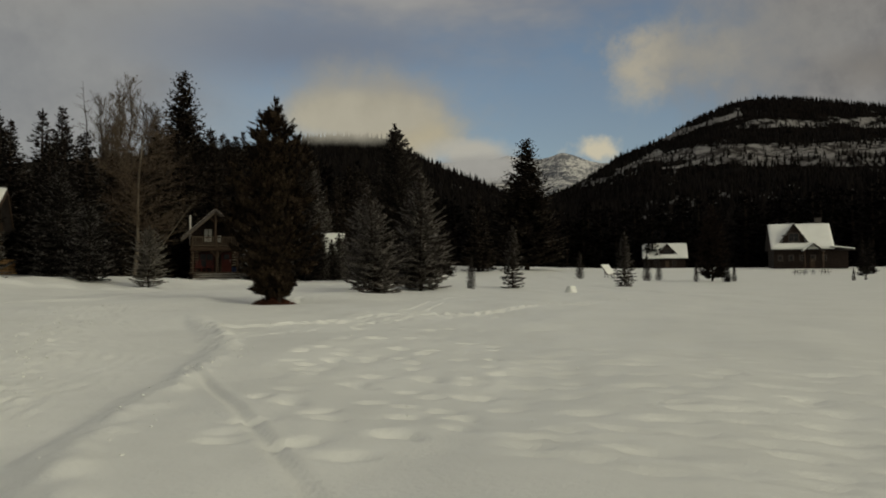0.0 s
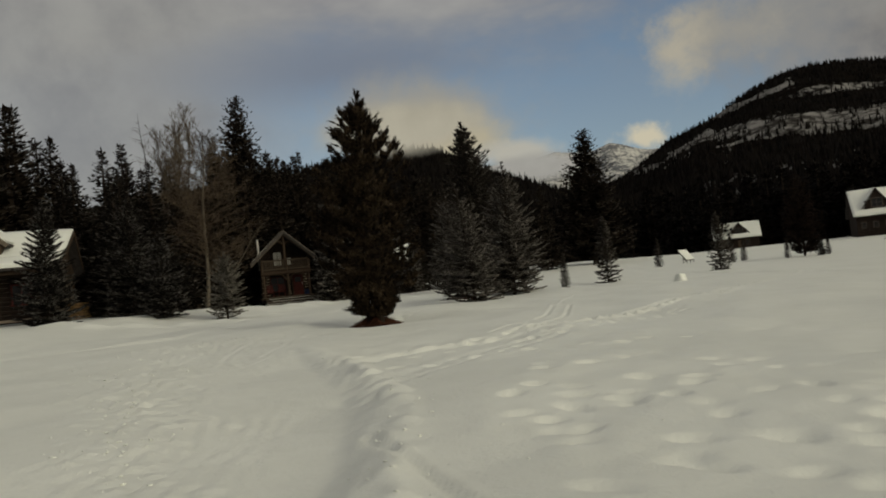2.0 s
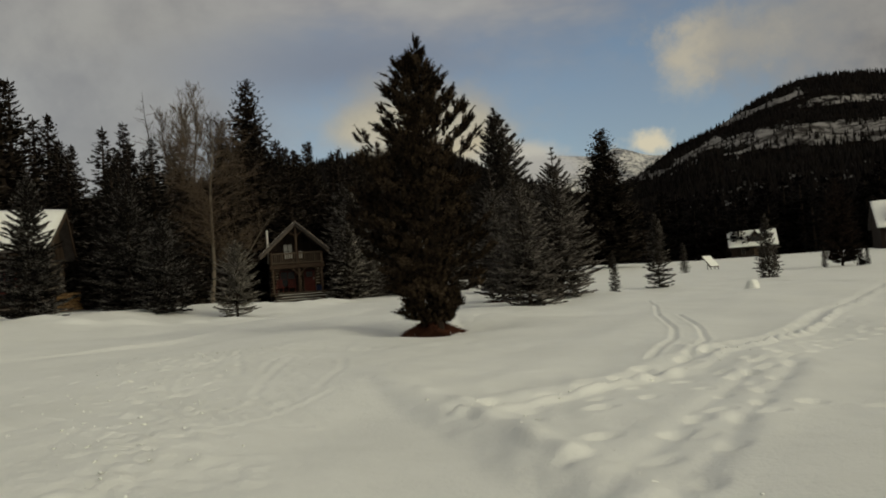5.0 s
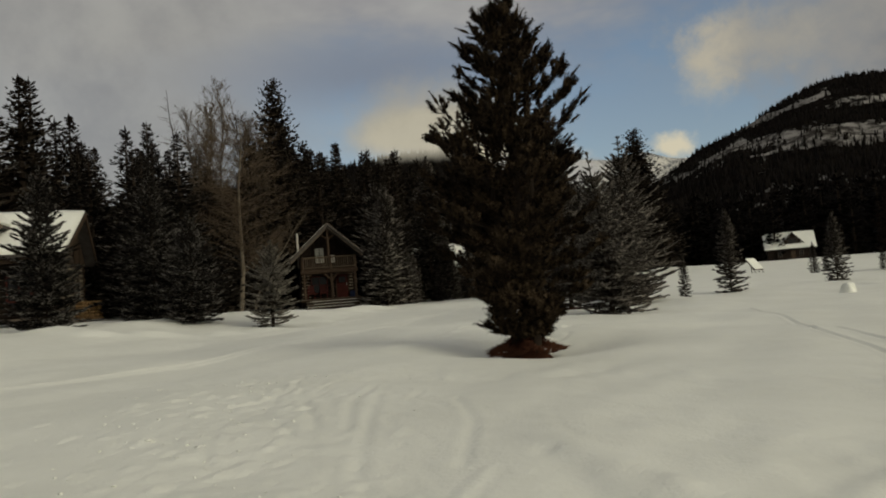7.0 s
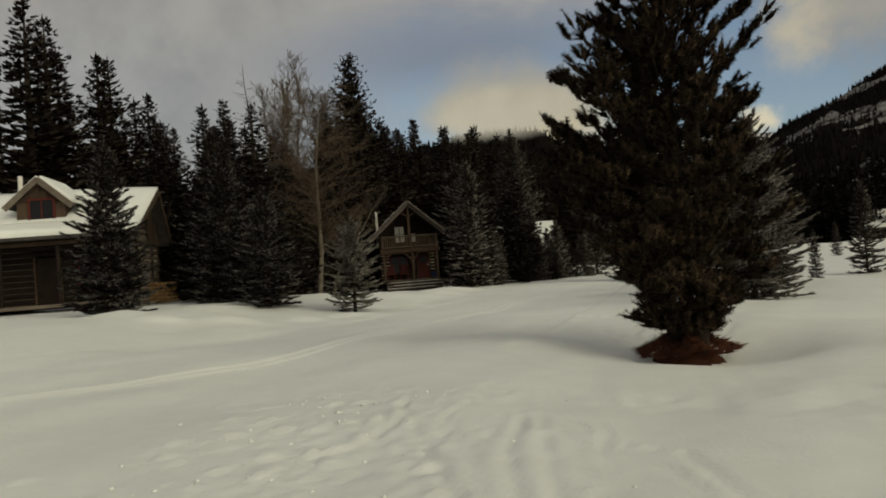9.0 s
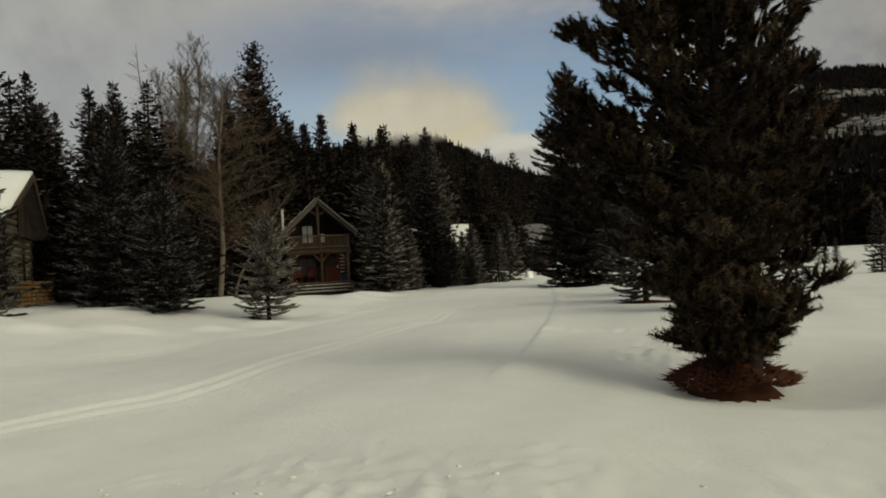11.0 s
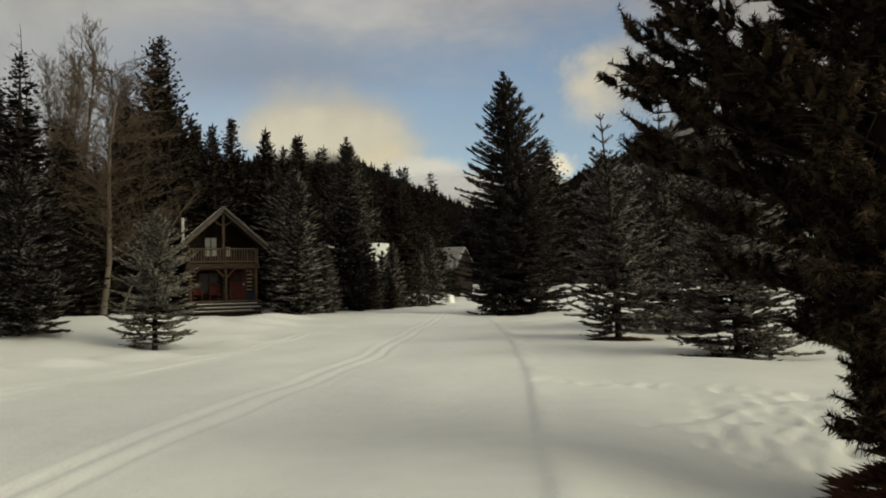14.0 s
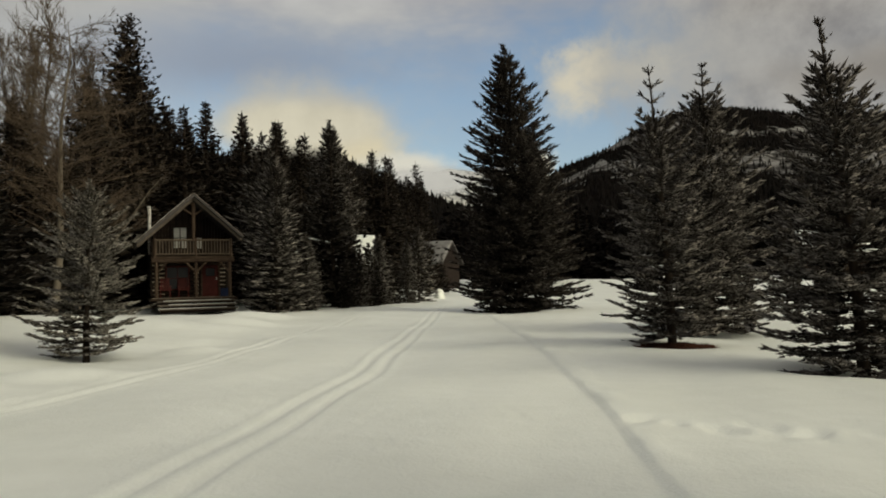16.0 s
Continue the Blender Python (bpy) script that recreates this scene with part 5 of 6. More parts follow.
tree("spruce_tree", open_spruce(18, 6.4, 1.8, 21, 10, [(0.03, 0.9), (0.12, 1.0), (0.3, 0.94), (0.6, 0.56), (0.82, 0.20), (1.0, 0.02)], 0.13, 0.16, 0.07), MAT_BARK, MAT_RIMED_DARK, stand(-25.7, 40.3, 4.1, 1.0, 0.05), "dark spruce in the thicket between the cabins", "spruces before the cabins")
put(SPRUCE_KIND[1], -30.9, 46.6, 8.6, 5.1, 1.6, "dark spruce in the thicket between the cabins", "spruces before the cabins")
for i, (x, y, h, k) in enumerate([(-33.2, 50.5, 9.5, 0), (-35.6, 54.0, 10.5, 1), (-37.6, 58.0, 12.0, 0), (-40.2, 62.0, 13.0, 1), (-34.6, 60.0, 10.4, 1), (-31.6, 52.0, 8.2, 0), (-38.6, 53.0, 10.8, 0), (-42.6, 57.0, 12.5, 1)]):
    put(SPRUCE_KIND[k], x, y, h, i * 0.8, 1.45, "dark spruce in the thicket between the cabins", "spruces before the cabins")
# single trees against the sky
TALL = [(-55.9, 67.8, 21.1, 0), (-58.3, 73.5, 19.0, 1), (-54.2, 70.4, 18.2, 0), (-57.4, 75.8, 17.1, 1), (-45.2, 68.7, 16.3, 0), (-46.2, 67.2, 15.7, 1), (-39.5, 63.0, 12.5, 0), (-37.0, 60.0, 11.0, 1), (-33.5, 58.0, 9.5, 0), (-36.5, 70.0, 13.5, 0), (-35.6, 66.5, 11.0, 1), (-40.0, 77.0, 16.0, 0), (-35.0, 73.0, 14.0, 1), (-33.0, 76.0, 13.5, 0), (-37.5, 80.0, 15.5, 1), (-46.7, 104.2, 20.6, 1), (-46.6, 109.4, 19.9, 0),
        (-34.4, 104.3, 18.3, 0), (-31.8, 105.0, 17.1, 1), (-21.9, 95.2, 13.0, 1), (-47.4, 51.5, 19.4, 0), (-49.5, 55.0, 19.8, 1), (-51.2, 57.6, 18.5, 0), (-52.2, 62.5, 19.5, 0)]
for i, (x, y, h, k) in enumerate(TALL):
    put(FOREST_KIND[k], x, y, h, i * 0.9, 1.5)
SKYLINE = [(-43.3, 97.8, 18.5, 1), (-45.7, 107.7, 18.7, 0), (-37.8, 103.2, 18.3, 1), (-35.9, 108.3, 18.7, 0), (-30.8, 98.8, 15.6, 1), (-24.6, 104.2, 14.7, 1), (-25.2, 124.1, 16.3, 0), (-23.6, 129.3, 15.6, 0),
           (-22.1, 134.4, 15.6, 1), (-27.5, 101.0, 13.4, 0), (-28.8, 118.0, 15.4, 0), (-4.4, 171.6, 29.0, 2), (-13.0, 150.0, 16.0, 0)]
for i, (x, y, h, k) in enumerate(SKYLINE):
    put(FOREST_KIND[k], x, y, h, i * 1.7, 1.35)


def forest(seed, count, az, dist, top, kinds, thin=0.75):
    """Fills a sector of the wood with trees whose tops stay under a skyline."""
    rng = random.Random(seed)
    for _ in range(count):
        a, d = rng.uniform(*az), rng.uniform(*dist)
        x, y = HUB[0] + d * math.sin(radians(a)), HUB[1] + d * math.cos(radians(a))
        e = np.interp(a, [p for p, _ in top], [q for _, q in top])
        h = d * math.tan(radians(e)) * rng.uniform(thin, 1.0) + 1.2
        put(kinds[rng.randrange(len(kinds))], x, y, h, rng.uniform(0, 6.2), rng.uniform(1.2, 1.7))


LEFT_TOPS = [(-60, 12), (-46, 11.5), (-36, 10.5), (-30, 11.0), (-24, 10.5), (-20, 9.0), (-14, 8.6), (-10, 7.6), (-6, 6.2), (-3, 4.6)]
forest(51, 38, (-60, -24), (78, 120), LEFT_TOPS, FOREST_KIND[:2])
forest(52, 40, (-26, -8), (92, 150), LEFT_TOPS, FOREST_KIND[:2])
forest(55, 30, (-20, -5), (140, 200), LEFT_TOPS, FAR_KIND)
forest(53, 16, (-27, -18), (74, 88), [(-27, 9), (-18, 7.5)], FOREST_KIND[:2])
RIGHT_TOPS = [(-7, 5.6), (-3, 5.0), (2, 4.8), (10, 5.2), (20, 5.6), (40, 5.8)]
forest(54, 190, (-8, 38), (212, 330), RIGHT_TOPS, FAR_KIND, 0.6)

# leafless trees beside the cabin
tree("bare_tree", bare_meshes(61, 12.5, 3.7, 66, 10, (0.4, 0.3), 0.20, 0.42, 0.012, 9, 0.008), MAT_PALE_BARK, MAT_BROWN_TWIG, stand(-30.5, 56.3, 0, 1.0), "leafless tree with fine brown twigs beside the cabin", "leafless trees")
ASPEN = tree("bare_aspen", bare_meshes(62, 20.8, 3.5, 44, 8, (0.5, 0.3), 0.45, 1.2, 0.006, 5, 0.015), MAT_GREY_BARK, MAT_TWIG, stand(-38.8, 68.8, 0, 0.919), "tall leafless aspen with pale bark", "leafless trees")
copy_thing(ASPEN, stand(-45.4, 75.8, 2.0, 0.995))
copy_thing(ASPEN, stand(-44.2, 77.2, 4.0, 1.022))
copy_thing(ASPEN, stand(-42.2, 78.4, 1.0, 0.98))
copy_thing(ASPEN, stand(-39.2, 75.5, 3.1, 0.914))
copy_thing(ASPEN, stand(-42.9, 74.6, 5.2, 0.982))
copy_thing(ASPEN, stand(-40.4, 77.0, 0.6, 0.925))
tree("bare_larch", bare_meshes(63, 18.4, 1.6, 46, 5, (0.0, 0.0), 0.25, 0.25, 0.006, 3), MAT_BARK, MAT_TWIG, stand(-41.9, 67.3, 0, 1.0), "leafless larch with short level branches", "leafless trees")
tree("bare_tree", bare_meshes(64, 6.4, 2.2, 15, 7, (4.0, 0.6), 0.45, 0.6, 0.011, 4), MAT_PALE_BARK, MAT_GREY_BARK, stand(-31.5, 59.5, 0, 1.0), "pale leaning leafless tree beside the log cabin", "leafless trees")

# young trees on the open field
FIELD = [(-1.6, 54.4, 4.3, 2, 1.0), (7.5, 71.8, 4.9, 2, 1.05), (-4.1, 50.9, 2.1, 2, 0.85), (5.0, 113.0, 4.0, 2, 0.9), (14.0, 110.0, 3.6, 2, 1.0), (16.0, 113.0, 3.0, 2, 1.0), (19.3, 103.1, 2.4, 2, 0.9), (24.6, 105.9, 2.2, 2, 0.9), (23.2, 103.5, 2.8, 0, 1.3),
         (52.0, 136.9, 7.2, 1, 1.0), (57.0, 146.9, 6.4, 0, 1.2), (50.8, 106.9, 7.4, 0, 1.2), (51.4, 101.9, 7.6, 1, 1.1), (40.0, 108.0, 1.6, 2, 0.9), (43.0, 112.0, 1.3, 2, 0.8)]
for i, (x, y, h, k, wd) in enumerate(FIELD):
    put(SPRUCE_KIND[k], x, y, h, i * 2.1, 0.85 * wd, "young frosted spruce standing alone in the snow field", "young spruces on the field")
tree("larch_tree", spruce_meshes(47, 10.0, 3.2, 40, 12, 0.30, 0.40, 0.05, 0.05, power=0.62, fork=False, slim=0.20, belly=0.4), MAT_BARK, MAT_LARCH, stand(21.7, 105.1, 0.5, 1.0), "dark brown cone-shaped larch near the lodge", "young spruces on the field")


# litter under the pines
def litter(x, y, r, h, seed, label):
    rng = np.random.RandomState(seed)
    n = 4200
    a, q = rng.uniform(0, 2 * math.pi, n), np.sqrt(rng.uniform(0, 1, n))
    q = q * (0.90 + 0.06 * np.sin(3 * a + seed) + 0.04 * np.sin(7 * a))
    base = np.stack([r * q * np.cos(a), r * q * np.sin(a), 0.02 + 0.55 * h * (1 - q) * (0.7 + 0.3 * np.sin(5 * a + seed))], 1)
    d = np.stack([np.cos(a) * q + rng.uniform(-0.7, 0.7, n), np.sin(a) * q + rng.uniform(-0.7, 0.7, n), rng.uniform(-0.1, 0.55, n)], 1)
    way = d * (min(h, 0.17) * rng.uniform(0.4, 1.0, n))[:, None]
    v, f = spindles(base, way, np.full(n, 0.009))
    n2 = 40
    v2 = [(0, 0, 0.55 * h)] + [(r * 0.8 * math.cos(k * 2 * math.pi / n2) * (1 + 0.12 * math.sin(3 * k)), r * 0.8 * math.sin(k * 2 * math.pi / n2) * (1 + 0.12 * math.sin(3 * k)), -0.16) for k in range(n2)]
    f2 = [(0, 1 + k, 1 + (k + 1) % n2) for k in range(n2)]
    me = arrays_mesh("brush_litter", np.concatenate([v, np.array(v2)]), np.concatenate([f, np.array(f2) + len(v)]))
    me.materials.append(MAT_LITTER)
    ob = new("brush_litter", me)
    ob.matrix_basis = stand(x, y, 0, 1, 0.24 if h > 0.5 else 0.08)
    tagged(ob, label, "dead brush", kind="stuff")


litter(-8.54, 27.14, 0.72, 0.80, 71, "reddish brown dead twigs and needles at the foot of the pine")
litter(-8.85, 41.2, 0.85, 0.16, 72, "brown dead twigs and needles under the spruce")


# ---- buildings ----
def roof_snow(build, x0, x1, y0, z0, y1, z1, thick, seed, nx=26, ny=10):
    """A sagging slab of snow on a roof plane that climbs from (y0, z0) to (y1, z1)."""
    rng = np.random.RandomState(seed)
    i0 = len(build.v)
    nrm = Vector((0, -(z1 - z0), (y1 - y0))).normalized()
    if nrm.z < 0:
        nrm = -nrm
    for side in (0, 1):
        for j in range(ny + 1):
            for i in range(nx + 1):
                u, v = i / nx, j / ny
                edge = min(1.0, 6 * min(u, 1 - u, v + 0.02) + 0.25) ** 0.5
                bulge = 0.04 * math.sin(u * 17 + seed) + 0.03 * math.sin(u * 7 + v * 5 + seed * 2)
                t = thick * edge * (1 + 1.4 * bulge) if side else 0.004
                over = 0.07 * math.sin(u * 13 + seed) * (1 - v) if side else 0.0
                p = Vector((x0 + (x1 - x0) * u, y0 + (y1 - y0) * (v - over * 0.2), z0 + (z1 - z0) * (v - over * 0.2))) + nrm * t
                build.v.append(tuple(p))
    row, lay = nx + 1, (nx + 1) * (ny + 1)
    flip = (y1 - y0) < 0
    for j in range(ny):
        for i in range(nx):
            a = i0 + lay + j * row + i
            q = (a, a + 1, a + row + 1, a + row)
            build.f.append(q[::-1] if flip else q)
    rim = [i0 + i for i in range(row)] + [i0 + j * row + nx for j in range(1, ny + 1)] + [i0 + ny * row + i for i in range(nx - 1, -1, -1)] + [i0 + j * row for j in range(ny - 1, 0, -1)]
    for k, a in enumerate(rim):
        b = rim[(k + 1) % len(rim)]
        q = (a, b, b + lay, a + lay)
        build.f.append(q[::-1] if flip else q)
    return build


def log_rows(owner, axis, a0, a1, fixed, z0, z1, mat, holes=(), d=0.23, ends=0.18):
    """Rows of round logs along x or y, broken at door and window openings."""
    z, k = z0 + d / 2, 0
    while z < z1:
        spans = [(a0 - ends * (1 if k % 2 else 0.7), a1 + ends * (1 if k % 2 else 0.7))]
        for h0, h1, b, t in holes:
            if b < z + d * 0.4 and t > z - d * 0.4:
                spans = [s for p, q in spans for s in ((p, min(q, h0)), (max(p, h1), q)) if s[1] - s[0] > 0.08]
        for p, q in spans:
            b = Build()
            e0, e1 = ((p, fixed, z), (q, fixed, z)) if axis == "x" else ((fixed, p, z), (fixed, q, z))
            r = d * 0.52
            b.tube(e0, e1, r * (1.0 + 0.05 * math.sin(k * 3.1)), r * (1.0 - 0.05 * math.sin(k * 2.3)), 9)
            part("log", b, mat, owner, smooth=False)
        z += d
        k += 1


def window_unit(owner, x, y, z, wide, tall, frame_mat, cols=2, rows=2, axis="x", depth=0.08, glass=None):
    """A framed window set into a wall: frame, bars and panes."""
    turn = Matrix.Identity(3) if axis == "x" else Matrix.Rotation(radians(90), 3, "Z")
    base = Vector((x, y, z))

    def local(a, c):
        return base + turn @ Vector((a, 0, c))
    win = part("window", Build().box(tuple(local(0, -tall / 2 - 0.03)), (wide + 0.2, depth + 0.1, 0.06), turn), frame_mat, owner)
    frame = Build()
    for s in (-1, 1):
        frame.box(tuple(local(s * wide / 2, 0)), (0.09, depth, tall), turn)
    frame.box(tuple(local(0, tall / 2 + 0.045)), (wide + 0.09, depth, 0.09), turn)
    for k in range(1, cols):
        frame.box(tuple(local(-wide / 2 + wide * k / cols, 0)), (0.05, depth * 0.8, tall), turn, 0.006)
    for k in range(1, rows):
        frame.box(tuple(local(0, -tall / 2 + tall * k / rows)), (wide, depth * 0.7, 0.035), turn, 0.006)
    part("frame", frame, frame_mat, win)
    for k in range(cols):
        pane = Build().box(tuple(local(-wide / 2 + wide * (k + 0.5) / cols, 0)), (wide / cols - 0.05, 0.012, tall - 0.02), turn, 0.002)
        part("pane", pane, glass or MAT_GLASS, win)
    return win


def gable_roof(owner, x0, x1, half, eave, ridge, thick, mat, yc=0.0, name="roof"):
    """Two roof planes; the ridge runs along x."""
    b = Build()
    for s in (-1, 1):
        run = math.hypot(half, ridge - eave)
        ang = math.atan2(ridge - eave, half)
        mid = ((x0 + x1) / 2, yc + s * half / 2, (eave + ridge) / 2)
        b.box(mid, (x1 - x0, run + 0.04, thick), Matrix.Rotation(-s * ang, 3, "X"), 0.015)
    return part(name, b, mat, owner)


def log_cabin():
    """The small two-storey cabin: porch with steps, balcony above, gable to the front."""
    x, y = -29.3, 67.6
    ob = thing("log_cabin", Matrix.Translation((x, y, at_land(x, y) - 0.44)) @ Matrix.Rotation(radians(27), 4, "Z"), "small brown log cabin with a porch and a balcony", "cabin")
    half, deep = 1.98, 6.0                     # front wall runs along local x; the front faces -y
    floor_z, upper = 1.10, 3.20
    ridge, pitch = 6.5, 0.9
    walls = part("wall", Build().box((0, deep / 2 + 0.2, floor_z - 0.1), (2 * half, deep - 0.5, 0.2)), MAT_DARK_LOG, ob)
    front = [(-1.35, -0.05, floor_z + 0.45, floor_z + 1.75), (0.60, 1.50, floor_z, floor_z + 1.84)]
    # front logs take the dark wood so that the porch shade sits in their colour
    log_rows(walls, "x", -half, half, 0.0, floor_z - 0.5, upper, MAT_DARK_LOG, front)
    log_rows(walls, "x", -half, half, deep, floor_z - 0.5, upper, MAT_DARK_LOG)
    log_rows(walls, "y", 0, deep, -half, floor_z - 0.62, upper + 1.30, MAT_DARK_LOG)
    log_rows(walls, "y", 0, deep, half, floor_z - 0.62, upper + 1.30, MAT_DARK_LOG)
    for k in range(9):                         # sawn log ends and chinks beside the door and window
        z = floor_z + 0.12 + 0.23 * k
        for cx in (-1.90, -1.55, 0.28, 1.72):
            part("log_end", Build().box((cx, -0.13, z + 0.10), (0.30 if abs(cx) > 1 else 0.24, 0.10, 0.055), None, 0.015), MAT_LOG_END, walls)
    # porch
    porch = part("porch", Build().box((0, -0.95, floor_z - 0.06), (2 * half + 0.5, 2.1, 0.10)), MAT_BOARD, ob)
    for k in range(12):
        part("plank", Build().box((-half - 0.15 + (k + 0.5) * (2 * half + 0.3) / 12, -0.95, floor_z + 0.01), ((2 * half + 0.3) / 12 - 0.015, 2.06, 0.035), None, 0.005), MAT_GREY_BOARD, porch)
    for k in range(3):
        part("stair_tread", Build().box((0.15, -2.1 - 0.28 * k, floor_z - 0.18 - 0.2 * k), (2 * half + 0.1, 0.30, 0.07), None, 0.01), MAT_GREY_BOARD, ob)
        part("tread_snow", Build().box((0.15 + 0.3 * math.sin(k * 2.3), -2.15 - 0.28 * k, floor_z - 0.135 - 0.2 * k), (2 * half - 0.5, 0.17, 0.03), None, 0.012), MAT_SNOW, ob, "crust of snow")
        part("riser", Build().box((0.15, -2.0 - 0.28 * k, floor_z - 0.30 - 0.2 * k), (2 * half - 0.1, 0.05, 0.16), None, 0.006), MAT_DARK_LOG, ob)
    for px in (-1.9, 0.12, 1.9):
        post = part("post", Build().tube((px, -1.75, floor_z), (px, -1.75, upper - 0.1), 0.10, 0.085, 9), MAT_LOG, ob)
        for s in ((-1, 1) if px == 0.12 else ((1,) if px < 0 else (-1,))):
            part("brace", Build().tube((px, -1.75, upper - 0.75), (px + s * 0.55, -1.75, upper - 0.15), 0.055, 0.055, 7), MAT_LOG, post)
    # balcony
    part("beam", Build().tube((-half - 0.15, -1.75, upper - 0.08), (half + 0.15, -1.75, upper - 0.08), 0.13, 0.12, 9), MAT_LOG, ob)
    part("balcony_floor", Build().box((0, -0.9, upper + 0.08), (2 * half + 0.2, 1.95, 0.10)), MAT_BOARD, ob)
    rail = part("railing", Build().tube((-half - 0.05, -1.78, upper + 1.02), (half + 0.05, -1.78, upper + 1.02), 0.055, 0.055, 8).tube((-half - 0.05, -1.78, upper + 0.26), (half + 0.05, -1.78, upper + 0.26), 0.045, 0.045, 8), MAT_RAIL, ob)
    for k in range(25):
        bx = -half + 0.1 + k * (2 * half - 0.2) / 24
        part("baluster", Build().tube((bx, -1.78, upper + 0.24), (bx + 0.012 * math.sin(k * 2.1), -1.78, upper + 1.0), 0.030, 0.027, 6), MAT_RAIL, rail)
    for px in (-half, 0.12, half):
        part("rail_post", Build().tube((px, -1.78, upper), (px, -1.78, upper + 1.12), 0.07, 0.065, 8), MAT_LOG, rail)
    # upper front wall of boards, window and king post
    for k in range(24):
        bx = -half + (k + 0.5) * 2 * half / 24
        top = ridge - 0.05 - pitch * abs(bx)
        part("board", Build().box((bx, 0.02, (upper + 0.15 + top) / 2), (2 * half / 24 - 0.012, 0.03, top - upper - 0.15), None, 0.004), MAT_DARK_LOG, walls)
    part("upper_wall", Build().box((0, 0.10, upper + 0.55), (2 * half - 0.1, 0.08, 0.9)), MAT_BOARD, walls)
    window_unit(ob, -0.55, -0.05, upper + 1.25, 0.75, 1.15, MAT_DARK_LOG, 2, 2, glass=MAT_SKY_PANE)
    window_unit(ob, 0.42, -0.05, upper + 0.95, 0.45, 0.6, MAT_DARK_LOG, 1, 1, glass=MAT_SKY_PANE)
    part("king_post", Build().tube((0.0, -1.95, ridge - 1.75), (0.0, -1.95, ridge - 0.25), 0.09, 0.09, 8).tube((-0.5, -1.95, ridge - 0.62), (0.0, -1.95, ridge - 0.95), 0.055, 0.055, 7).tube((0.5, -1.95, ridge - 0.62), (0.0, -1.95, ridge - 0.95), 0.055, 0.055, 7).tube((0.0, -1.78, upper + 1.0), (0.0, -1.95, ridge - 1.7), 0.07, 0.08, 8), MAT_LOG, ob)
    window_unit(ob, -0.70, -0.06, floor_z + 1.10, 1.2, 1.2, MAT_RED, 2, 2)
    door = part("door", Build().box((1.05, -0.02, floor_z + 0.90), (0.86, 0.07, 1.80)), MAT_RED, ob, "red painted plank door with a glazed top")
    part("door_pane", Build().box((1.05, -0.07, floor_z + 1.4), (0.5, 0.03, 0.45)), MAT_GLASS, door)
    part("door_frame", Build().box((0.57, -0.04, floor_z + 0.92), (0.09, 0.16, 1.84)).box((1.53, -0.04, floor_z + 0.92), (0.09, 0.16, 1.84)).box((1.05, -0.04, floor_z + 1.87), (1.1, 0.16, 0.10)), MAT_LOG, door)
    part("door_handle", Build().tube((1.38, -0.11, floor_z + 0.95), (1.38, -0.11, floor_z + 1.11), 0.02, 0.02, 6), MAT_PIPE, door)
    # roof, ridge along local y
    roof = None
    for s, over in ((-1, half + 0.88), (1, half + 0.52)):
        run, ang = over * math.hypot(1, pitch), math.atan(pitch)
        mid = (s * over / 2, 2.1, ridge + 0.1 - pitch * over / 2)
        piece = part("roof", Build().box(mid, (run + 0.05, deep + 3.4, 0.14), Matrix.Rotation(s * ang, 3, "Y"), 0.02), MAT_ROOF, ob)
        roof = roof or piece
        part("barge_board", Build().box((mid[0], -2.24, mid[2] + 0.02), (run + 0.1, 0.07, 0.24), Matrix.Rotation(s * ang, 3, "Y")).box((mid[0], -2.20, mid[2] - 0.17), (run, 0.05, 0.13), Matrix.Rotation(s * ang, 3, "Y")), MAT_GREY_BOARD, piece)
        part("roof_snow", Build().box((mid[0], 2.3, mid[2] + 0.13), (run - 0.25, deep + 2.7, 0.11), Matrix.Rotation(s * ang, 3, "Y"), 0.05), MAT_SNOW, piece)
    chimney = part("stove_pipe", Build().tube((-2.08, 1.6, 3.6), (-2.08, 1.6, 6.25), 0.09, 0.09, 12), MAT_PIPE, ob, "bright metal stove pipe")
    part("pipe_cap", Build().tube((-2.08, 1.6, 6.29), (-2.08, 1.6, 6.39), 0.14, 0.04, 12), MAT_PIPE, chimney)
    return ob, floor_z


CABIN, CABIN_FLOOR = log_cabin()


def on_cabin(x, y, z):
    m = CABIN.matrix_basis
    return m @ Matrix.Translation((x, y, z))


def porch_chair(m, mat, label):
    ob = thing("porch_chair", m, label, "chair", "chairs on the porch")
    part("seat", Build().box((0, 0, 0.42), (0.5, 0.5, 0.05)), mat, ob)
    for k in range(4):
        part("slat", Build().box((-0.18 + 0.12 * k, 0.25, 0.75), (0.09, 0.03, 0.66), Matrix.Rotation(radians(-12), 3, "X")), mat, ob)
    for sx in (-1, 1):
        part("armrest", Build().box((sx * 0.29, 0.0, 0.64), (0.08, 0.56, 0.03)), mat, ob)
        for sy in (-1, 1):
            part("leg", Build().box((sx * 0.25, sy * 0.22, 0.31), (0.05, 0.05, 0.62)), mat, ob)


porch_chair(on_cabin(-1.4, -0.75, CABIN_FLOOR + 0.028), MAT_RED, "red wooden chair on the cabin porch")
porch_chair(on_cabin(-0.45, -0.7, CABIN_FLOOR + 0.028), MAT_RED, "red wooden chair on the cabin porch")
bin_ob = thing("storage_box", on_cabin(1.68, -0.95, CABIN_FLOOR + 0.028), "blue plastic storage box on the cabin porch", "box")
part("body", Build().box((0, 0, 0.2), (0.42, 0.36, 0.40)), MAT_BLUE, bin_ob)
part("lid", Build().box((0, 0, 0.42), (0.46, 0.40, 0.05)), MAT_BLUE, bin_ob)


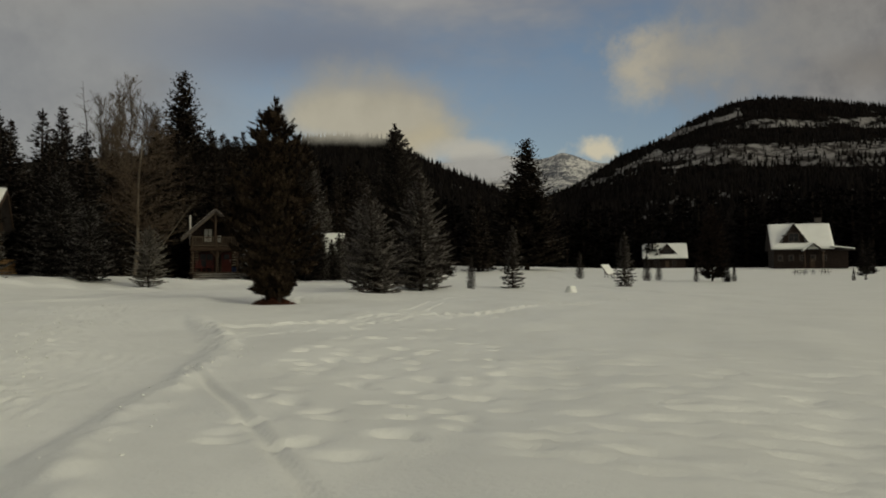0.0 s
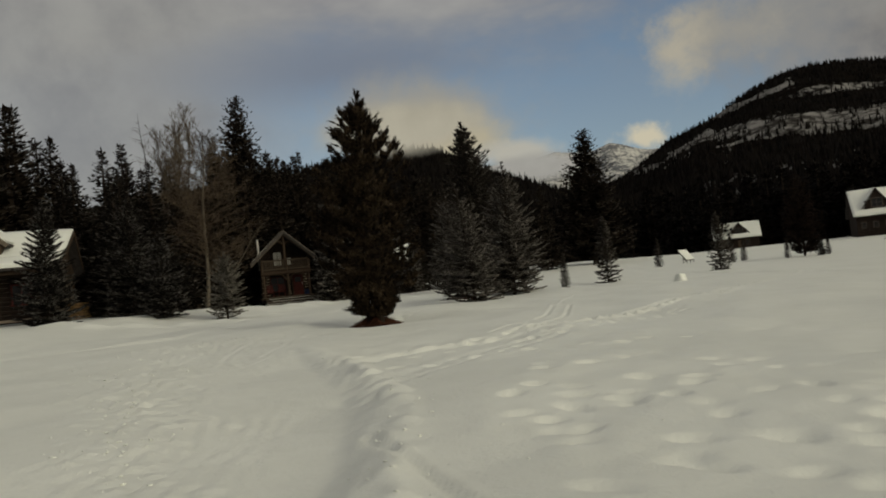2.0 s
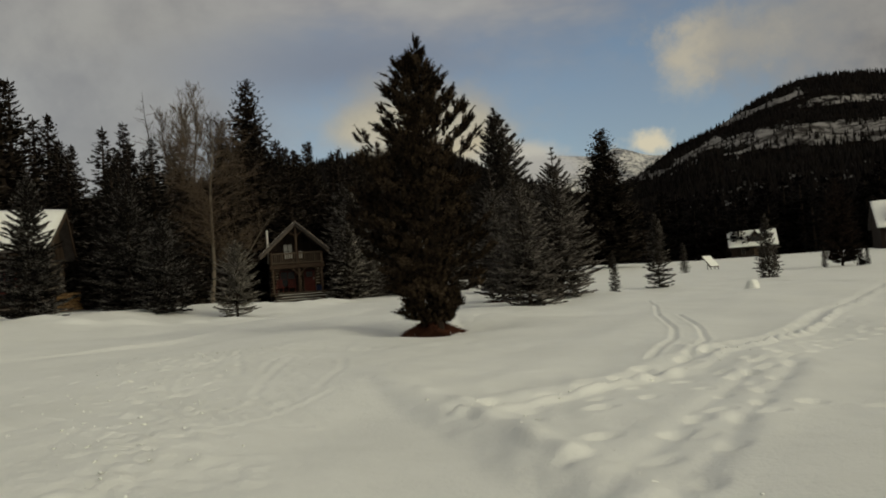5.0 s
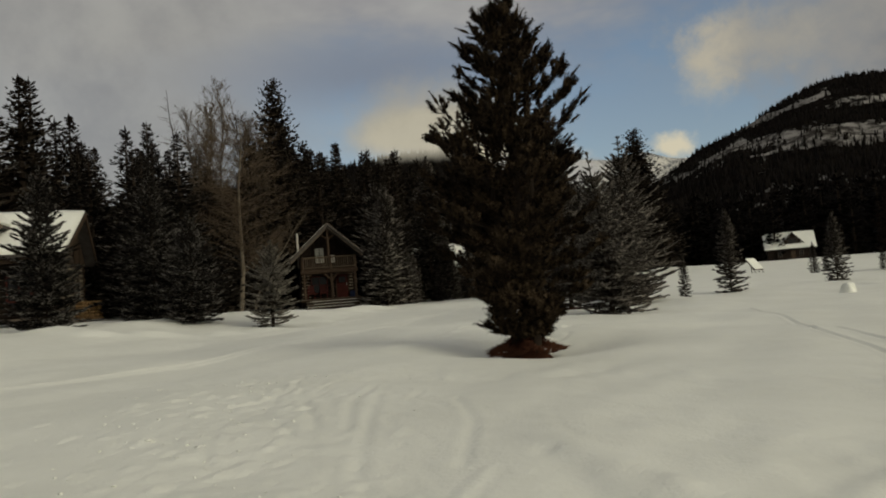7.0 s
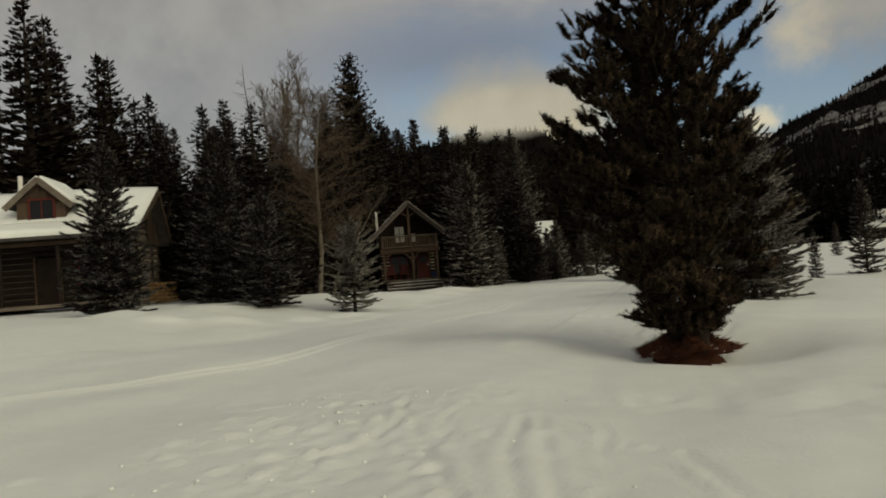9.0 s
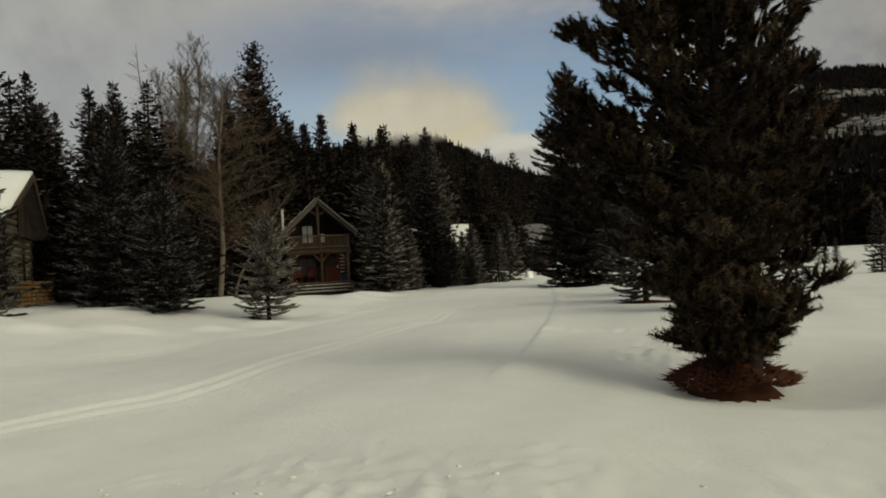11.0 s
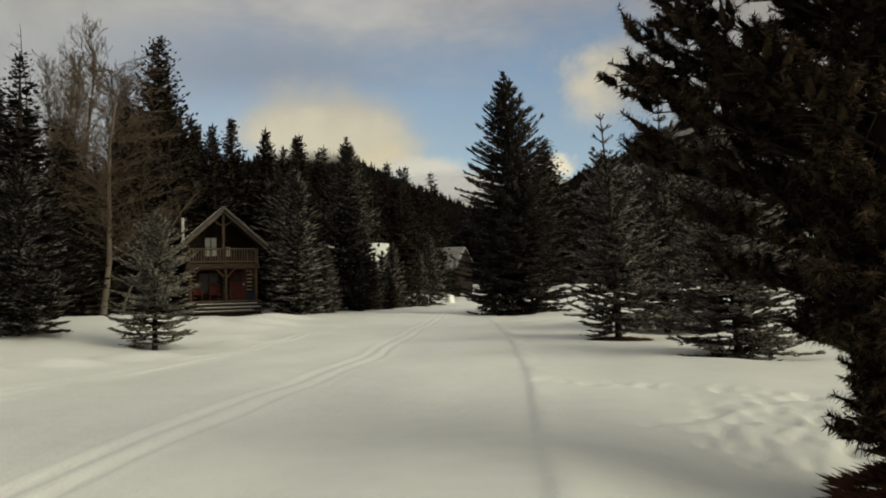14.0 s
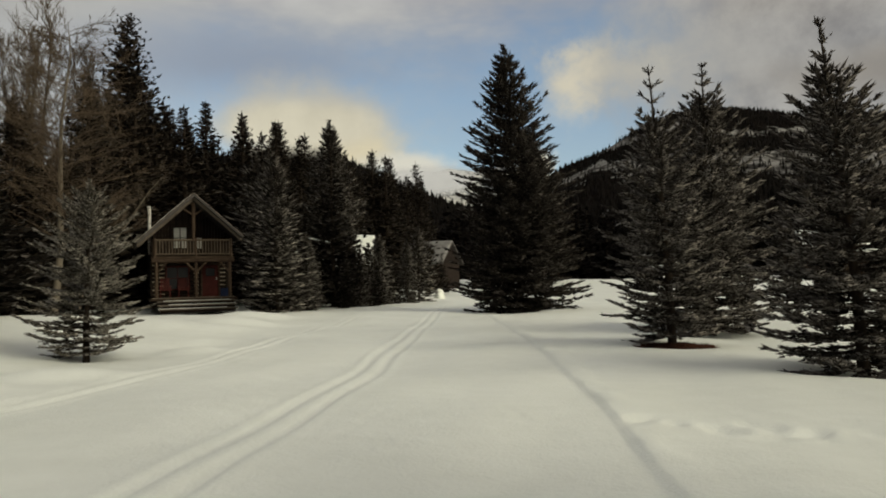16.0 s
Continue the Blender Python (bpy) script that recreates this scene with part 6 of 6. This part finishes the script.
def dormer_cabin():
    """The larger cabin with its ridge along the front, a dormer and a covered porch."""
    m = Matrix.Translation((-31.8, 43.98, 0.62)) @ Matrix.Rotation(radians(27), 4, "Z") @ Matrix.Translation((-5.35, 0, 0))
    ob = thing("dormer_cabin", m, "log cabin with a snowy roof, a dormer and a covered porch", "cabin")
    half, deep = 4.6, 5.2                        # ridge along local x at y = 0; front faces -y
    floor_z, eave, ridge = 0.55, 3.2, 5.4
    front, back, fall_f, fall_b = -2.0, 1.75, 0.52, 1.12         # wall lines and the two pitches of the roof
    walls = part("wall", Build().box((0, -0.1, floor_z - 0.1), (2 * half - 0.1, 3.7, 0.2)), MAT_DARK_LOG, ob)
    # wall under the porch: its shade is painted in with the dark wood
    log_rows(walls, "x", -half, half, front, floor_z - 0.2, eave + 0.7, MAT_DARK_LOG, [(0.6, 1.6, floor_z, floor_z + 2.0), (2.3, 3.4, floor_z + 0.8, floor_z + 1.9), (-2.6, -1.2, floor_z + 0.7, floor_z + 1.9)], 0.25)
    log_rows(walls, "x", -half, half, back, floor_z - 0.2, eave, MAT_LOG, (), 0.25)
    # paler material on this end: sunlight on the logs is put into the colour
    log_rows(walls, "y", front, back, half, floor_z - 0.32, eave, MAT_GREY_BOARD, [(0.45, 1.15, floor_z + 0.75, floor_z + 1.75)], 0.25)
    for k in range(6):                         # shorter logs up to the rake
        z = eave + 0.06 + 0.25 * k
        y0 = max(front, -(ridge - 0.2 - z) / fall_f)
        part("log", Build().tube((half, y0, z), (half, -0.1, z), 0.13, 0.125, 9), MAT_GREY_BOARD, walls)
    for k in range(10):                        # chinks between the logs: pale at the sunny end, greyed for shade under the porch
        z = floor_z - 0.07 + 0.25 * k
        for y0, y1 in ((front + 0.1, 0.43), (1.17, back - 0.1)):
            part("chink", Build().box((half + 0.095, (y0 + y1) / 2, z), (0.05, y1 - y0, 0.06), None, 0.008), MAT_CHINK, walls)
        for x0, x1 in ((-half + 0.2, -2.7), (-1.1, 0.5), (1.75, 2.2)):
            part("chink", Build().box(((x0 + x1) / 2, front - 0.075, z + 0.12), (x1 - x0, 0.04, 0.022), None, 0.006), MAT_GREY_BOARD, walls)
    log_rows(walls, "y", front, back, -half, floor_z - 0.32, eave, MAT_LOG, (), 0.25)
    window_unit(ob, half, 0.8, floor_z + 1.25, 0.6, 0.9, MAT_DARK_LOG, 2, 2, "y")
    window_unit(ob, 2.85, front - 0.05, floor_z + 1.35, 1.0, 1.05, MAT_RED, 2, 2)
    window_unit(ob, -1.9, front - 0.05, floor_z + 1.3, 1.3, 1.15, MAT_RED, 2, 2)
    door = part("door", Build().box((1.1, front - 0.02, floor_z + 1.0), (0.95, 0.07, 2.0)), MAT_DARK_LOG, ob, "plank door coloured dark for the porch shade")
    part("door_frame", Build().box((0.58, front - 0.06, floor_z + 1.02), (0.10, 0.14, 2.1)).box((1.62, front - 0.06, floor_z + 1.02), (0.10, 0.14, 2.1)), MAT_LOG, door)
    # gable boards at both ends
    for s in (-1, 1):
        n = 20
        for k in range(n):
            yy = front + (k + 0.5) * 4.0 / n
            if s > 0 and yy < -0.2:            # logs close this half of the sunny end
                continue
            top = ridge - 0.15 - (fall_b * yy if yy > 0 else -fall_f * yy)
            low = eave - 0.25 if s > 0 else eave - 0.1
            if top > low + 0.12:
                part("board", Build().box((s * (half + (0.18 if s > 0 else 0.02)), yy, (low + top) / 2), (0.03, 4.0 / n - 0.012, top - low), None, 0.004), MAT_BOARD, walls)
    # porch
    part("porch", Build().box((0, -3.15, floor_z - 0.06), (2 * half, 2.1, 0.14)), MAT_GREY_BOARD, ob)
    for k in range(5):
        px = -half + 0.2 + k * (2 * half - 0.4) / 4
        part("post", Build().tube((px, -4.0, floor_z), (px, -4.0, eave - 0.26), 0.09, 0.08, 8), MAT_DARK_LOG, ob)
    part("beam", Build().tube((-half - 0.2, -4.0, eave - 0.16), (half + 0.2, -4.0, eave - 0.16), 0.12, 0.11, 9), MAT_LOG, ob)
    # roof: steep upper planes, a flatter porch roof in front
    x0, x1 = -half - 0.7, half + 0.75
    roof = Build()
    sections = [(-3.5, 3.58, 0.0, ridge), (2.15, ridge - 2.15 * fall_b, 0.0, ridge), (-4.6, eave, -3.5, 3.58)]
    for y0, z0, y1, z1 in sections:
        run, ang = math.hypot(y1 - y0, z1 - z0), math.atan2(z1 - z0, y1 - y0)
        if y1 < y0:
            ang = math.atan2(z1 - z0, y0 - y1)
            turn = Matrix.Rotation(-ang, 3, "X")
        else:
            turn = Matrix.Rotation(ang, 3, "X")
        roof.box(((x0 + x1) / 2, (y0 + y1) / 2, (z0 + z1) / 2), (x1 - x0, run + 0.05, 0.13), turn, 0.015)
    roof_ob = part("roof", roof, MAT_ROOF, ob)
    up = 0.07
    part("roof_snow", roof_snow(Build(), x0 + 0.03, x1 - 0.03, -3.45, 3.61 + up, 0.05, ridge + up, 0.20, 3), MAT_SNOW, roof_ob, smooth=True)
    part("roof_snow", roof_snow(Build(), x0 + 0.03, x1 - 0.03, -4.62, eave + up, -3.4, 3.62 + up, 0.26, 5), MAT_SNOW, roof_ob, smooth=True)
    part("roof_snow", roof_snow(Build(), x0 + 0.03, x1 - 0.03, 2.15, ridge - 2.15 * fall_b + up, -0.05, ridge + up, 0.2, 8), MAT_SNOW, roof_ob, smooth=True)
    for s, xe in ((-1, x0), (1, x1)):
        barge = Build()
        for y0, z0, y1, z1 in sections[:2]:
            run = math.hypot(y1 - y0, z1 - z0)
            ang = math.atan2(z1 - z0, abs(y1 - y0)) * (1 if y1 > y0 else -1)
            barge.box((xe, (y0 + y1) / 2, (z0 + z1) / 2 - 0.1), (0.05, run, 0.22), Matrix.Rotation(ang, 3, "X"))
        part("barge_board", barge, MAT_BOARD, roof_ob)
    # dormer
    dx, dw, dy, dz0, de, dr = 1.30, 0.95, -2.95, 3.3, 4.80, 5.65
    dormer = part("dormer", Build().box((dx, dy + 1.0, (dz0 + de) / 2), (2 * dw, 2.1, de - dz0)), MAT_BOARD, ob, "dormer clad in weathered boards")
    g = Build()
    for yy in (dy - 0.03, dy + 0.06):
        g.v += [(dx - dw, yy, de), (dx + dw, yy, de), (dx, yy, dr)]
    g.f += [(0, 1, 2), (5, 4, 3), (0, 3, 4, 1), (1, 4, 5, 2), (2, 5, 3, 0)]
    part("gable", g, MAT_BOARD, dormer)
    window_unit(ob, dx + 0.05, dy - 0.10, dz0 + 0.95, 0.98, 1.25, MAT_RED, 2, 1)
    for s in (-1, 1):
        run, ang = math.hypot(dw + 0.35, dr - de + 0.3), math.atan2(dr - de + 0.3, dw + 0.35)
        mid = (dx + s * (dw + 0.35) / 2, dy + 1.2, (dr + de - 0.3) / 2 + 0.12)
        rf = part("dormer_roof", Build().box(mid, (run + 0.06, 3.0, 0.10), Matrix.Rotation(s * ang, 3, "Y"), 0.015), MAT_ROOF, dormer)
        part("dormer_barge", Build().box((mid[0], dy - 0.32, mid[2] - 0.04), (run + 0.08, 0.06, 0.24), Matrix.Rotation(s * ang, 3, "Y")), MAT_GREY_BOARD, dormer)
        part("dormer_snow", Build().box((mid[0], mid[1] + 0.05, mid[2] + 0.13), (run - 0.1, 2.85, 0.16), Matrix.Rotation(s * ang, 3, "Y"), 0.06), MAT_SNOW, dormer)
    pipe = part("stove_pipe", Build().tube((-0.25, -1.0, 4.5), (-0.20, -1.0, 6.25), 0.10, 0.10, 12), MAT_PIPE, ob, "bright metal stove pipe")
    part("pipe_band", Build().tube((-0.24, -1.0, 5.1), (-0.24, -1.0, 5.2), 0.12, 0.12, 12), MAT_PIPE, pipe)
    return m


DORMER_AT = dormer_cabin()


def firewood(m, wide, tall):
    """A stack of split logs with their cut ends showing."""
    ob = thing("firewood_stack", m, "stack of orange-brown split firewood against the cabin wall", "firewood")
    rng = random.Random(5)
    z = 0.09
    while z < tall:
        x = -wide / 2 + rng.uniform(0, 0.08)
        while x < wide / 2:
            r = rng.uniform(0.06, 0.09)
            part("split_log", Build().tube((x, -0.22 + rng.uniform(-0.04, 0.04), z), (x, 0.22, z), r, r * 0.95, rng.choice((4, 5, 6))), MAT_WOODCUT, ob)
            x += r * 2.05
        z += 0.155


wood_at = DORMER_AT @ Matrix.Translation((5.2, 0.35, 0.0)) @ Matrix.Rotation(radians(62), 4, "Z")
wx, wy = wood_at.translation.x, wood_at.translation.y
wood_at.translation.z = at_land(wx, wy) + 0.02
firewood(wood_at, 1.35, 0.95)


def lodge(x, y, turn, size, storey, label, big=True):
    """A house far across the field: roof with snow, dormer, porch and windows."""
    m = Matrix.Translation((x, y, at_land(x, y) - 0.1)) @ Matrix.Rotation(radians(turn), 4, "Z")
    ob = thing("lodge" if big else "cottage", m, label, "house")
    wx2, dy2 = size[0] / 2, size[1] / 2
    eave, ridge = storey, size[2]
    part("wall", Build().box((0, 0, eave / 2), (size[0], size[1], eave)), MAT_DARK_LOG, ob)
    for s in (-1, 1):
        b = Build()
        for xx in (s * wx2 - 0.1, s * wx2 + 0.1):
            b.v += [(xx, -dy2, eave), (xx, dy2, eave), (xx, 0, ridge - 0.1)]
        b.f += [(0, 1, 2), (5, 4, 3), (0, 3, 4, 1), (1, 4, 5, 2), (2, 5, 3, 0)]
        part("gable", b, MAT_DARK_LOG, ob)
    roof = gable_roof(ob, -wx2 - 0.7, wx2 + 0.7, dy2 + 0.8, eave - 0.35, ridge, 0.2, MAT_ROOF)
    part("roof_snow", roof_snow(Build(), -wx2 - 0.65, wx2 + 0.65, -dy2 - 0.85, eave - 0.25, 0.05, ridge + 0.12, 0.35, 2), MAT_SNOW, roof, smooth=True)
    part("roof_snow", roof_snow(Build(), -wx2 - 0.65, wx2 + 0.65, dy2 + 0.85, eave - 0.25, -0.05, ridge + 0.12, 0.35, 4), MAT_SNOW, roof, smooth=True)
    # dormer with its own gable
    dx, dw = (-1.7, 2.7) if big else (0.6, 2.4)
    dz = eave + (ridge - eave) * 0.12
    dt = ridge - 0.05
    dorm = part("dormer", Build().box((dx, -dy2 * 0.62, (dz + dz + (dt - dz) * 0.5) / 2), (2 * dw * 0.82, dy2 * 0.7, (dt - dz) * 0.5)), MAT_DARK_LOG, ob, "dark wooden dormer")
    g = Build()
    for yy in (-dy2 * 0.97 - 0.05, -dy2 * 0.97 + 0.1):
        g.v += [(dx - dw, yy, dz + (dt - dz) * 0.1), (dx + dw, yy, dz + (dt - dz) * 0.1), (dx, yy, dt)]
    g.f += [(0, 1, 2), (5, 4, 3), (0, 3, 4, 1), (1, 4, 5, 2), (2, 5, 3, 0)]
    part("gable", g, MAT_DARK_LOG, dorm)
    for s in (-1, 1):
        h = (dt - dz) * 0.9
        run, ang = math.hypot(dw + 0.3, h), math.atan2(h, dw + 0.3)
        mid = (dx + s * (dw + 0.3) / 2, -dy2 * 0.55, dt - h / 2 + 0.15)
        part("dormer_roof", Build().box(mid, (run, dy2 * 1.0, 0.16), Matrix.Rotation(s * ang, 3, "Y"), 0.02), MAT_ROOF, dorm)
        part("dormer_snow", Build().box((mid[0], mid[1] + 0.2, mid[2] + 0.16), (run - 0.1, dy2 * 0.9, 0.18), Matrix.Rotation(s * ang, 3, "Y"), 0.06), MAT_SNOW, dorm)
    window_unit(ob, dx, -dy2 - 0.08, dz + (dt - dz) * 0.38, dw * 0.8, (dt - dz) * 0.38, MAT_GREY_BOARD, 2, 2)
    porch_x = 2.1 if big else 0.6
    n = 5 if big else 2
    for k in range(n):
        window_unit(ob, -wx2 + size[0] * (k + 0.6) / (n + 0.2), -dy2 - 0.04, eave * 0.52, 0.9, 1.2, MAT_GREY_BOARD, 2, 2)
    part("door", Build().box((porch_x, -dy2 - 0.04, 1.15), (1.0, 0.12, 2.1)), MAT_BOARD, ob)
    if big:
        # porch gable and low side roof
        pg = part("porch_roof", Build().box((porch_x - 1.1, -dy2 - 1.2, eave + 0.05), (3.0, 2.6, 0.16), Matrix.Rotation(radians(-38), 3, "Y")).box((porch_x + 1.1, -dy2 - 1.2, eave + 0.05), (3.0, 2.6, 0.16), Matrix.Rotation(radians(38), 3, "Y")), MAT_ROOF, ob)
        part("porch_snow", Build().box((porch_x - 1.15, -dy2 - 1.2, eave + 0.25), (2.9, 2.5, 0.2), Matrix.Rotation(radians(-38), 3, "Y"), 0.07), MAT_SNOW, pg)
        for s in (-1, 1):
            part("porch_post", Build().tube((porch_x + s * 1.9, -dy2 - 2.2, 0.0), (porch_x + s * 1.9, -dy2 - 2.2, eave - 0.6), 0.14, 0.13, 8), MAT_LOG, ob)
        side = part("side_roof", Build().box((wx2 + 2.2, -0.8, eave - 0.15), (5.2, size[1] + 0.6, 0.2), Matrix.Rotation(radians(7), 3, "Y")), MAT_ROOF, ob)
        part("side_snow", Build().box((wx2 + 2.2, -0.8, eave + 0.08), (5.1, size[1] + 0.5, 0.26), Matrix.Rotation(radians(7), 3, "Y"), 0.1), MAT_SNOW, side)
        part("side_wall", Build().box((wx2 + 1.8, 0.0, (eave - 0.6) / 2), (3.6, size[1] - 0.6, eave - 0.6)), MAT_DARK_LOG, ob)
        stack = part("chimney", Build().box((wx2 * 0.72, 0.3, ridge + 0.2), (1.3, 1.1, 2.6), None, 0.04), MAT_STONE, ob, "stone chimney")
        part("chimney_cap", Build().box((wx2 * 0.72, 0.3, ridge + 1.58), (1.5, 1.3, 0.16), None, 0.03), MAT_STONE, stack)
    return ob


lodge(58.4, 191.5, -8, (12.0, 10.0, 10.2), 4.7, "dark wooden lodge with a snowy roof and a dormer")
lodge(33.0, 228.0, -6, (11.0, 8.0, 6.9), 3.1, "small dark cottage with a snowy roof and dormer", False)


def simple_hut(name, x, y, turn, size, storey, label, lift=0.0, cover=MAT_SNOW):
    """A plain gabled hut with snow on its roof."""
    ob = thing(name, Matrix.Translation((x, y, at_land(x, y) + lift)) @ Matrix.Rotation(radians(turn), 4, "Z"), label, "hut")
    wx2, dy2 = size[0] / 2, size[1] / 2
    walls = part("wall", Build().box((0, 0, storey / 2 - 0.3), (size[0], size[1], storey + 0.6)), MAT_DARK_LOG, ob)
    for s in (-1, 1):
        b = Build()
        for xx in (s * wx2 - 0.08, s * wx2 + 0.08):
            b.v += [(xx, -dy2, storey), (xx, dy2, storey), (xx, 0, size[2] - 0.1)]
        b.f += [(0, 1, 2), (5, 4, 3), (0, 3, 4, 1), (1, 4, 5, 2), (2, 5, 3, 0)]
        part("gable", b, MAT_DARK_LOG, ob)
    roof = gable_roof(ob, -wx2 - 0.5, wx2 + 0.5, dy2 + 0.5, storey - 0.25, size[2], 0.15, MAT_ROOF)
    part("roof_snow", roof_snow(Build(), -wx2 - 0.45, wx2 + 0.45, -dy2 - 0.5, storey - 0.17, 0.03, size[2] + 0.1, 0.22, 3), cover, roof, smooth=True)
    part("roof_snow", roof_snow(Build(), -wx2 - 0.45, wx2 + 0.45, dy2 + 0.5, storey - 0.17, -0.03, size[2] + 0.1, 0.22, 6), cover, roof, smooth=True)
    part("door", Build().box((0, -dy2 - 0.03, 1.0), (0.95, 0.08, 2.0)), MAT_BOARD, ob)
    window_unit(ob, -wx2 * 0.55, -dy2 - 0.03, 1.4, 0.8, 0.8, MAT_BOARD, 2, 1)
    return ob


simple_hut("barn", -21.2, 128.5, -24, (7.2, 5.4, 5.6), 2.8, "dark barn with a thin grey cover of snow on its roof", 0.7, MAT_THIN_SNOW)
put(SPRUCE_KIND[0], -18.3, 116.0, 4.6, 0.7, 1.0)
simple_hut("cabin", -24.5, 81.4, 4, (6.2, 5.0, 5.0), 2.9, "cabin with a snowy roof half hidden by spruces", -0.35)


def snowy_rack(x, y, turn):
    """A slanted board on posts with a sheet of snow on it."""
    ob = thing("notice_board", stand(x, y, turn), "slanted wooden board covered with snow on two posts", "board")
    lean = Matrix.Rotation(radians(48), 3, "Y")
    board = part("board", Build().box((0, 0, 1.15), (2.2, 2.0, 0.07), lean, 0.01), MAT_BOARD, ob)
    part("snow_cover", Build().box((0.06, 0, 1.25), (2.1, 1.95, 0.12), lean, 0.05), MAT_SNOW, board, "sheet of snow")
    for s in (-0.85, 0.85):
        part("post", Build().tube((0.1, s, -0.2), (0.1, s, 1.1), 0.06, 0.05, 7), MAT_DARK_LOG, ob)
        part("brace", Build().tube((0.9, s, -0.2), (-0.3, s, 1.4), 0.045, 0.045, 6), MAT_DARK_LOG, ob)


snowy_rack(10.0, 128.0, -0.75)


def snow_block(x, y, tall=1.0, wide=1.0):
    """A rounded block of piled snow."""
    n, m = 18, 12
    v, f = [], []
    for j in range(m + 1):
        t = j / m
        r = 0.46 * (1 - 0.12 * t) * math.cos(min(1.0, max(0.0, t - 0.86) / 0.14) * 1.45)
        for i in range(n):
            a = 2 * math.pi * i / n
            k = 1 + 0.14 * math.sin(3 * a + 2 * t) + 0.09 * math.sin(7 * a + 5 * t) - 0.45 * t
            v.append((r * k * math.cos(a), 0.8 * r * k * math.sin(a), 1.0 * t - 0.1))
    for j in range(m):
        for i in range(n):
            a, b = j * n + i, j * n + (i + 1) % n
            f.append((a, b, b + n, a + n))
    me = arrays_mesh("snow_block", v, f, True)
    me.materials.append(MAT_SNOW)
    ob = new("snow_block", me)
    ob.matrix_basis = stand(x, y, 0.4, tall, 0.0, wide)
    tagged(ob, "rounded upright block of piled snow beside the trail", "snow block")


snow_block(-16.6, 86.0)
snow_block(2.2, 47.4, 0.46, 0.8)


def picnic_table(x, y, turn, mat, label):
    ob = thing("picnic_table", stand(x, y, turn), label, "table", "tables before the lodge")
    top = part("tabletop", Build().box((0, 0, 0.74), (1.8, 0.75, 0.05)), mat, ob)
    part("snow_cover", Build().box((0, 0, 0.84), (1.72, 0.68, 0.14), None, 0.06), MAT_SNOW, top)
    for s in (-1, 1):
        part("bench", Build().box((0, s * 0.7, 0.44), (1.8, 0.26, 0.05)), mat, ob)
        part("leg", Build().box((s * 0.65, 0.3, 0.37), (0.07, 0.07, 0.80), Matrix.Rotation(radians(20), 3, "X")), mat, ob)
        part("leg", Build().box((s * 0.65, -0.3, 0.37), (0.07, 0.07, 0.80), Matrix.Rotation(radians(-20), 3, "X")), mat, ob)
        part("crossbar", Build().box((s * 0.65, 0, 0.42), (0.06, 1.6, 0.07)), mat, ob)


picnic_table(46.5, 146.0, 0.2, MAT_BLUE, "dark blue picnic table with snow before the lodge")
picnic_table(44.0, 143.5, 0.5, MAT_DARK_LOG, "dark wooden picnic table with snow before the lodge")
picnic_table(49.8, 148.0, 0.9, MAT_BOARD, "brown picnic table with snow before the lodge")


def snowy_ramp(x, y, turn):
    """A slanting snow-covered board on two posts."""
    ob = thing("wooden_ramp", stand(x, y, turn), "slanting wooden ramp covered with snow", "ramp")
    tilt = Matrix.Rotation(radians(-16), 3, "Y")
    deck = part("deck", Build().box((0, 0, 1.0), (5.2, 1.2, 0.12), tilt), MAT_BOARD, ob)
    part("snow_cover", Build().box((0, 0, 1.16), (5.1, 1.15, 0.2), tilt, 0.08), MAT_SNOW, deck)
    for s in (-1, 1):
        part("post", Build().box((1.9, s * 0.5, 0.75), (0.14, 0.14, 1.6)), MAT_BOARD, ob)
        part("post", Build().box((-0.8, s * 0.5, 0.35), (0.14, 0.14, 0.9)), MAT_BOARD, ob)


snowy_ramp(67.5, 156.8, -0.2)
